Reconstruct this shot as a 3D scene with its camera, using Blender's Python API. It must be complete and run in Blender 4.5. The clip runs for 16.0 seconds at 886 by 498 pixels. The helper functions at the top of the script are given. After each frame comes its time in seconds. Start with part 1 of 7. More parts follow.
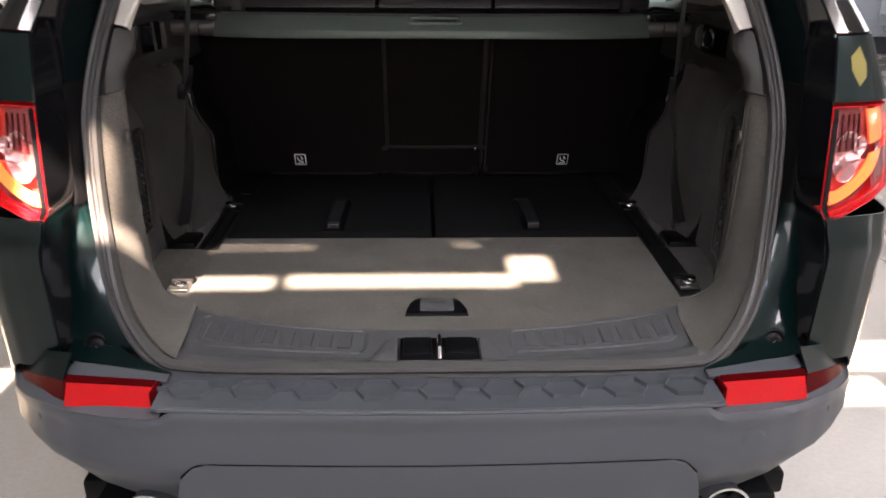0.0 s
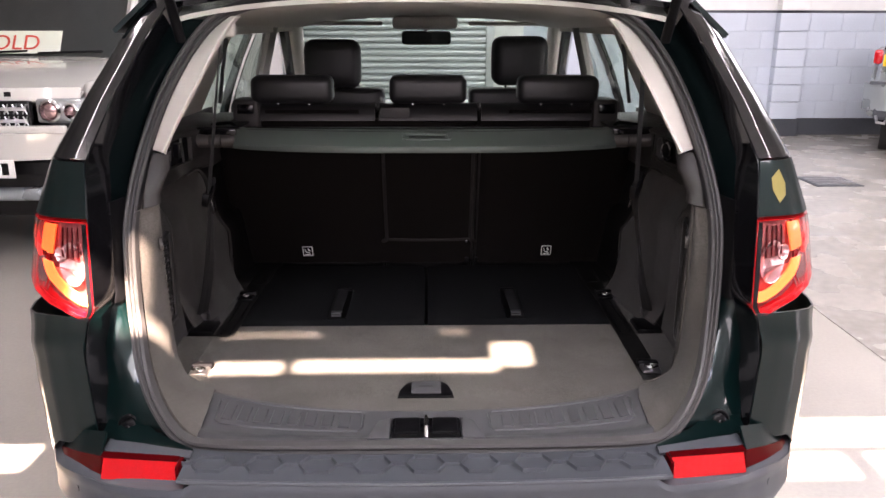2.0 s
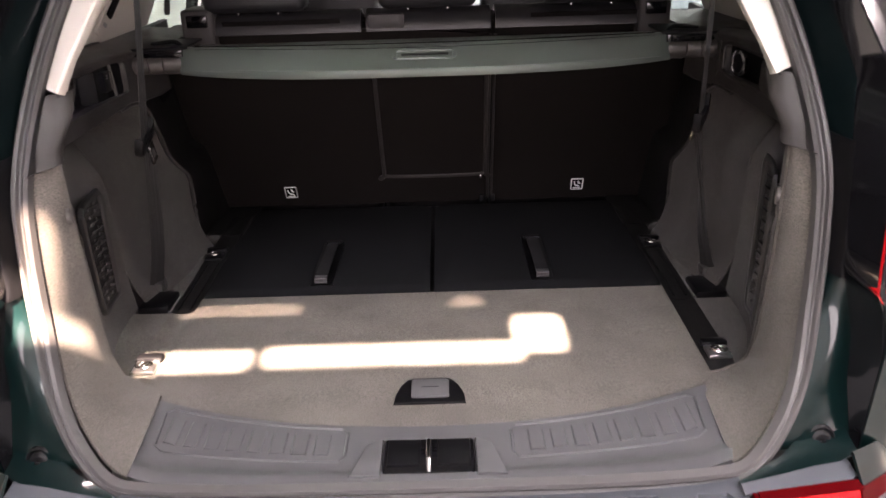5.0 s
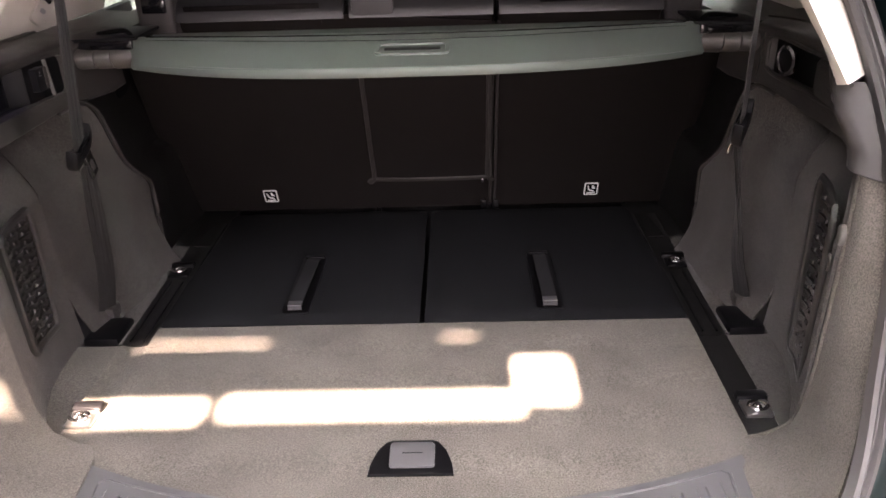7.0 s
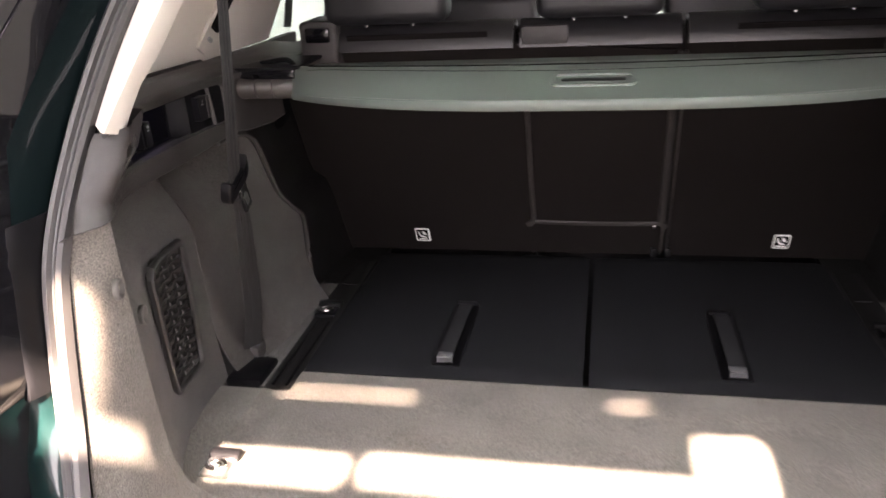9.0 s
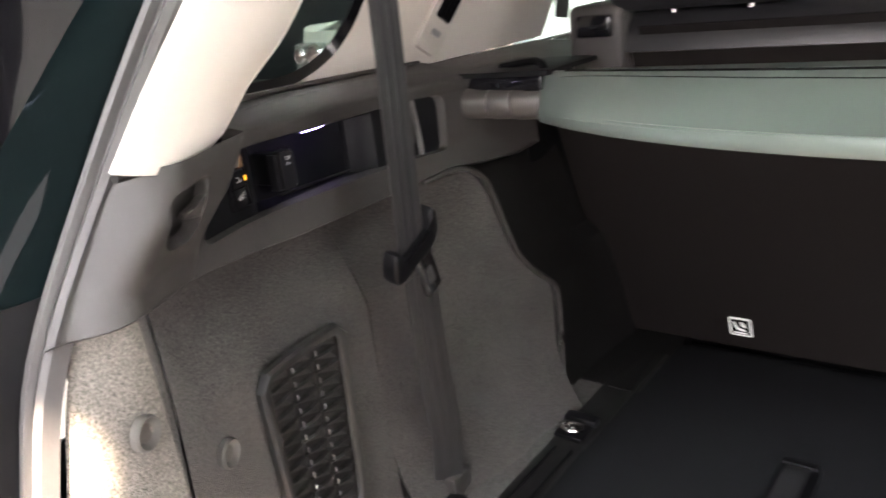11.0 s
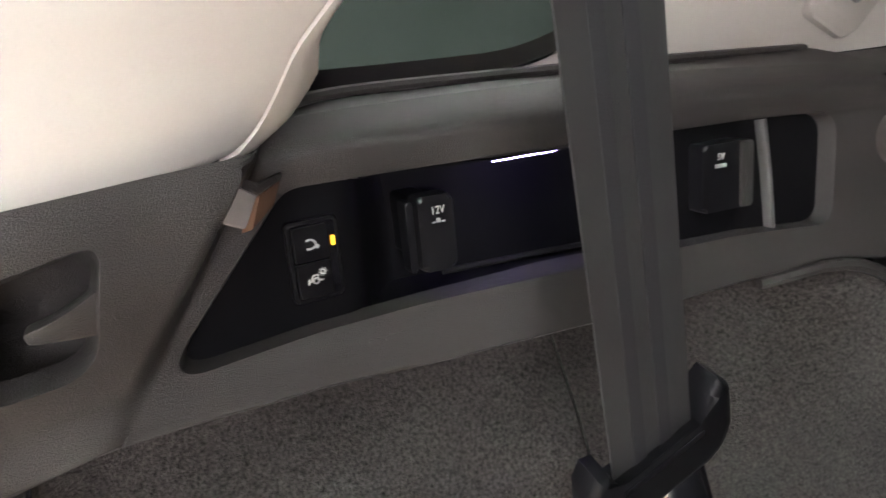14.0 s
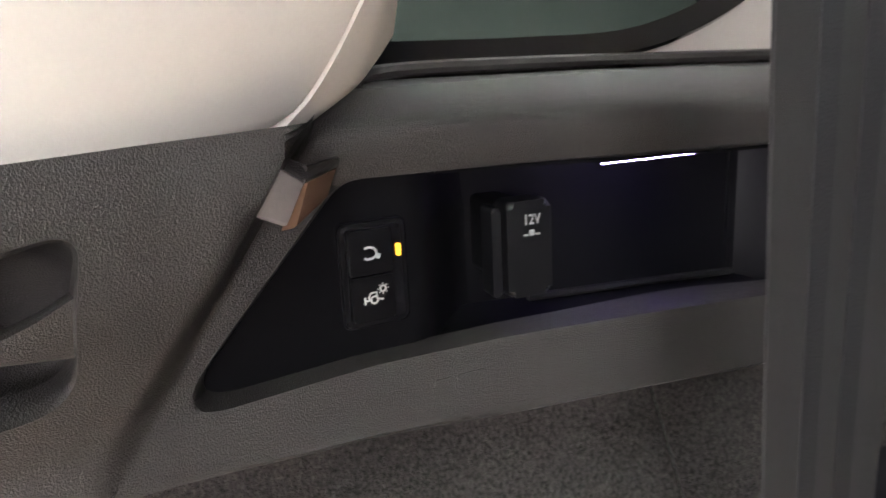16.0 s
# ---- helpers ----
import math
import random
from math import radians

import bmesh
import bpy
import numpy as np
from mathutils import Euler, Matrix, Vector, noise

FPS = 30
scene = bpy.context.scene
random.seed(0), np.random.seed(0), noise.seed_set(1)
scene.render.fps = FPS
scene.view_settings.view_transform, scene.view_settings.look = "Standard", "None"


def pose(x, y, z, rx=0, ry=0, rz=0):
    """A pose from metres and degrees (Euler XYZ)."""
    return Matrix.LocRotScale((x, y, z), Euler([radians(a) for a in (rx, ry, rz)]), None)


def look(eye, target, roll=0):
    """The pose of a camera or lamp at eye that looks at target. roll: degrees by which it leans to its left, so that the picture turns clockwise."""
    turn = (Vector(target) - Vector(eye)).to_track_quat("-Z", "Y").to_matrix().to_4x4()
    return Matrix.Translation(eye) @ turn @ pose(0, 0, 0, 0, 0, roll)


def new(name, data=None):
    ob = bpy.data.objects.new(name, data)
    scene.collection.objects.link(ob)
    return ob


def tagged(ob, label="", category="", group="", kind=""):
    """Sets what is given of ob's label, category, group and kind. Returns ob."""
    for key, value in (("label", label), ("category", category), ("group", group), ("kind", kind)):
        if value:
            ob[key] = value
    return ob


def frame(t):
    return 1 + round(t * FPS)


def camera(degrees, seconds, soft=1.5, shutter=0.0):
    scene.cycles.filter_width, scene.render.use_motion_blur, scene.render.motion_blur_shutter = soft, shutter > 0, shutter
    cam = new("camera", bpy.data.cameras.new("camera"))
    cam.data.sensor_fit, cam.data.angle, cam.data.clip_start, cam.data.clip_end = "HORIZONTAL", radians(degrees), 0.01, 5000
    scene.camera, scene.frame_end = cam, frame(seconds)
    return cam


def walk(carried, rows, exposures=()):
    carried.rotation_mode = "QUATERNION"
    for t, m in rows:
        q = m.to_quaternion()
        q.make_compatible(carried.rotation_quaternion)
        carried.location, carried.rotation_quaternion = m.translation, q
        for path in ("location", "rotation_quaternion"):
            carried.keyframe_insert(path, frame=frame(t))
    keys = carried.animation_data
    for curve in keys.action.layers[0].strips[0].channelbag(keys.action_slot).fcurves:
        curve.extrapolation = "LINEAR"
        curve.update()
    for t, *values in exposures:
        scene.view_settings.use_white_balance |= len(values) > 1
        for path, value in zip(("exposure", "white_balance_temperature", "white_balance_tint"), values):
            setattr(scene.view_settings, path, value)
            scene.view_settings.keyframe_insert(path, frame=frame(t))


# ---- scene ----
cam = camera(59.7, 16.0, shutter=0.4)
PATH = [
    (0, (-0.036, -1.415, 1.487), (0.02, 0.442, 0.748), 0.4),
    (0.2, (-0.051, -1.505, 1.509), (0.002, 0.364, 0.798), 0.5),
    (0.5, (-0.108, -1.604, 1.526), (-0.048, 0.271, 0.832), 0.9),
    (1, (-0.07, -1.664, 1.569), (-0.024, 0.233, 0.938), 0.5),
    (1.5, (-0.008, -1.663, 1.601), (0.039, 0.247, 1.011), 0.3),
    (2, (0.005, -1.646, 1.629), (0.045, 0.272, 1.065), 0.1),
    (2.5, (0.013, -1.631, 1.629), (0.042, 0.288, 1.066), -0.3),
    (3, (0.021, -1.638, 1.63), (0.043, 0.274, 1.043), -0.7),
    (3.2, (0.03, -1.646, 1.631), (0.054, 0.261, 1.027), -0.8),
    (5.3, (0.053, -0.988, 1.597), (0.032, 0.825, 0.754), -2.1),
    (5.5, (0.086, -0.902, 1.593), (0.056, 0.9, 0.726), -2.1),
    (6, (0.123, -0.78, 1.571), (0.075, 1.004, 0.669), -2.3),
    (6.5, (0.114, -0.765, 1.578), (0.058, 1.016, 0.671), -2.3),
    (7, (0.093, -0.827, 1.597), (0.045, 0.974, 0.727), -1.9),
    (7.5, (0.052, -0.923, 1.609), (-0.003, 0.895, 0.777), -1.9),
    (8, (0.031, -0.977, 1.593), (-0.073, 0.851, 0.787), -2.2),
    (8.2, (0.036, -0.951, 1.59), (-0.107, 0.877, 0.792), -2.4),
    (10.3, (0.001, -0.135, 1.458), (-0.918, 1.506, 0.776), -6.2),
    (10.5, (0.002, -0.096, 1.448), (-0.983, 1.51, 0.775), -6.7),
    (11, (-0.085, -0.059, 1.434), (-1.255, 1.424, 0.777), -6.7),
    (11.5, (-0.1861, 0.1000, 1.3900), (-1.5648, 1.3895, 0.7292), -6.3),
    (12, (-0.3334, 0.3001, 1.3667), (-1.8335, 1.4620, 0.7345), -5.6),
    (12.5, (-0.3558, 0.3455, 1.3652), (-1.9630, 1.3711, 0.7612), -5.3),
    (13, (-0.3611, 0.3513, 1.3637), (-2.0444, 1.2578, 0.7762), -5.5),
    (13.5, (-0.3542, 0.3592, 1.3671), (-2.0831, 1.1807, 0.7875), -5.0),
    (14, (-0.3520, 0.3690, 1.3620), (-2.1464, 1.0585, 0.8097), -5.4),
    (14.5, (-0.3793, 0.3747, 1.3476), (-2.2458, 0.8678, 0.8252), -5.1),
    (15, (-0.4365, 0.3869, 1.3385), (-2.3125, 0.8194, 0.7967), -3.9),
    (15.5, (-0.4611, 0.3946, 1.3333), (-2.3395, 0.8213, 0.7952), -4.3),
    (16, (-0.4402, 0.3835, 1.3366), (-2.2934, 0.9536, 0.8456), -3.0),
]
walk(cam, [(t, look(eye, target, roll)) for t, eye, target, roll in PATH],
     [(0.0, 5.30, 6500, 24), (1.5, 5.45, 6500, 28), (2.2, 5.70, 6500, 30), (3.0, 5.75, 6500, 30), (5.5, 6.55, 6800, 31), (7.0, 6.88, 6800, 31), (8.0, 6.88, 6800, 29),
      (10.5, 7.50, 6500, 22), (11.0, 7.58, 6500, 20), (11.5, 7.48, 6450, 20), (12.5, 7.68, 6350, 19), (14.5, 7.58, 6300, 19), (16.0, 7.58, 6300, 19)])

# ---- world, sun and lamps ----
world = bpy.data.worlds.new("world")
scene.world = world
world.use_nodes = True
wn = world.node_tree
sky = wn.nodes.new("ShaderNodeTexSky")
sky.sky_type, sky.sun_disc, sky.sun_elevation, sky.sun_rotation = "NISHITA", False, radians(43.6), radians(180)
wn.links.new(sky.outputs[0], wn.nodes["Background"].inputs[0])
wn.nodes["Background"].inputs[1].default_value = 0.05
SUN_K = 1.05  # forward run of the sunlight for each metre that it falls


def sun_lamp():
    data = bpy.data.lights.new("sun", "SUN")
    data.energy, data.angle, data.color = 3.6, radians(0.53), (1.0, 0.83, 0.60)
    ob = new("sun", data)
    ob.matrix_world = look((0, -SUN_K * 8, 8), (0, 0, 0))


def area_lamp(name, at, target, sx, sy, watts, colour):
    data = bpy.data.lights.new(name, "AREA")
    data.shape, data.size, data.size_y, data.energy, data.color = "RECTANGLE", sx, sy, watts, colour
    ob = new(name, data)
    ob.matrix_world = look(at, target)


sun_lamp()
area_lamp("rooflight_rear_light", (0.5, -2.8, 4.1), (0.3, -2.4, 0), 8.0, 1.4, 9, (0.95, 1.0, 0.95))
# no rooflight is known here; added to fill the far garage and cabin
area_lamp("front_fill_light", (4.0, 5.6, 4.1), (4.0, 5.6, 0), 10.0, 1.8, 10.5, (0.94, 0.98, 0.96))
# south and east windows are unseen, added to light the boot
area_lamp("south_fill_light", (0.5, -8.75, 2.9), (0.0, 0.5, 1.0), 11.0, 1.5, 6, (1.0, 0.96, 0.92))
area_lamp("east_fill_light", (13.7, -2.6, 3.0), (-0.6, 0.3, 1.2), 5.6, 1.8, 13, (1.0, 0.96, 0.92))

# ---- materials ----


def material(name, colour, rough=0.5, metal=0.0, grain=0.0, grain_scale=200.0, bump=0.0, bump_scale=400.0, stain=0.12, stain_scale=4.0,
             coat=0.0, emit=None, power=0.0, transmission=0.0, alpha=1.0, ior=1.45, rough_var=0.06, island=0.0, sheen=0.0, depth=0.001, spec=0.5):
    """A painted, moulded or woven surface: colour with fine grain and broad stains, relief and uneven gloss."""
    m = bpy.data.materials.new(name)
    m.use_nodes = True
    nt = m.node_tree
    b = nt.nodes["Principled BSDF"]
    coord = nt.nodes.new("ShaderNodeTexCoord")
    fine = nt.nodes.new("ShaderNodeTexNoise")
    fine.inputs["Scale"].default_value, fine.inputs["Detail"].default_value = grain_scale, 3
    broad = nt.nodes.new("ShaderNodeTexNoise")
    broad.inputs["Scale"].default_value, broad.inputs["Detail"].default_value = stain_scale, 5
    for n in (fine, broad):
        nt.links.new(coord.outputs["Object"], n.inputs["Vector"])

    def scaled(socket, amount):
        n = nt.nodes.new("ShaderNodeMath")
        n.operation = "MULTIPLY_ADD"
        n.inputs[1].default_value, n.inputs[2].default_value = 2 * amount, 1 - amount
        nt.links.new(socket, n.inputs[0])
        return n.outputs[0]

    mul = nt.nodes.new("ShaderNodeMath")
    mul.operation = "MULTIPLY"
    nt.links.new(scaled(fine.outputs[0], grain), mul.inputs[0])
    nt.links.new(scaled(broad.outputs[0], stain), mul.inputs[1])
    last = mul.outputs[0]
    if island:
        info = nt.nodes.new("ShaderNodeObjectInfo")
        mul2 = nt.nodes.new("ShaderNodeMath")
        mul2.operation = "MULTIPLY"
        nt.links.new(last, mul2.inputs[0])
        nt.links.new(scaled(info.outputs["Random"], island), mul2.inputs[1])
        last = mul2.outputs[0]
    tint = nt.nodes.new("ShaderNodeVectorMath")
    tint.operation = "SCALE"
    tint.inputs[0].default_value = colour
    nt.links.new(last, tint.inputs["Scale"])
    nt.links.new(tint.outputs[0], b.inputs["Base Color"])
    rv = nt.nodes.new("ShaderNodeMath")
    rv.operation = "MULTIPLY_ADD"
    rv.inputs[1].default_value, rv.inputs[2].default_value = 2 * rough_var, rough - rough_var
    nt.links.new(broad.outputs[0], rv.inputs[0])
    nt.links.new(rv.outputs[0], b.inputs["Roughness"])
    b.inputs["Metallic"].default_value, b.inputs["IOR"].default_value = metal, ior
    b.inputs["Coat Weight"].default_value, b.inputs["Coat Roughness"].default_value = coat, 0.03
    b.inputs["Transmission Weight"].default_value, b.inputs["Alpha"].default_value = transmission, alpha
    b.inputs["Specular IOR Level"].default_value = spec
    b.inputs["Sheen Weight"].default_value = sheen
    if bump:
        bt = nt.nodes.new("ShaderNodeTexNoise")
        bt.inputs["Scale"].default_value, bt.inputs["Detail"].default_value = bump_scale, 2
        nt.links.new(coord.outputs["Object"], bt.inputs["Vector"])
        bn = nt.nodes.new("ShaderNodeBump")
        bn.inputs["Strength"].default_value, bn.inputs["Distance"].default_value = min(bump, 1.0), depth
        nt.links.new(bt.outputs[0], bn.inputs["Height"])
        nt.links.new(bn.outputs[0], b.inputs["Normal"])
    if emit:
        b.inputs["Emission Color"].default_value, b.inputs["Emission Strength"].default_value = (*emit, 1), power
    return m


PAINT = material("green_metallic_paint", (0.0012, 0.009, 0.0092), 0.30, metal=0.45, grain=0.25, grain_scale=1500, coat=0.7, stain=0.05, rough_var=0.03, spec=0.3)
# body paint again, darkened and dulled to paint in the upper gutter's shade
SHADED_PAINT = material("shaded_green_paint", (0.0008, 0.003, 0.0034), 0.65, coat=0.02, stain=0.05, rough_var=0.03, spec=0.04)
GLOSS_BLACK = material("gloss_black", (0.005, 0.005, 0.006), 0.10, coat=0.35, rough_var=0.02, spec=0.3)
BUMPER = material("grey_bumper_plastic", (0.055, 0.06, 0.07), 0.42, grain=0.12, grain_scale=900, bump=0.08, bump_scale=900)
PLASTIC = material("black_grained_plastic", (0.0275, 0.0252, 0.0242), 0.40, grain=0.45, grain_scale=1300, bump=0.9, bump_scale=1450, depth=0.00065, rough_var=0.12, stain=0.22, stain_scale=9)
SMOOTH = material("smooth_black_plastic", (0.0034, 0.0034, 0.0041), 0.42, grain=0.1, bump=0.1, bump_scale=1500, spec=0.16)
FLAP = material("satin_black_flap", (0.0042, 0.0042, 0.0050), 0.30, grain=0.1, bump=0.05, bump_scale=1500, spec=0.6)
MOULD = material("matt_black_moulding", (0.009, 0.0088, 0.0088), 0.5, grain=0.2, grain_scale=900, bump=0.3, bump_scale=1200, spec=0.2)
SILL = material("grey_sill_plastic", (0.07, 0.07, 0.074), 0.42, grain=0.12, grain_scale=700, bump=0.12, bump_scale=700)
CARPET = material("charcoal_carpet", (0.092, 0.084, 0.074), 0.95, grain=1.35, grain_scale=390, bump=0.8, bump_scale=750, stain=0.42, stain_scale=9, sheen=0.1, depth=0.002, spec=0.12)
# boot side carpet, toned to about half the floor carpet's brightness
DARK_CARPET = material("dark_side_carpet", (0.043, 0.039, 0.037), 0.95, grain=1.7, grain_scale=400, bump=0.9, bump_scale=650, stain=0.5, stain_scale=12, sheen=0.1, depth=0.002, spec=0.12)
BACK_CLOTH = material("black_seat_backing", (0.0056, 0.0059, 0.0069), 0.85, grain=0.7, grain_scale=380, bump=0.5, bump_scale=600, stain=0.4, stain_scale=10, spec=0.15)
LEATHER = material("black_leather", (0.014, 0.014, 0.015), 0.38, grain=0.15, grain_scale=300, bump=0.25, bump_scale=300)
CREAM = material("cream_pillar_trim", (0.56, 0.525, 0.48), 0.75, grain=0.04, grain_scale=700, bump=0.1, bump_scale=1500, depth=0.0004, stain=0.03)
# paler than the tray, painting in the divider's lit edge
LIT_EDGE_GREY = material("lit_edge_grey_plastic", (0.085, 0.082, 0.082), 0.4, grain=0.1, bump=0.1)
CLIP_GREY = material("grey_clip_plastic", (0.17, 0.155, 0.15), 0.4, grain=0.1, bump=0.1)
RUBBER = material("black_rubber_seal", (0.04, 0.038, 0.038), 0.5, grain=0.1, bump=0.1)
CHROME = material("chrome", (0.75, 0.75, 0.76), 0.12, metal=1.0, rough_var=0.05)
STEEL = material("brushed_steel", (0.5, 0.5, 0.51), 0.3, metal=1.0)
WEBBING = material("grey_belt_webbing", (0.0105, 0.0098, 0.0101), 0.5, grain=0.25, grain_scale=2500, bump=0.5, bump_scale=2500, sheen=0.04, depth=0.0005)
# green tint puts light through tinted glass into the cloth's own colour
COVER = material("cover_cloth_green_lit", (0.088, 0.106, 0.096), 0.34, grain=0.1, grain_scale=900, bump=0.05, bump_scale=900)
# has a faint added glow, which the unlit bumper reflectors share
RED_LENS = material("red_lens", (0.36, 0.004, 0.006), 0.12, coat=1.0, grain=0.2, grain_scale=300, emit=(1.0, 0.004, 0.004), power=0.003)
LED_RED = material("lit_red", (0.8, 0.02, 0.02), 0.3, emit=(1.0, 0.03, 0.015), power=0.042)
LED_AMBER = material("lit_orange", (0.9, 0.2, 0.03), 0.3, emit=(1.0, 0.06, 0.012), power=0.045)
LED_HOT = material("lit_hot_amber", (0.9, 0.3, 0.05), 0.3, emit=(1.0, 0.055, 0.016), power=0.065)
LED_YELLOW = material("lit_yellow", (0.9, 0.6, 0.05), 0.3, emit=(1.0, 0.34, 0.012), power=0.011)
LED_WHITE = material("lit_violet_white", (0.8, 0.8, 0.9), 0.3, emit=(0.46, 0.38, 1.0), power=0.8)
LAMP_BOWL = material("lamp_bowl", (0.5, 0.34, 0.34), 0.2, metal=0.8)
GLASS = material("tinted_glass", (0.55, 0.66, 0.6), 0.02, transmission=1.0, ior=1.1, stain=0.03, rough_var=0.0)
REAR_GLASS = material("green_tinted_rear_glass", (0.45, 0.70, 0.55), 0.02, transmission=1.0, ior=1.1, stain=0.03, rough_var=0.0)
PRIVACY = material("dark_privacy_glass", (0.18, 0.23, 0.20), 0.02, transmission=1.0, ior=1.1, stain=0.03, rough_var=0.0)
WHITE_MARK = material("white_print", (0.75, 0.75, 0.75), 0.5)
GREY_MARK = material("grey_print", (0.30, 0.30, 0.30), 0.5)
SYMBOL = material("pale_symbol_print", (0.42, 0.42, 0.42), 0.5)
TICK = material("pale_grey_tick", (0.11, 0.11, 0.11), 0.4)
CONCRETE = material("painted_concrete", (0.36, 0.34, 0.305), 0.32, grain=0.12, grain_scale=60, bump=0.06, bump_scale=30, stain=0.3, stain_scale=0.9, rough_var=0.14)
WORN = material("worn_wet_concrete", (0.33, 0.31, 0.28), 0.25, grain=0.4, grain_scale=14, bump=0.4, bump_scale=12, stain=0.35, stain_scale=2.0, rough_var=0.2)
BLOCK = material("pale_blue_block_paint", (0.56, 0.61, 0.68), 0.6, grain=0.08, grain_scale=60, bump=0.15, bump_scale=60, stain=0.08, stain_scale=2, island=0.04)
WHITE_WALL = material("white_wall_paint", (0.8, 0.79, 0.77), 0.7, grain=0.05, bump=0.05, bump_scale=80)
GREY_WALL = material("grey_wall_paint", (0.26, 0.27, 0.26), 0.7, grain=0.08, grain_scale=50, bump=0.08, bump_scale=60)
SKIRT = material("dark_wall_base", (0.06, 0.065, 0.075), 0.6, grain=0.2, grain_scale=50, bump=0.2, bump_scale=50)
SHUTTER = material("galvanised_shutter", (0.5, 0.52, 0.53), 0.35, metal=0.7, grain=0.08, grain_scale=40)
WHITE_PAINT = material("white_car_paint", (0.58, 0.575, 0.54), 0.25, coat=1.0, stain=0.03)
SILVER_PAINT = material("silver_car_paint", (0.36, 0.4, 0.42), 0.28, metal=0.5, coat=1.0, stain=0.03)
LOUVRE = material("dark_louvre_plastic", (0.019, 0.0182, 0.018), 0.42, grain=0.15, grain_scale=900, bump=0.3, bump_scale=1100, spec=0.4)
PLUG = material("carpet_coloured_plug", (0.05, 0.046, 0.042), 0.7, grain=0.3, grain_scale=500, bump=0.3, bump_scale=700)
PLATE_WHITE = material("white_plate", (0.75, 0.75, 0.73), 0.4)
PLATE_YELLOW = material("yellow_plate", (0.85, 0.5, 0.02), 0.4)
# stands for a yellow reflection in the gloss panel, put in as colour
YELLOW_REFLECTION = material("painted_yellow_reflection", (0.19, 0.155, 0.03), 0.4, coat=0.6)
CARD = material("pale_card", (0.75, 0.8, 0.68), 0.8)
RED_INK = material("red_ink", (0.6, 0.07, 0.04), 0.7)
TYRE = material("tyre_rubber", (0.02, 0.02, 0.02), 0.8, grain=0.2, bump=0.2, bump_scale=120)
TAN = material("brown_felt", (0.085, 0.038, 0.018), 0.8)
ROOF_STEEL = material("roof_sheet", (0.55, 0.55, 0.53), 0.6, grain=0.1, grain_scale=20)

# ---- mesh helpers ----


def mesh_object(name, verts, faces, mat, parent=None, label="", smooth=True, fix=True):
    me = bpy.data.meshes.new(name)
    me.from_pydata([tuple(v) for v in verts], [], [tuple(f) for f in faces])
    if fix:
        bm = bmesh.new()
        bm.from_mesh(me)
        bmesh.ops.recalc_face_normals(bm, faces=bm.faces)
        bm.to_mesh(me)
        bm.free()
    me.materials.append(mat)
    if smooth:
        me.polygons.foreach_set("use_smooth", [True] * len(me.polygons))
        me.set_sharp_from_angle(angle=radians(38))
    ob = new(name, me)
    if parent:
        ob.parent = parent
    if label:
        ob["label"] = label
    return ob


def part(name, bm, mat, parent, label="", smooth=True):
    """Links a bmesh as one mesh object under a thing or a part."""
    bmesh.ops.recalc_face_normals(bm, faces=bm.faces)
    me = bpy.data.meshes.new(name)
    bm.to_mesh(me)
    bm.free()
    me.materials.append(mat)
    if smooth:
        me.polygons.foreach_set("use_smooth", [True] * len(me.polygons))
        me.set_sharp_from_angle(angle=radians(38))
    ob = new(name, me)
    if parent:
        ob.parent = parent
    if label:
        ob["label"] = label
    return ob


def thing(name, label, category, group="", kind="", at=(0, 0, 0)):
    ob = new(name)
    ob.empty_display_size = 0.1
    ob.location = at
    return tagged(ob, label, category, group, kind)


def lerp(table, v):
    """Piecewise linear value of a table of (key, value...) rows."""
    keys = [r[0] for r in table]
    out = [float(np.interp(v, keys, [r[i] for r in table])) for i in range(1, len(table[0]))]
    return out[0] if len(out) == 1 else out


def spline(pts, n, closed=False):
    """n points along a smooth curve through pts."""
    p = [Vector(q) for q in pts]
    m = len(p)
    out = []
    spans = m if closed else m - 1
    for k in range(n):
        u = k / (n if closed else n - 1) * spans
        i = min(int(u), spans - 1)
        f = u - i
        if closed:
            a, b, c, d = p[i - 1], p[i % m], p[(i + 1) % m], p[(i + 2) % m]
        else:
            b, c = p[i], p[i + 1]
            a = p[i - 1] if i else b * 2 - c
            d = p[i + 2] if i + 2 < m else c * 2 - b
        out.append(0.5 * ((2 * b) + (c - a) * f + (2 * a - 5 * b + 4 * c - d) * f * f + (3 * b - a - 3 * c + d) * f ** 3))
    return out


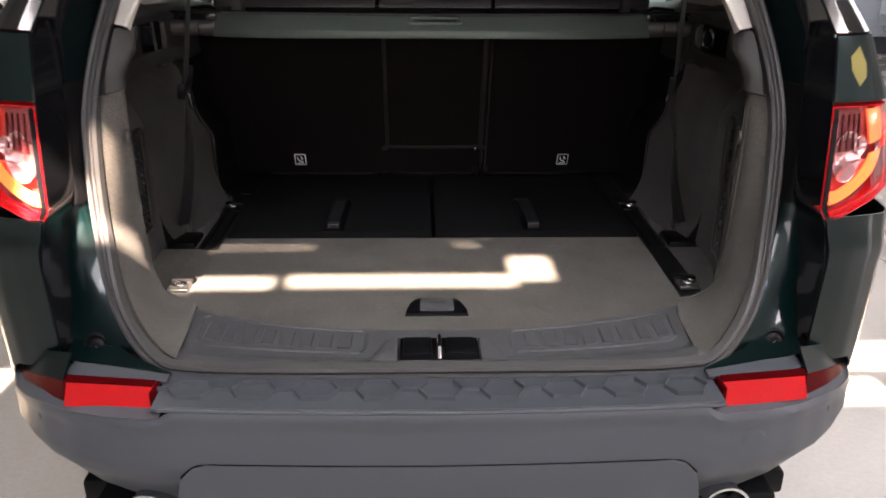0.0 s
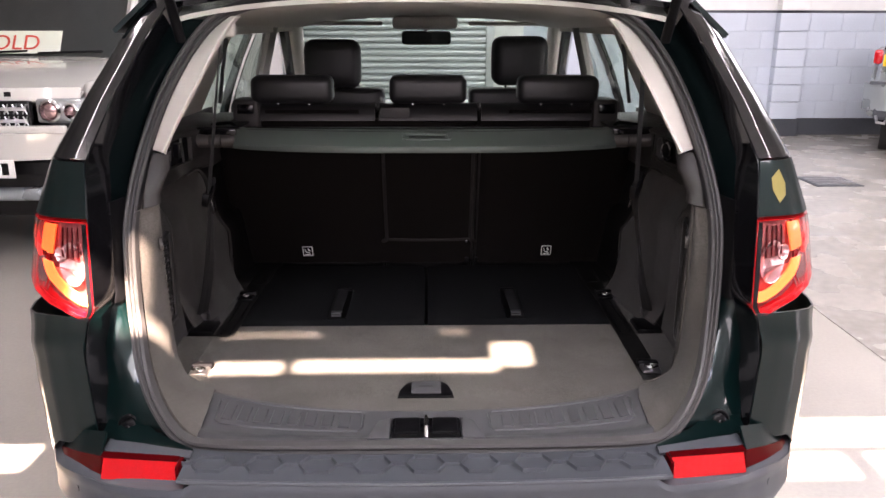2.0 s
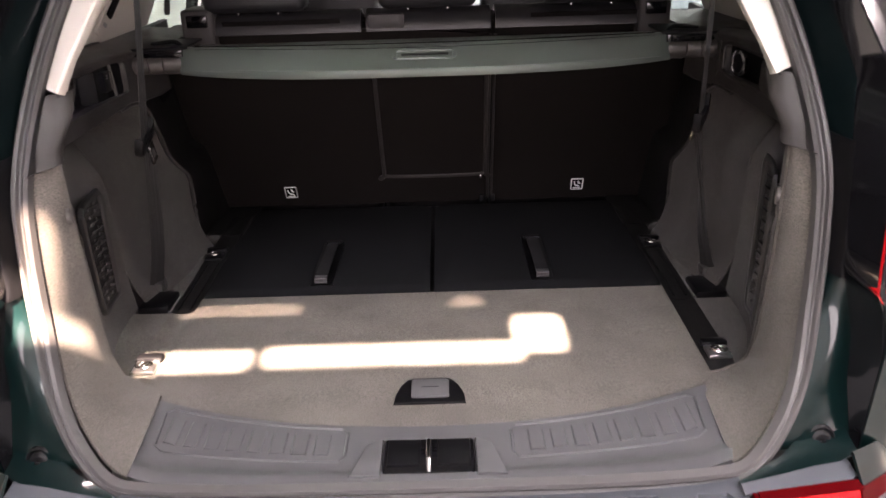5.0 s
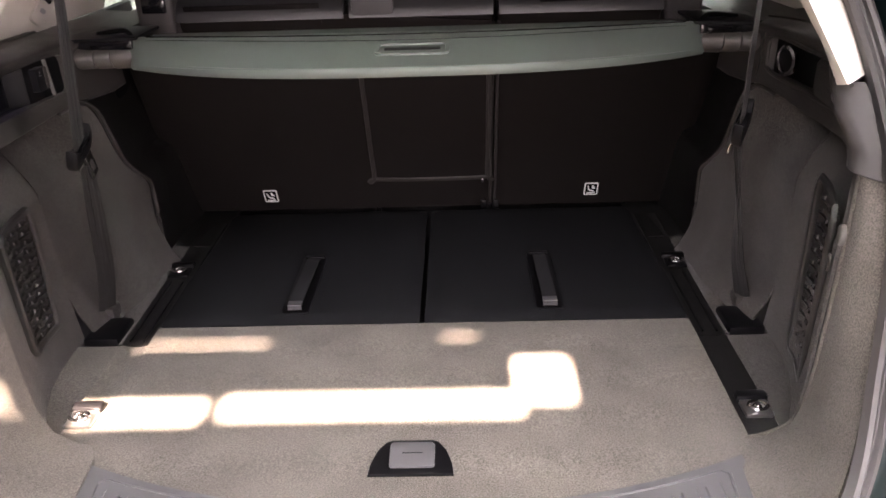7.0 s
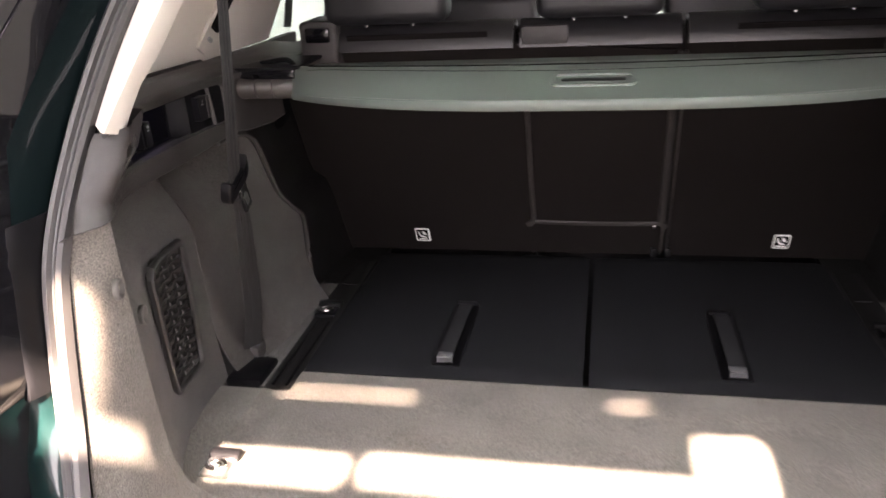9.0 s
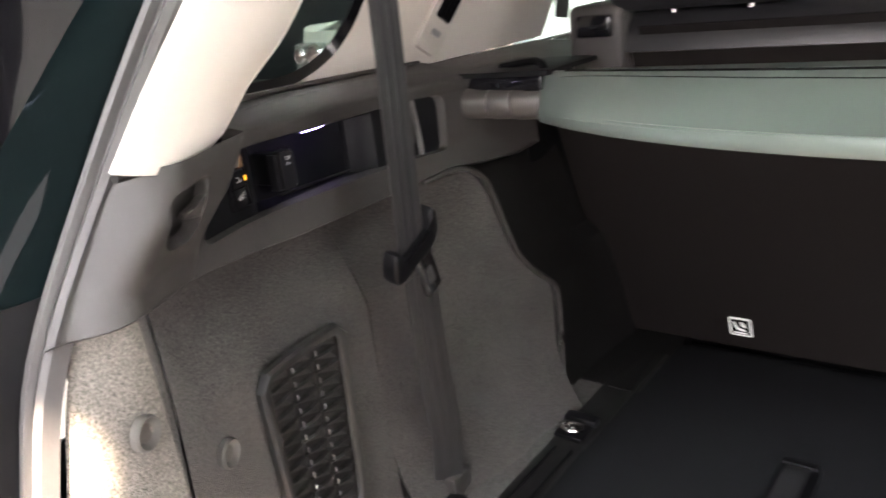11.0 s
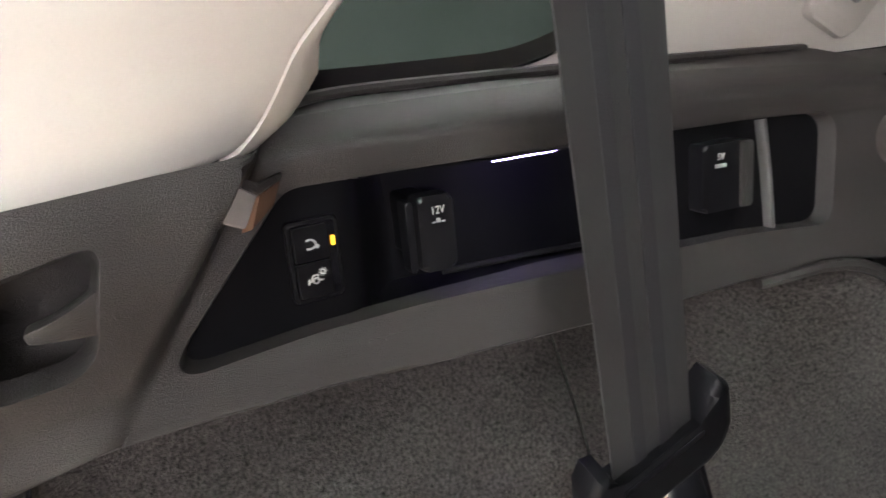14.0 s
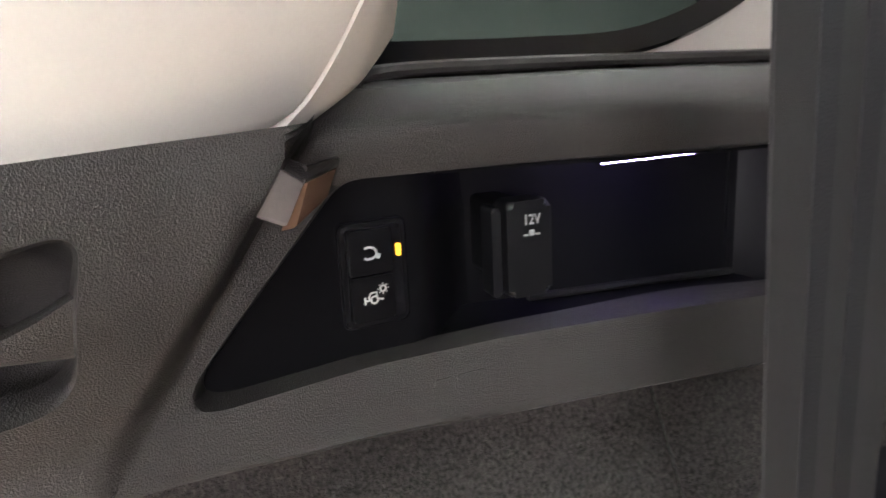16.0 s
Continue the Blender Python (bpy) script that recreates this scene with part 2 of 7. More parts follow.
def sheet(name, fn, nu, nv, mat, parent=None, thick=0.004, label="", smooth=True):
    """A curved panel fn(u, v), u and v from 0 to 1, with thickness behind it."""
    top = [[Vector(fn(i / nu, j / nv)) for j in range(nv + 1)] for i in range(nu + 1)]
    verts, faces = [], []
    back = []
    for i in range(nu + 1):
        for j in range(nv + 1):
            du = top[min(i + 1, nu)][j] - top[max(i - 1, 0)][j]
            dv = top[i][min(j + 1, nv)] - top[i][max(j - 1, 0)]
            nrm = du.cross(dv)
            if nrm.length < 1e-12:
                nrm = Vector((0, 0, 1))
            verts.append(top[i][j])
            back.append(top[i][j] - nrm.normalized() * thick)
    off = len(verts)
    verts += back
    w = nv + 1
    for i in range(nu):
        for j in range(nv):
            a = i * w + j
            faces.append((a, a + w, a + w + 1, a + 1))
            faces.append((off + a, off + a + 1, off + a + w + 1, off + a + w))
    for i in range(nu):
        for j in (0, nv):
            a, b = i * w + j, (i + 1) * w + j
            faces.append((a, b, off + b, off + a))
    for j in range(nv):
        for i in (0, nu):
            a, b = i * w + j, i * w + j + 1
            faces.append((a, b, off + b, off + a))
    return mesh_object(name, verts, faces, mat, parent, label, smooth)


def sweep(name, path, profile, mat, parent=None, label="", closed=False, up=None):
    """A profile of (side, out) points swept along a path; out points along up, or from the path's own axes."""
    p = [Vector(q) for q in path]
    n, k = len(p), len(profile)
    verts, faces = [], []
    for i in range(n):
        if closed:
            t = (p[(i + 1) % n] - p[i - 1])
        else:
            t = p[min(i + 1, n - 1)] - p[max(i - 1, 0)]
        t.normalize()
        ref = Vector(up(i / max(n - 1, 1)) if callable(up) else (up or (0, 0, 1)))
        out = (ref - t * ref.dot(t))
        if out.length < 1e-5:
            out = Vector((1, 0, 0)) - t * t.x
        out.normalize()
        side = t.cross(out)
        for a, b in profile:
            verts.append(p[i] + side * a + out * b)
    m = n if closed else n - 1
    for i in range(m):
        for j in range(k):
            a, b = i * k + j, i * k + (j + 1) % k
            c, d = ((i + 1) % n) * k + (j + 1) % k, ((i + 1) % n) * k + j
            faces.append((a, b, c, d))
    if not closed:
        faces.append(tuple(range(k)))
        faces.append(tuple((n - 1) * k + j for j in range(k)))
    return mesh_object(name, verts, faces, mat, parent, label)


def ring_profile(r, n=8, sx=1.0, sy=1.0):
    return [(r * sx * math.cos(2 * math.pi * i / n), r * sy * math.sin(2 * math.pi * i / n)) for i in range(n)]


def block(x0, x1, y0, y1, z0, z1, bevel=0.004, seg=2):
    """A bmesh box with rounded edges."""
    bm = bmesh.new()
    bmesh.ops.create_cube(bm, size=1)
    for v in bm.verts:
        v.co = ((x0 + x1) / 2 + v.co.x * (x1 - x0), (y0 + y1) / 2 + v.co.y * (y1 - y0), (z0 + z1) / 2 + v.co.z * (z1 - z0))
    if bevel:
        bmesh.ops.bevel(bm, geom=bm.edges[:], offset=bevel, segments=seg, affect="EDGES", profile=0.5)
    return bm


def plate(outline, to_world, depth, bevel=0.0, seg=2):
    """An outline of (a, b) points made into a plate; to_world(a, b, d) places a point d deep."""
    bm = bmesh.new()
    n = len(outline)
    f = [bm.verts.new(to_world(a, b, 0.0)) for a, b in outline]
    g = [bm.verts.new(to_world(a, b, depth)) for a, b in outline]
    front = bm.faces.new(f)
    bm.faces.new(g[::-1])
    for i in range(n):
        bm.faces.new((f[i], f[(i + 1) % n], g[(i + 1) % n], g[i]))
    if bevel:
        bmesh.ops.bevel(bm, geom=list(front.edges), offset=bevel, segments=seg, affect="EDGES", profile=0.5)
    bmesh.ops.triangulate(bm, faces=[q for q in bm.faces if len(q.verts) > 4])
    return bm


def rounded(a0, a1, b0, b1, r, n=5):
    out = []
    for ca, cb, s in ((a1 - r, b1 - r, 0), (a0 + r, b1 - r, 1), (a0 + r, b0 + r, 2), (a1 - r, b0 + r, 3)):
        for i in range(n + 1):
            t = (s + i / n) * math.pi / 2
            out.append((ca + r * math.cos(t), cb + r * math.sin(t)))
    return out


def lathe(profile, centre, axis, n=24):
    """A bmesh turned round an axis from (radius, along) points."""
    bm = bmesh.new()
    ax = Vector(axis).normalized()
    s = ax.orthogonal().normalized()
    t = ax.cross(s)
    rings = []
    for r, h in profile:
        rings.append([bm.verts.new(Vector(centre) + ax * h + (s * math.cos(2 * math.pi * i / n) + t * math.sin(2 * math.pi * i / n)) * max(r, 1e-4)) for i in range(n)])
    for a, b in zip(rings, rings[1:]):
        for i in range(n):
            bm.faces.new((a[i], a[(i + 1) % n], b[(i + 1) % n], b[i]))
    bm.faces.new(rings[0][::-1])
    bm.faces.new(rings[-1])
    return bm

# ---- the garage ----
SLOTS = [  # rooflight openings cut through the unseen roof, each fitted to a sun patch: x from, x to, and the run v = y + SUN_K * z of the light that they let in
    (-0.80, -0.41, 1.015, 1.11), (-0.37, 0.20, 1.025, 1.12), (0.20, 0.30, 1.06, 1.238), (-0.79, -0.716, 1.11, 1.20), (-0.706, -0.694, 1.11, 1.355), (-0.62, -0.33, 1.273, 1.319), (0.05, 0.12, 1.289, 1.335),
    (1.10, 2.7, 1.05, 1.27), (1.10, 1.62, 0.82, 1.0), (1.73, 2.7, 0.82, 1.0), (-2.6, -1.54, 0.92, 1.11), (-2.6, -1.54, 0.55, 0.76)]
ROOF_Z = 4.2


def cut_sheet(name, x0, x1, y0, y1, z0, z1, holes, mat, label):
    """A flat slab with rectangular openings that go through it."""
    xs = sorted({x0, x1, *[h[0] for h in holes], *[h[1] for h in holes]})
    ys = sorted({y0, y1, *[h[2] for h in holes], *[h[3] for h in holes]})
    xs, ys = [x for x in xs if x0 <= x <= x1], [y for y in ys if y0 <= y <= y1]
    index, verts, faces = {}, [], []

    def vert(i, j, k):
        key = (i, j, k)
        if key not in index:
            index[key] = len(verts)
            verts.append((xs[i], ys[j], (z0, z1)[k]))
        return index[key]

    def solid(i, j):
        if not (0 <= i < len(xs) - 1 and 0 <= j < len(ys) - 1):
            return False
        cx, cy = (xs[i] + xs[i + 1]) / 2, (ys[j] + ys[j + 1]) / 2
        return not any(h[0] < cx < h[1] and h[2] < cy < h[3] for h in holes)

    for i in range(len(xs) - 1):
        for j in range(len(ys) - 1):
            if not solid(i, j):
                continue
            for k in (0, 1):
                faces.append((vert(i, j, k), vert(i + 1, j, k), vert(i + 1, j + 1, k), vert(i, j + 1, k)))
            for di, dj, a, b in ((-1, 0, (0, 0), (0, 1)), (1, 0, (1, 0), (1, 1)), (0, -1, (0, 0), (1, 0)), (0, 1, (0, 1), (1, 1))):
                if not solid(i + di, j + dj):
                    p, q = (i + a[0], j + a[1]), (i + b[0], j + b[1])
                    faces.append((vert(*p, 0), vert(*q, 0), vert(*q, 1), vert(*p, 1)))
    ob = mesh_object(name, verts, faces, mat, smooth=False)
    return tagged(ob, label, "ceiling" if "ceiling" in name else "wall", kind="structure")


def garage():
    ground = mesh_object("ground", [(-14, -9, 0), (14, -9, 0), (14, 11, 0), (-14, 11, 0), (-14, -9, -0.2), (14, -9, -0.2), (14, 11, -0.2), (-14, 11, -0.2)],
                         [(0, 1, 2, 3), (4, 7, 6, 5), (0, 4, 5, 1), (1, 5, 6, 2), (2, 6, 7, 3), (3, 7, 4, 0)], CONCRETE, smooth=False)
    tagged(ground, "worn grey painted concrete garage floor", "floor", kind="structure")
    bm = plate([(2.28, -9), (14, -9), (14, 11), (3.6, 11), (2.45, 4.2), (2.30, 2.6)], lambda a, b, d: (a, b, 0.004 - d), 0.02)
    tagged(part("pavement_bare", bm, WORN, None, smooth=False), "bare damp-looking rough concrete strip beside the painted floor", "floor", kind="structure")
    drain = thing("drain_cover", "small dark metal drain cover in the concrete floor", "drain", at=(4.28, 6.36, 0))
    part("cover_plate", block(-0.25, 0.25, -0.25, 0.25, 0.003, 0.014, 0.003), SKIRT, drain)
    for i in range(5):
        part("cover_bar", block(-0.22, 0.22, -0.2 + i * 0.09, -0.16 + i * 0.09, 0.014, 0.02, 0.002), STEEL, drain)

    # the unseen roof is holed only where sun patches are wanted
    holes = [(a, b, v0 - SUN_K * ROOF_Z, v1 - SUN_K * ROOF_Z) for a, b, v0, v1 in SLOTS]
    cut_sheet("ceiling", -14, 14, -9, 11, ROOF_Z, ROOF_Z + 0.04, holes, ROOF_STEEL, "unseen sheet metal garage roof with openings that shape the sun patches")
    for name, x0, x1, y0, y1, mat, text in (("wall_south", -14, 14, -9.2, -9, WHITE_WALL, "white painted garage wall"),
                                            ("wall_west", -14.2, -14, -9, 11, GREY_WALL, "grey painted garage side wall"),
                                            ("wall_east", 14, 14.2, -9, 11, WHITE_WALL, "white painted garage side wall")):
        tagged(part(name, block(x0, x1, y0, y1, 0, ROOF_Z, 0), mat, None, smooth=False), text, "wall", kind="structure")

    # unseen glowing window added on the east wall for the boot's left side
    win = thing("fill_window", "unseen long window with white glazing bars, added as a light source", "window", kind="structure")
    part("window_pane", block(13.96, 13.99, -5.4, 0.2, 2.1, 3.9, 0), PANE_LIT, win, "glowing pane of the added window")
    for i in range(7):
        y = -5.4 + i * 0.933
        part("glazing_bar", block(13.90, 13.97, y - 0.03, y + 0.03, 2.08, 3.92, 0.005), WHITE_WALL, win)
    for z in (2.1, 3.0, 3.9):
        part("glazing_rail", block(13.90, 13.97, -5.43, 0.23, z - 0.03, z + 0.03, 0.005), WHITE_WALL, win)

    # far wall: painted blocks over a dark base, white above
    # second unseen glowing window, added behind the viewpoint as fill
    south = thing("fill_window", "unseen long window with white glazing bars, added as a light source", "window", kind="structure")
    part("window_pane", block(-5.0, 6.0, -8.99, -8.96, 2.15, 3.65, 0), PANE_LIT, south, "glowing pane of the added window")
    for i in range(11):
        part("glazing_bar", block(-5.03 + i * 1.1, -4.97 + i * 1.1, -8.97, -8.90, 2.13, 3.67, 0.005), WHITE_WALL, south)
    wall = part("wall_north", block(-14, 14, 10.0, 10.25, 0, ROOF_Z, 0), SKIRT, None, smooth=False)
    tagged(wall, "painted blockwork wall, pale blue below and white above a dark base", "wall", kind="structure")
    part("upper_wall_paint", block(1.4, 14, 9.96, 10.0, 1.80, ROOF_Z, 0.003, 1), WHITE_WALL, wall, "white painted upper wall")
    part("upper_wall_paint", block(-4.5, -2.1, 9.96, 10.0, 0.0, ROOF_Z, 0.003, 1), WHITE_WALL, wall)
    part("upper_wall_paint", block(-2.1, 1.4, 9.94, 10.0, 2.9, ROOF_Z, 0.003, 1), WHITE_WALL, wall)
    part("paint_line", block(1.4, 14, 9.945, 10.0, 1.765, 1.80, 0.004, 1), SKIRT, wall, "dark grey painted line")
    part("base_course", block(1.4, 14, 9.93, 10.0, 0.0, 0.25, 0.006, 1), SKIRT, wall, "dark painted wall base")
    course, length = 0.252, 0.47
    proto = part("block", block(0.002, length - 0.002, -0.03, 0.03, 0.002, course - 0.002, 0.004, 1), BLOCK, wall).data
    first = True
    for r in range(6):
        x = 3.0 - (r % 2) * length / 2
        while x < 9.0:
            ob = bpy.data.objects["block"] if first else new("block", proto)
            first = False
            ob.parent = wall
            ob.location = (x, 9.97, 0.25 + r * course)
            x += length
    part("mortar", block(2.8, 9.4, 9.946, 9.999, 0.252, 1.764, 0), BLOCK, wall)
    part("plain_blockwork", block(1.4, 2.79, 9.945, 10.0, 0.25, 1.765, 0.004, 1), BLOCK, wall)
    part("plain_blockwork", block(9.2, 14, 9.945, 10.0, 0.25, 1.765, 0.004, 1), BLOCK, wall)
    for r in range(6):
        part("pier_block", block(5.08, 5.50, 9.80, 9.96, 0.254 + r * course, 0.25 + (r + 1) * course - 0.004, 0.008, 1), BLOCK, wall)
    part("pier_base", block(5.06, 5.52, 9.78, 9.96, 0, 0.25, 0.006, 1), SKIRT, wall)
    part("pier_top", block(5.08, 5.50, 9.80, 9.96, 1.80, ROOF_Z, 0.006, 1), WHITE_WALL, wall)

    # roller shutter seen through the windscreen
    sh = thing("roller_shutter", "closed galvanised steel roller shutter door", "shutter", kind="structure")
    pitch = 0.09
    prof = [(0.0, 0.0), (-0.02, 0.012), (-0.026, 0.035), (-0.02, 0.062), (0.0, 0.078), (0.004, 0.086), (0.012, 0.086), (0.012, 0.0)]
    verts = [(x, 9.9 + a, b) for x in (-1.85, 0.86) for a, b in prof]
    n = len(prof)
    faces = [(i, (i + 1) % n, n + (i + 1) % n, n + i) for i in range(n)] + [tuple(range(n)), tuple(range(n, 2 * n))]
    slat = mesh_object("slat", verts, faces, SHUTTER, sh)
    for i in range(1, 32):
        ob = new("slat", slat.data)
        ob.parent = sh
        ob.location = (0, 0, i * pitch)
    part("guide_rail", block(0.86, 0.98, 9.84, 9.95, 0, 2.95, 0.006), SHUTTER, sh)
    part("guide_rail", block(-2.0, -1.85, 9.84, 9.95, 0, 2.95, 0.006), SHUTTER, sh)
    part("side_panel", block(0.98, 1.4, 9.90, 9.96, 0, 2.9, 0.006), WHITE_WALL, sh, "pale painted side panel")

    for x in (-3.2, -1.15, 1.2, 3.4):
        f = thing("tube_light", "lit white fluorescent batten light under the roof", "ceiling light", "tube lights under the roof", at=(x, 1.0, ROOF_Z - 0.12))
        part("batten", block(-0.06, 0.06, -1.6, 1.6, 0.04, 0.118, 0.006), WHITE_WALL, f)
        part("tube", lathe([(0.001, -1.55), (0.018, -1.55), (0.018, 1.55), (0.001, 1.55)], (0, 0, 0.015), (0, 1, 0), 10), TUBE_LIT, f, "glowing white tube")


# glow of the panes in the two added windows
PANE_LIT = material("glowing_fill_pane", (0.8, 0.82, 0.85), 0.5, emit=(0.95, 0.97, 1.0), power=0.022)
TUBE_LIT = material("lit_tube", (0.9, 0.9, 0.9), 0.4, emit=(1.0, 0.97, 0.92), power=1.5)
garage()

# ---- the car: body ----
car = thing("car", "dark green metallic sport utility car with its tailgate open", "car", at=(0, 0, 0))

EDGE = [(0.30, 0.80, 0.03), (0.60, 0.785, 0.01), (0.66, 0.778, 0.005), (0.88, 0.787, 0.005), (0.975, 0.768, 0.003), (1.0, 0.75, 0.0), (1.18, 0.755, 0.03), (1.32, 0.772, 0.10), (1.45, 0.742, 0.215), (1.6, 0.682, 0.335), (1.70, 0.63, 0.42)]
SIDE = [(0.30, 0.95), (0.60, 0.968), (0.8, 0.978), (1.0, 0.970), (1.2, 0.940), (1.32, 0.905), (1.45, 0.855), (1.6, 0.785), (1.70, 0.73)]
CORNER = [(0.0, 0.0, 0.0), (0.12, 0.25, 0.008), (0.25, 0.5, 0.022), (0.38, 0.69, 0.045), (0.5, 0.82, 0.08), (0.62, 0.91, 0.14), (0.75, 0.96, 0.24), (0.88, 0.985, 0.40), (1.0, 1.0, 0.62)]


def shell(u, z, out=0.0):
    """A point of the rear corner's skin: u runs from the tailgate gap round to the flank."""
    xe, ye = lerp(EDGE, z)
    f, y = lerp(CORNER, u)
    x = xe + (lerp(SIDE, z) - xe) * f
    return Vector((x + out * f, ye + y - out * (1 - f), z))


APERTURE = [(0, -0.088, 0.703), (0.30, -0.084, 0.701), (0.48, -0.070, 0.699), (0.555, -0.052, 0.706), (0.618, -0.008, 0.752), (0.668, 0.052, 0.822), (0.698, 0.112, 0.925), (0.714, 0.157, 1.05),
            (0.717, 0.197, 1.165), (0.703, 0.275, 1.30), (0.664, 0.352, 1.44), (0.608, 0.412, 1.555), (0.535, 0.452, 1.638), (0.43, 0.472, 1.678), (0.22, 0.485, 1.696), (0, 0.49, 1.70)]
HALF = spline(APERTURE, 76)
LOOP = HALF[:-1] + [Vector((-p.x, p.y, p.z)) for p in HALF[:0:-1]]


def side_of(z):
    """The seal's place at height z on the flank of the opening."""
    rows = [(p.z, p.x, p.y) for p in HALF[18:]]
    return lerp(sorted(rows), z)


def aperture_parts():
    # rubber seal: a wide lip with a bulb
    prof = [(0.017, -0.004), (0.017, 0.010), (0.012, 0.016), (0.006, 0.015), (0.003, 0.008), (0.0, 0.007), (-0.003, 0.012), (-0.008, 0.014), (-0.014, 0.010), (-0.017, -0.004)]
    n = len(LOOP)
    verts, faces = [], []
    k = len(prof)
    for i, p in enumerate(LOOP):
        t = (LOOP[(i + 1) % n] - LOOP[i - 1]).normalized()
        back = Vector((0, -1, -0.25)).normalized()
        back = (back - t * back.dot(t)).normalized()
        side = t.cross(back)
        for a, b in prof:
            verts.append(p + side * a + back * b)
    for i in range(n):
        for j in range(k):
            faces.append((i * k + j, i * k + (j + 1) % k, ((i + 1) % n) * k + (j + 1) % k, ((i + 1) % n) * k + j))
    mesh_object("tailgate_seal", verts, faces, RUBBER, car, "dark grey rubber seal round the boot opening")

    for s in (1, -1):
        def channel(u, v, s=s):
            z = 0.705 + v * 0.93
            xs, ys = side_of(z)
            p = shell(0, z)
            d = lerp([(0.70, 0.022), (0.80, 0.07), (0.95, 0.105), (1.2, 0.10), (1.65, 0.09)], z)
            xo, yo = p.x - 0.012, p.y + d
            x = xs + 0.014 + (xo - xs - 0.014) * u
            y = ys + 0.010 + (yo - ys - 0.010) * u - 0.010 * math.sin(math.pi * u)
            return (s * x, y, z)
        sheet("gutter_panel", lambda u, v, channel=channel: channel(u, v * 0.55), 6, 24, PAINT, car, 0.004 * s, "green painted gutter beside the boot opening")
        # upper gutter takes the darkened copy of the paint
        sheet("gutter_panel", lambda u, v, channel=channel: channel(u, 0.551 + v * 0.449), 6, 18, SHADED_PAINT, car, 0.004 * s)

        def insert(u, v, s=s):
            z = 0.985 + v * 0.235
            p = channel(0.10 + 0.90 * u, (z - 0.705) / 0.93, 1)
            return (s * p[0], p[1] - 0.006 - 0.008 * math.sin(math.pi * u), z)
        sheet("lamp_gutter_cover", insert, 5, 10, SMOOTH, car, 0.004 * s, "dark grey plastic cover beside the rear lamp")

        # return face, black at every height, beside the green panels too
        def ret(u, v, s=s):
            z = 0.665 + v * 1.0
            p = shell(0, z)
            d = lerp([(0.66, 0.02), (0.80, 0.07), (0.95, 0.11), (1.2, 0.105), (1.67, 0.09)], z)
            return (s * (p.x - 0.013 * u), p.y + 0.004 + d * u, z)
        sheet("pillar_return", ret, 4, 40, GLOSS_BLACK, car, 0.003 * s, "black return from the rear corner's skin to the gutter")

        def quarter_cut(u, v, s=s):
            top = 0.985 - 0.03 * max(0.0, (u - 0.25)) - 0.055 * max(0.0, min(1.0, (u - 0.1) / 0.5)) * 0.0
            bottom = lerp([(0, 0.665), (0.3, 0.655), (0.55, 0.585), (1.0, 0.50)], u)
            p = shell(u, bottom + v * (top - bottom), 0.0)
            crease = 0.006 * max(0.0, 1 - abs(v - 0.78) / 0.12)
            return (s * (p.x + crease * 0.6), p.y - crease * 0.5, p.z)
        sheet("quarter_panel", quarter_cut, 40, 24, PAINT, car, 0.004 * s, "dark green lower rear quarter panel")

        def upper(u, v, s=s):
            p = shell(u, 1.205 + v * 0.118)
            return (s * p.x, p.y, p.z)
        sheet("corner_panel", upper, 34, 8, PAINT, car, 0.004 * s, "dark green panel above the rear lamp")

        def pillar(u, v, s=s):
            p = shell(u * 0.80, 1.328 + v * 0.37)
            return (s * p.x, p.y, p.z)
        sheet("rear_pillar", pillar, 34, 20, GLOSS_BLACK, car, 0.004 * s, "gloss black rear pillar")

        # bump stop with its clear cup
        c = Vector((s * 0.700, 0.012, 0.708))
        cup = part("bump_stop", lathe([(0.030, 0.0), (0.030, 0.010), (0.026, 0.014), (0.022, 0.012), (0.022, 0.004)], c, (s * 0.1, -1, 0.18), 28), SMOOTH, car, "round translucent bump stop")
        part("stop_cap", lathe([(0.0205, 0.0), (0.0205, 0.012), (0.016, 0.017), (0.012, 0.018)], c, (s * 0.1, -1, 0.18), 24), SMOOTH, cup)
        part("stop_stud", lathe([(0.007, 0.016), (0.007, 0.022), (0.003, 0.023)], c, (s * 0.1, -1, 0.18), 12), GLOSS_BLACK, cup)


aperture_parts()


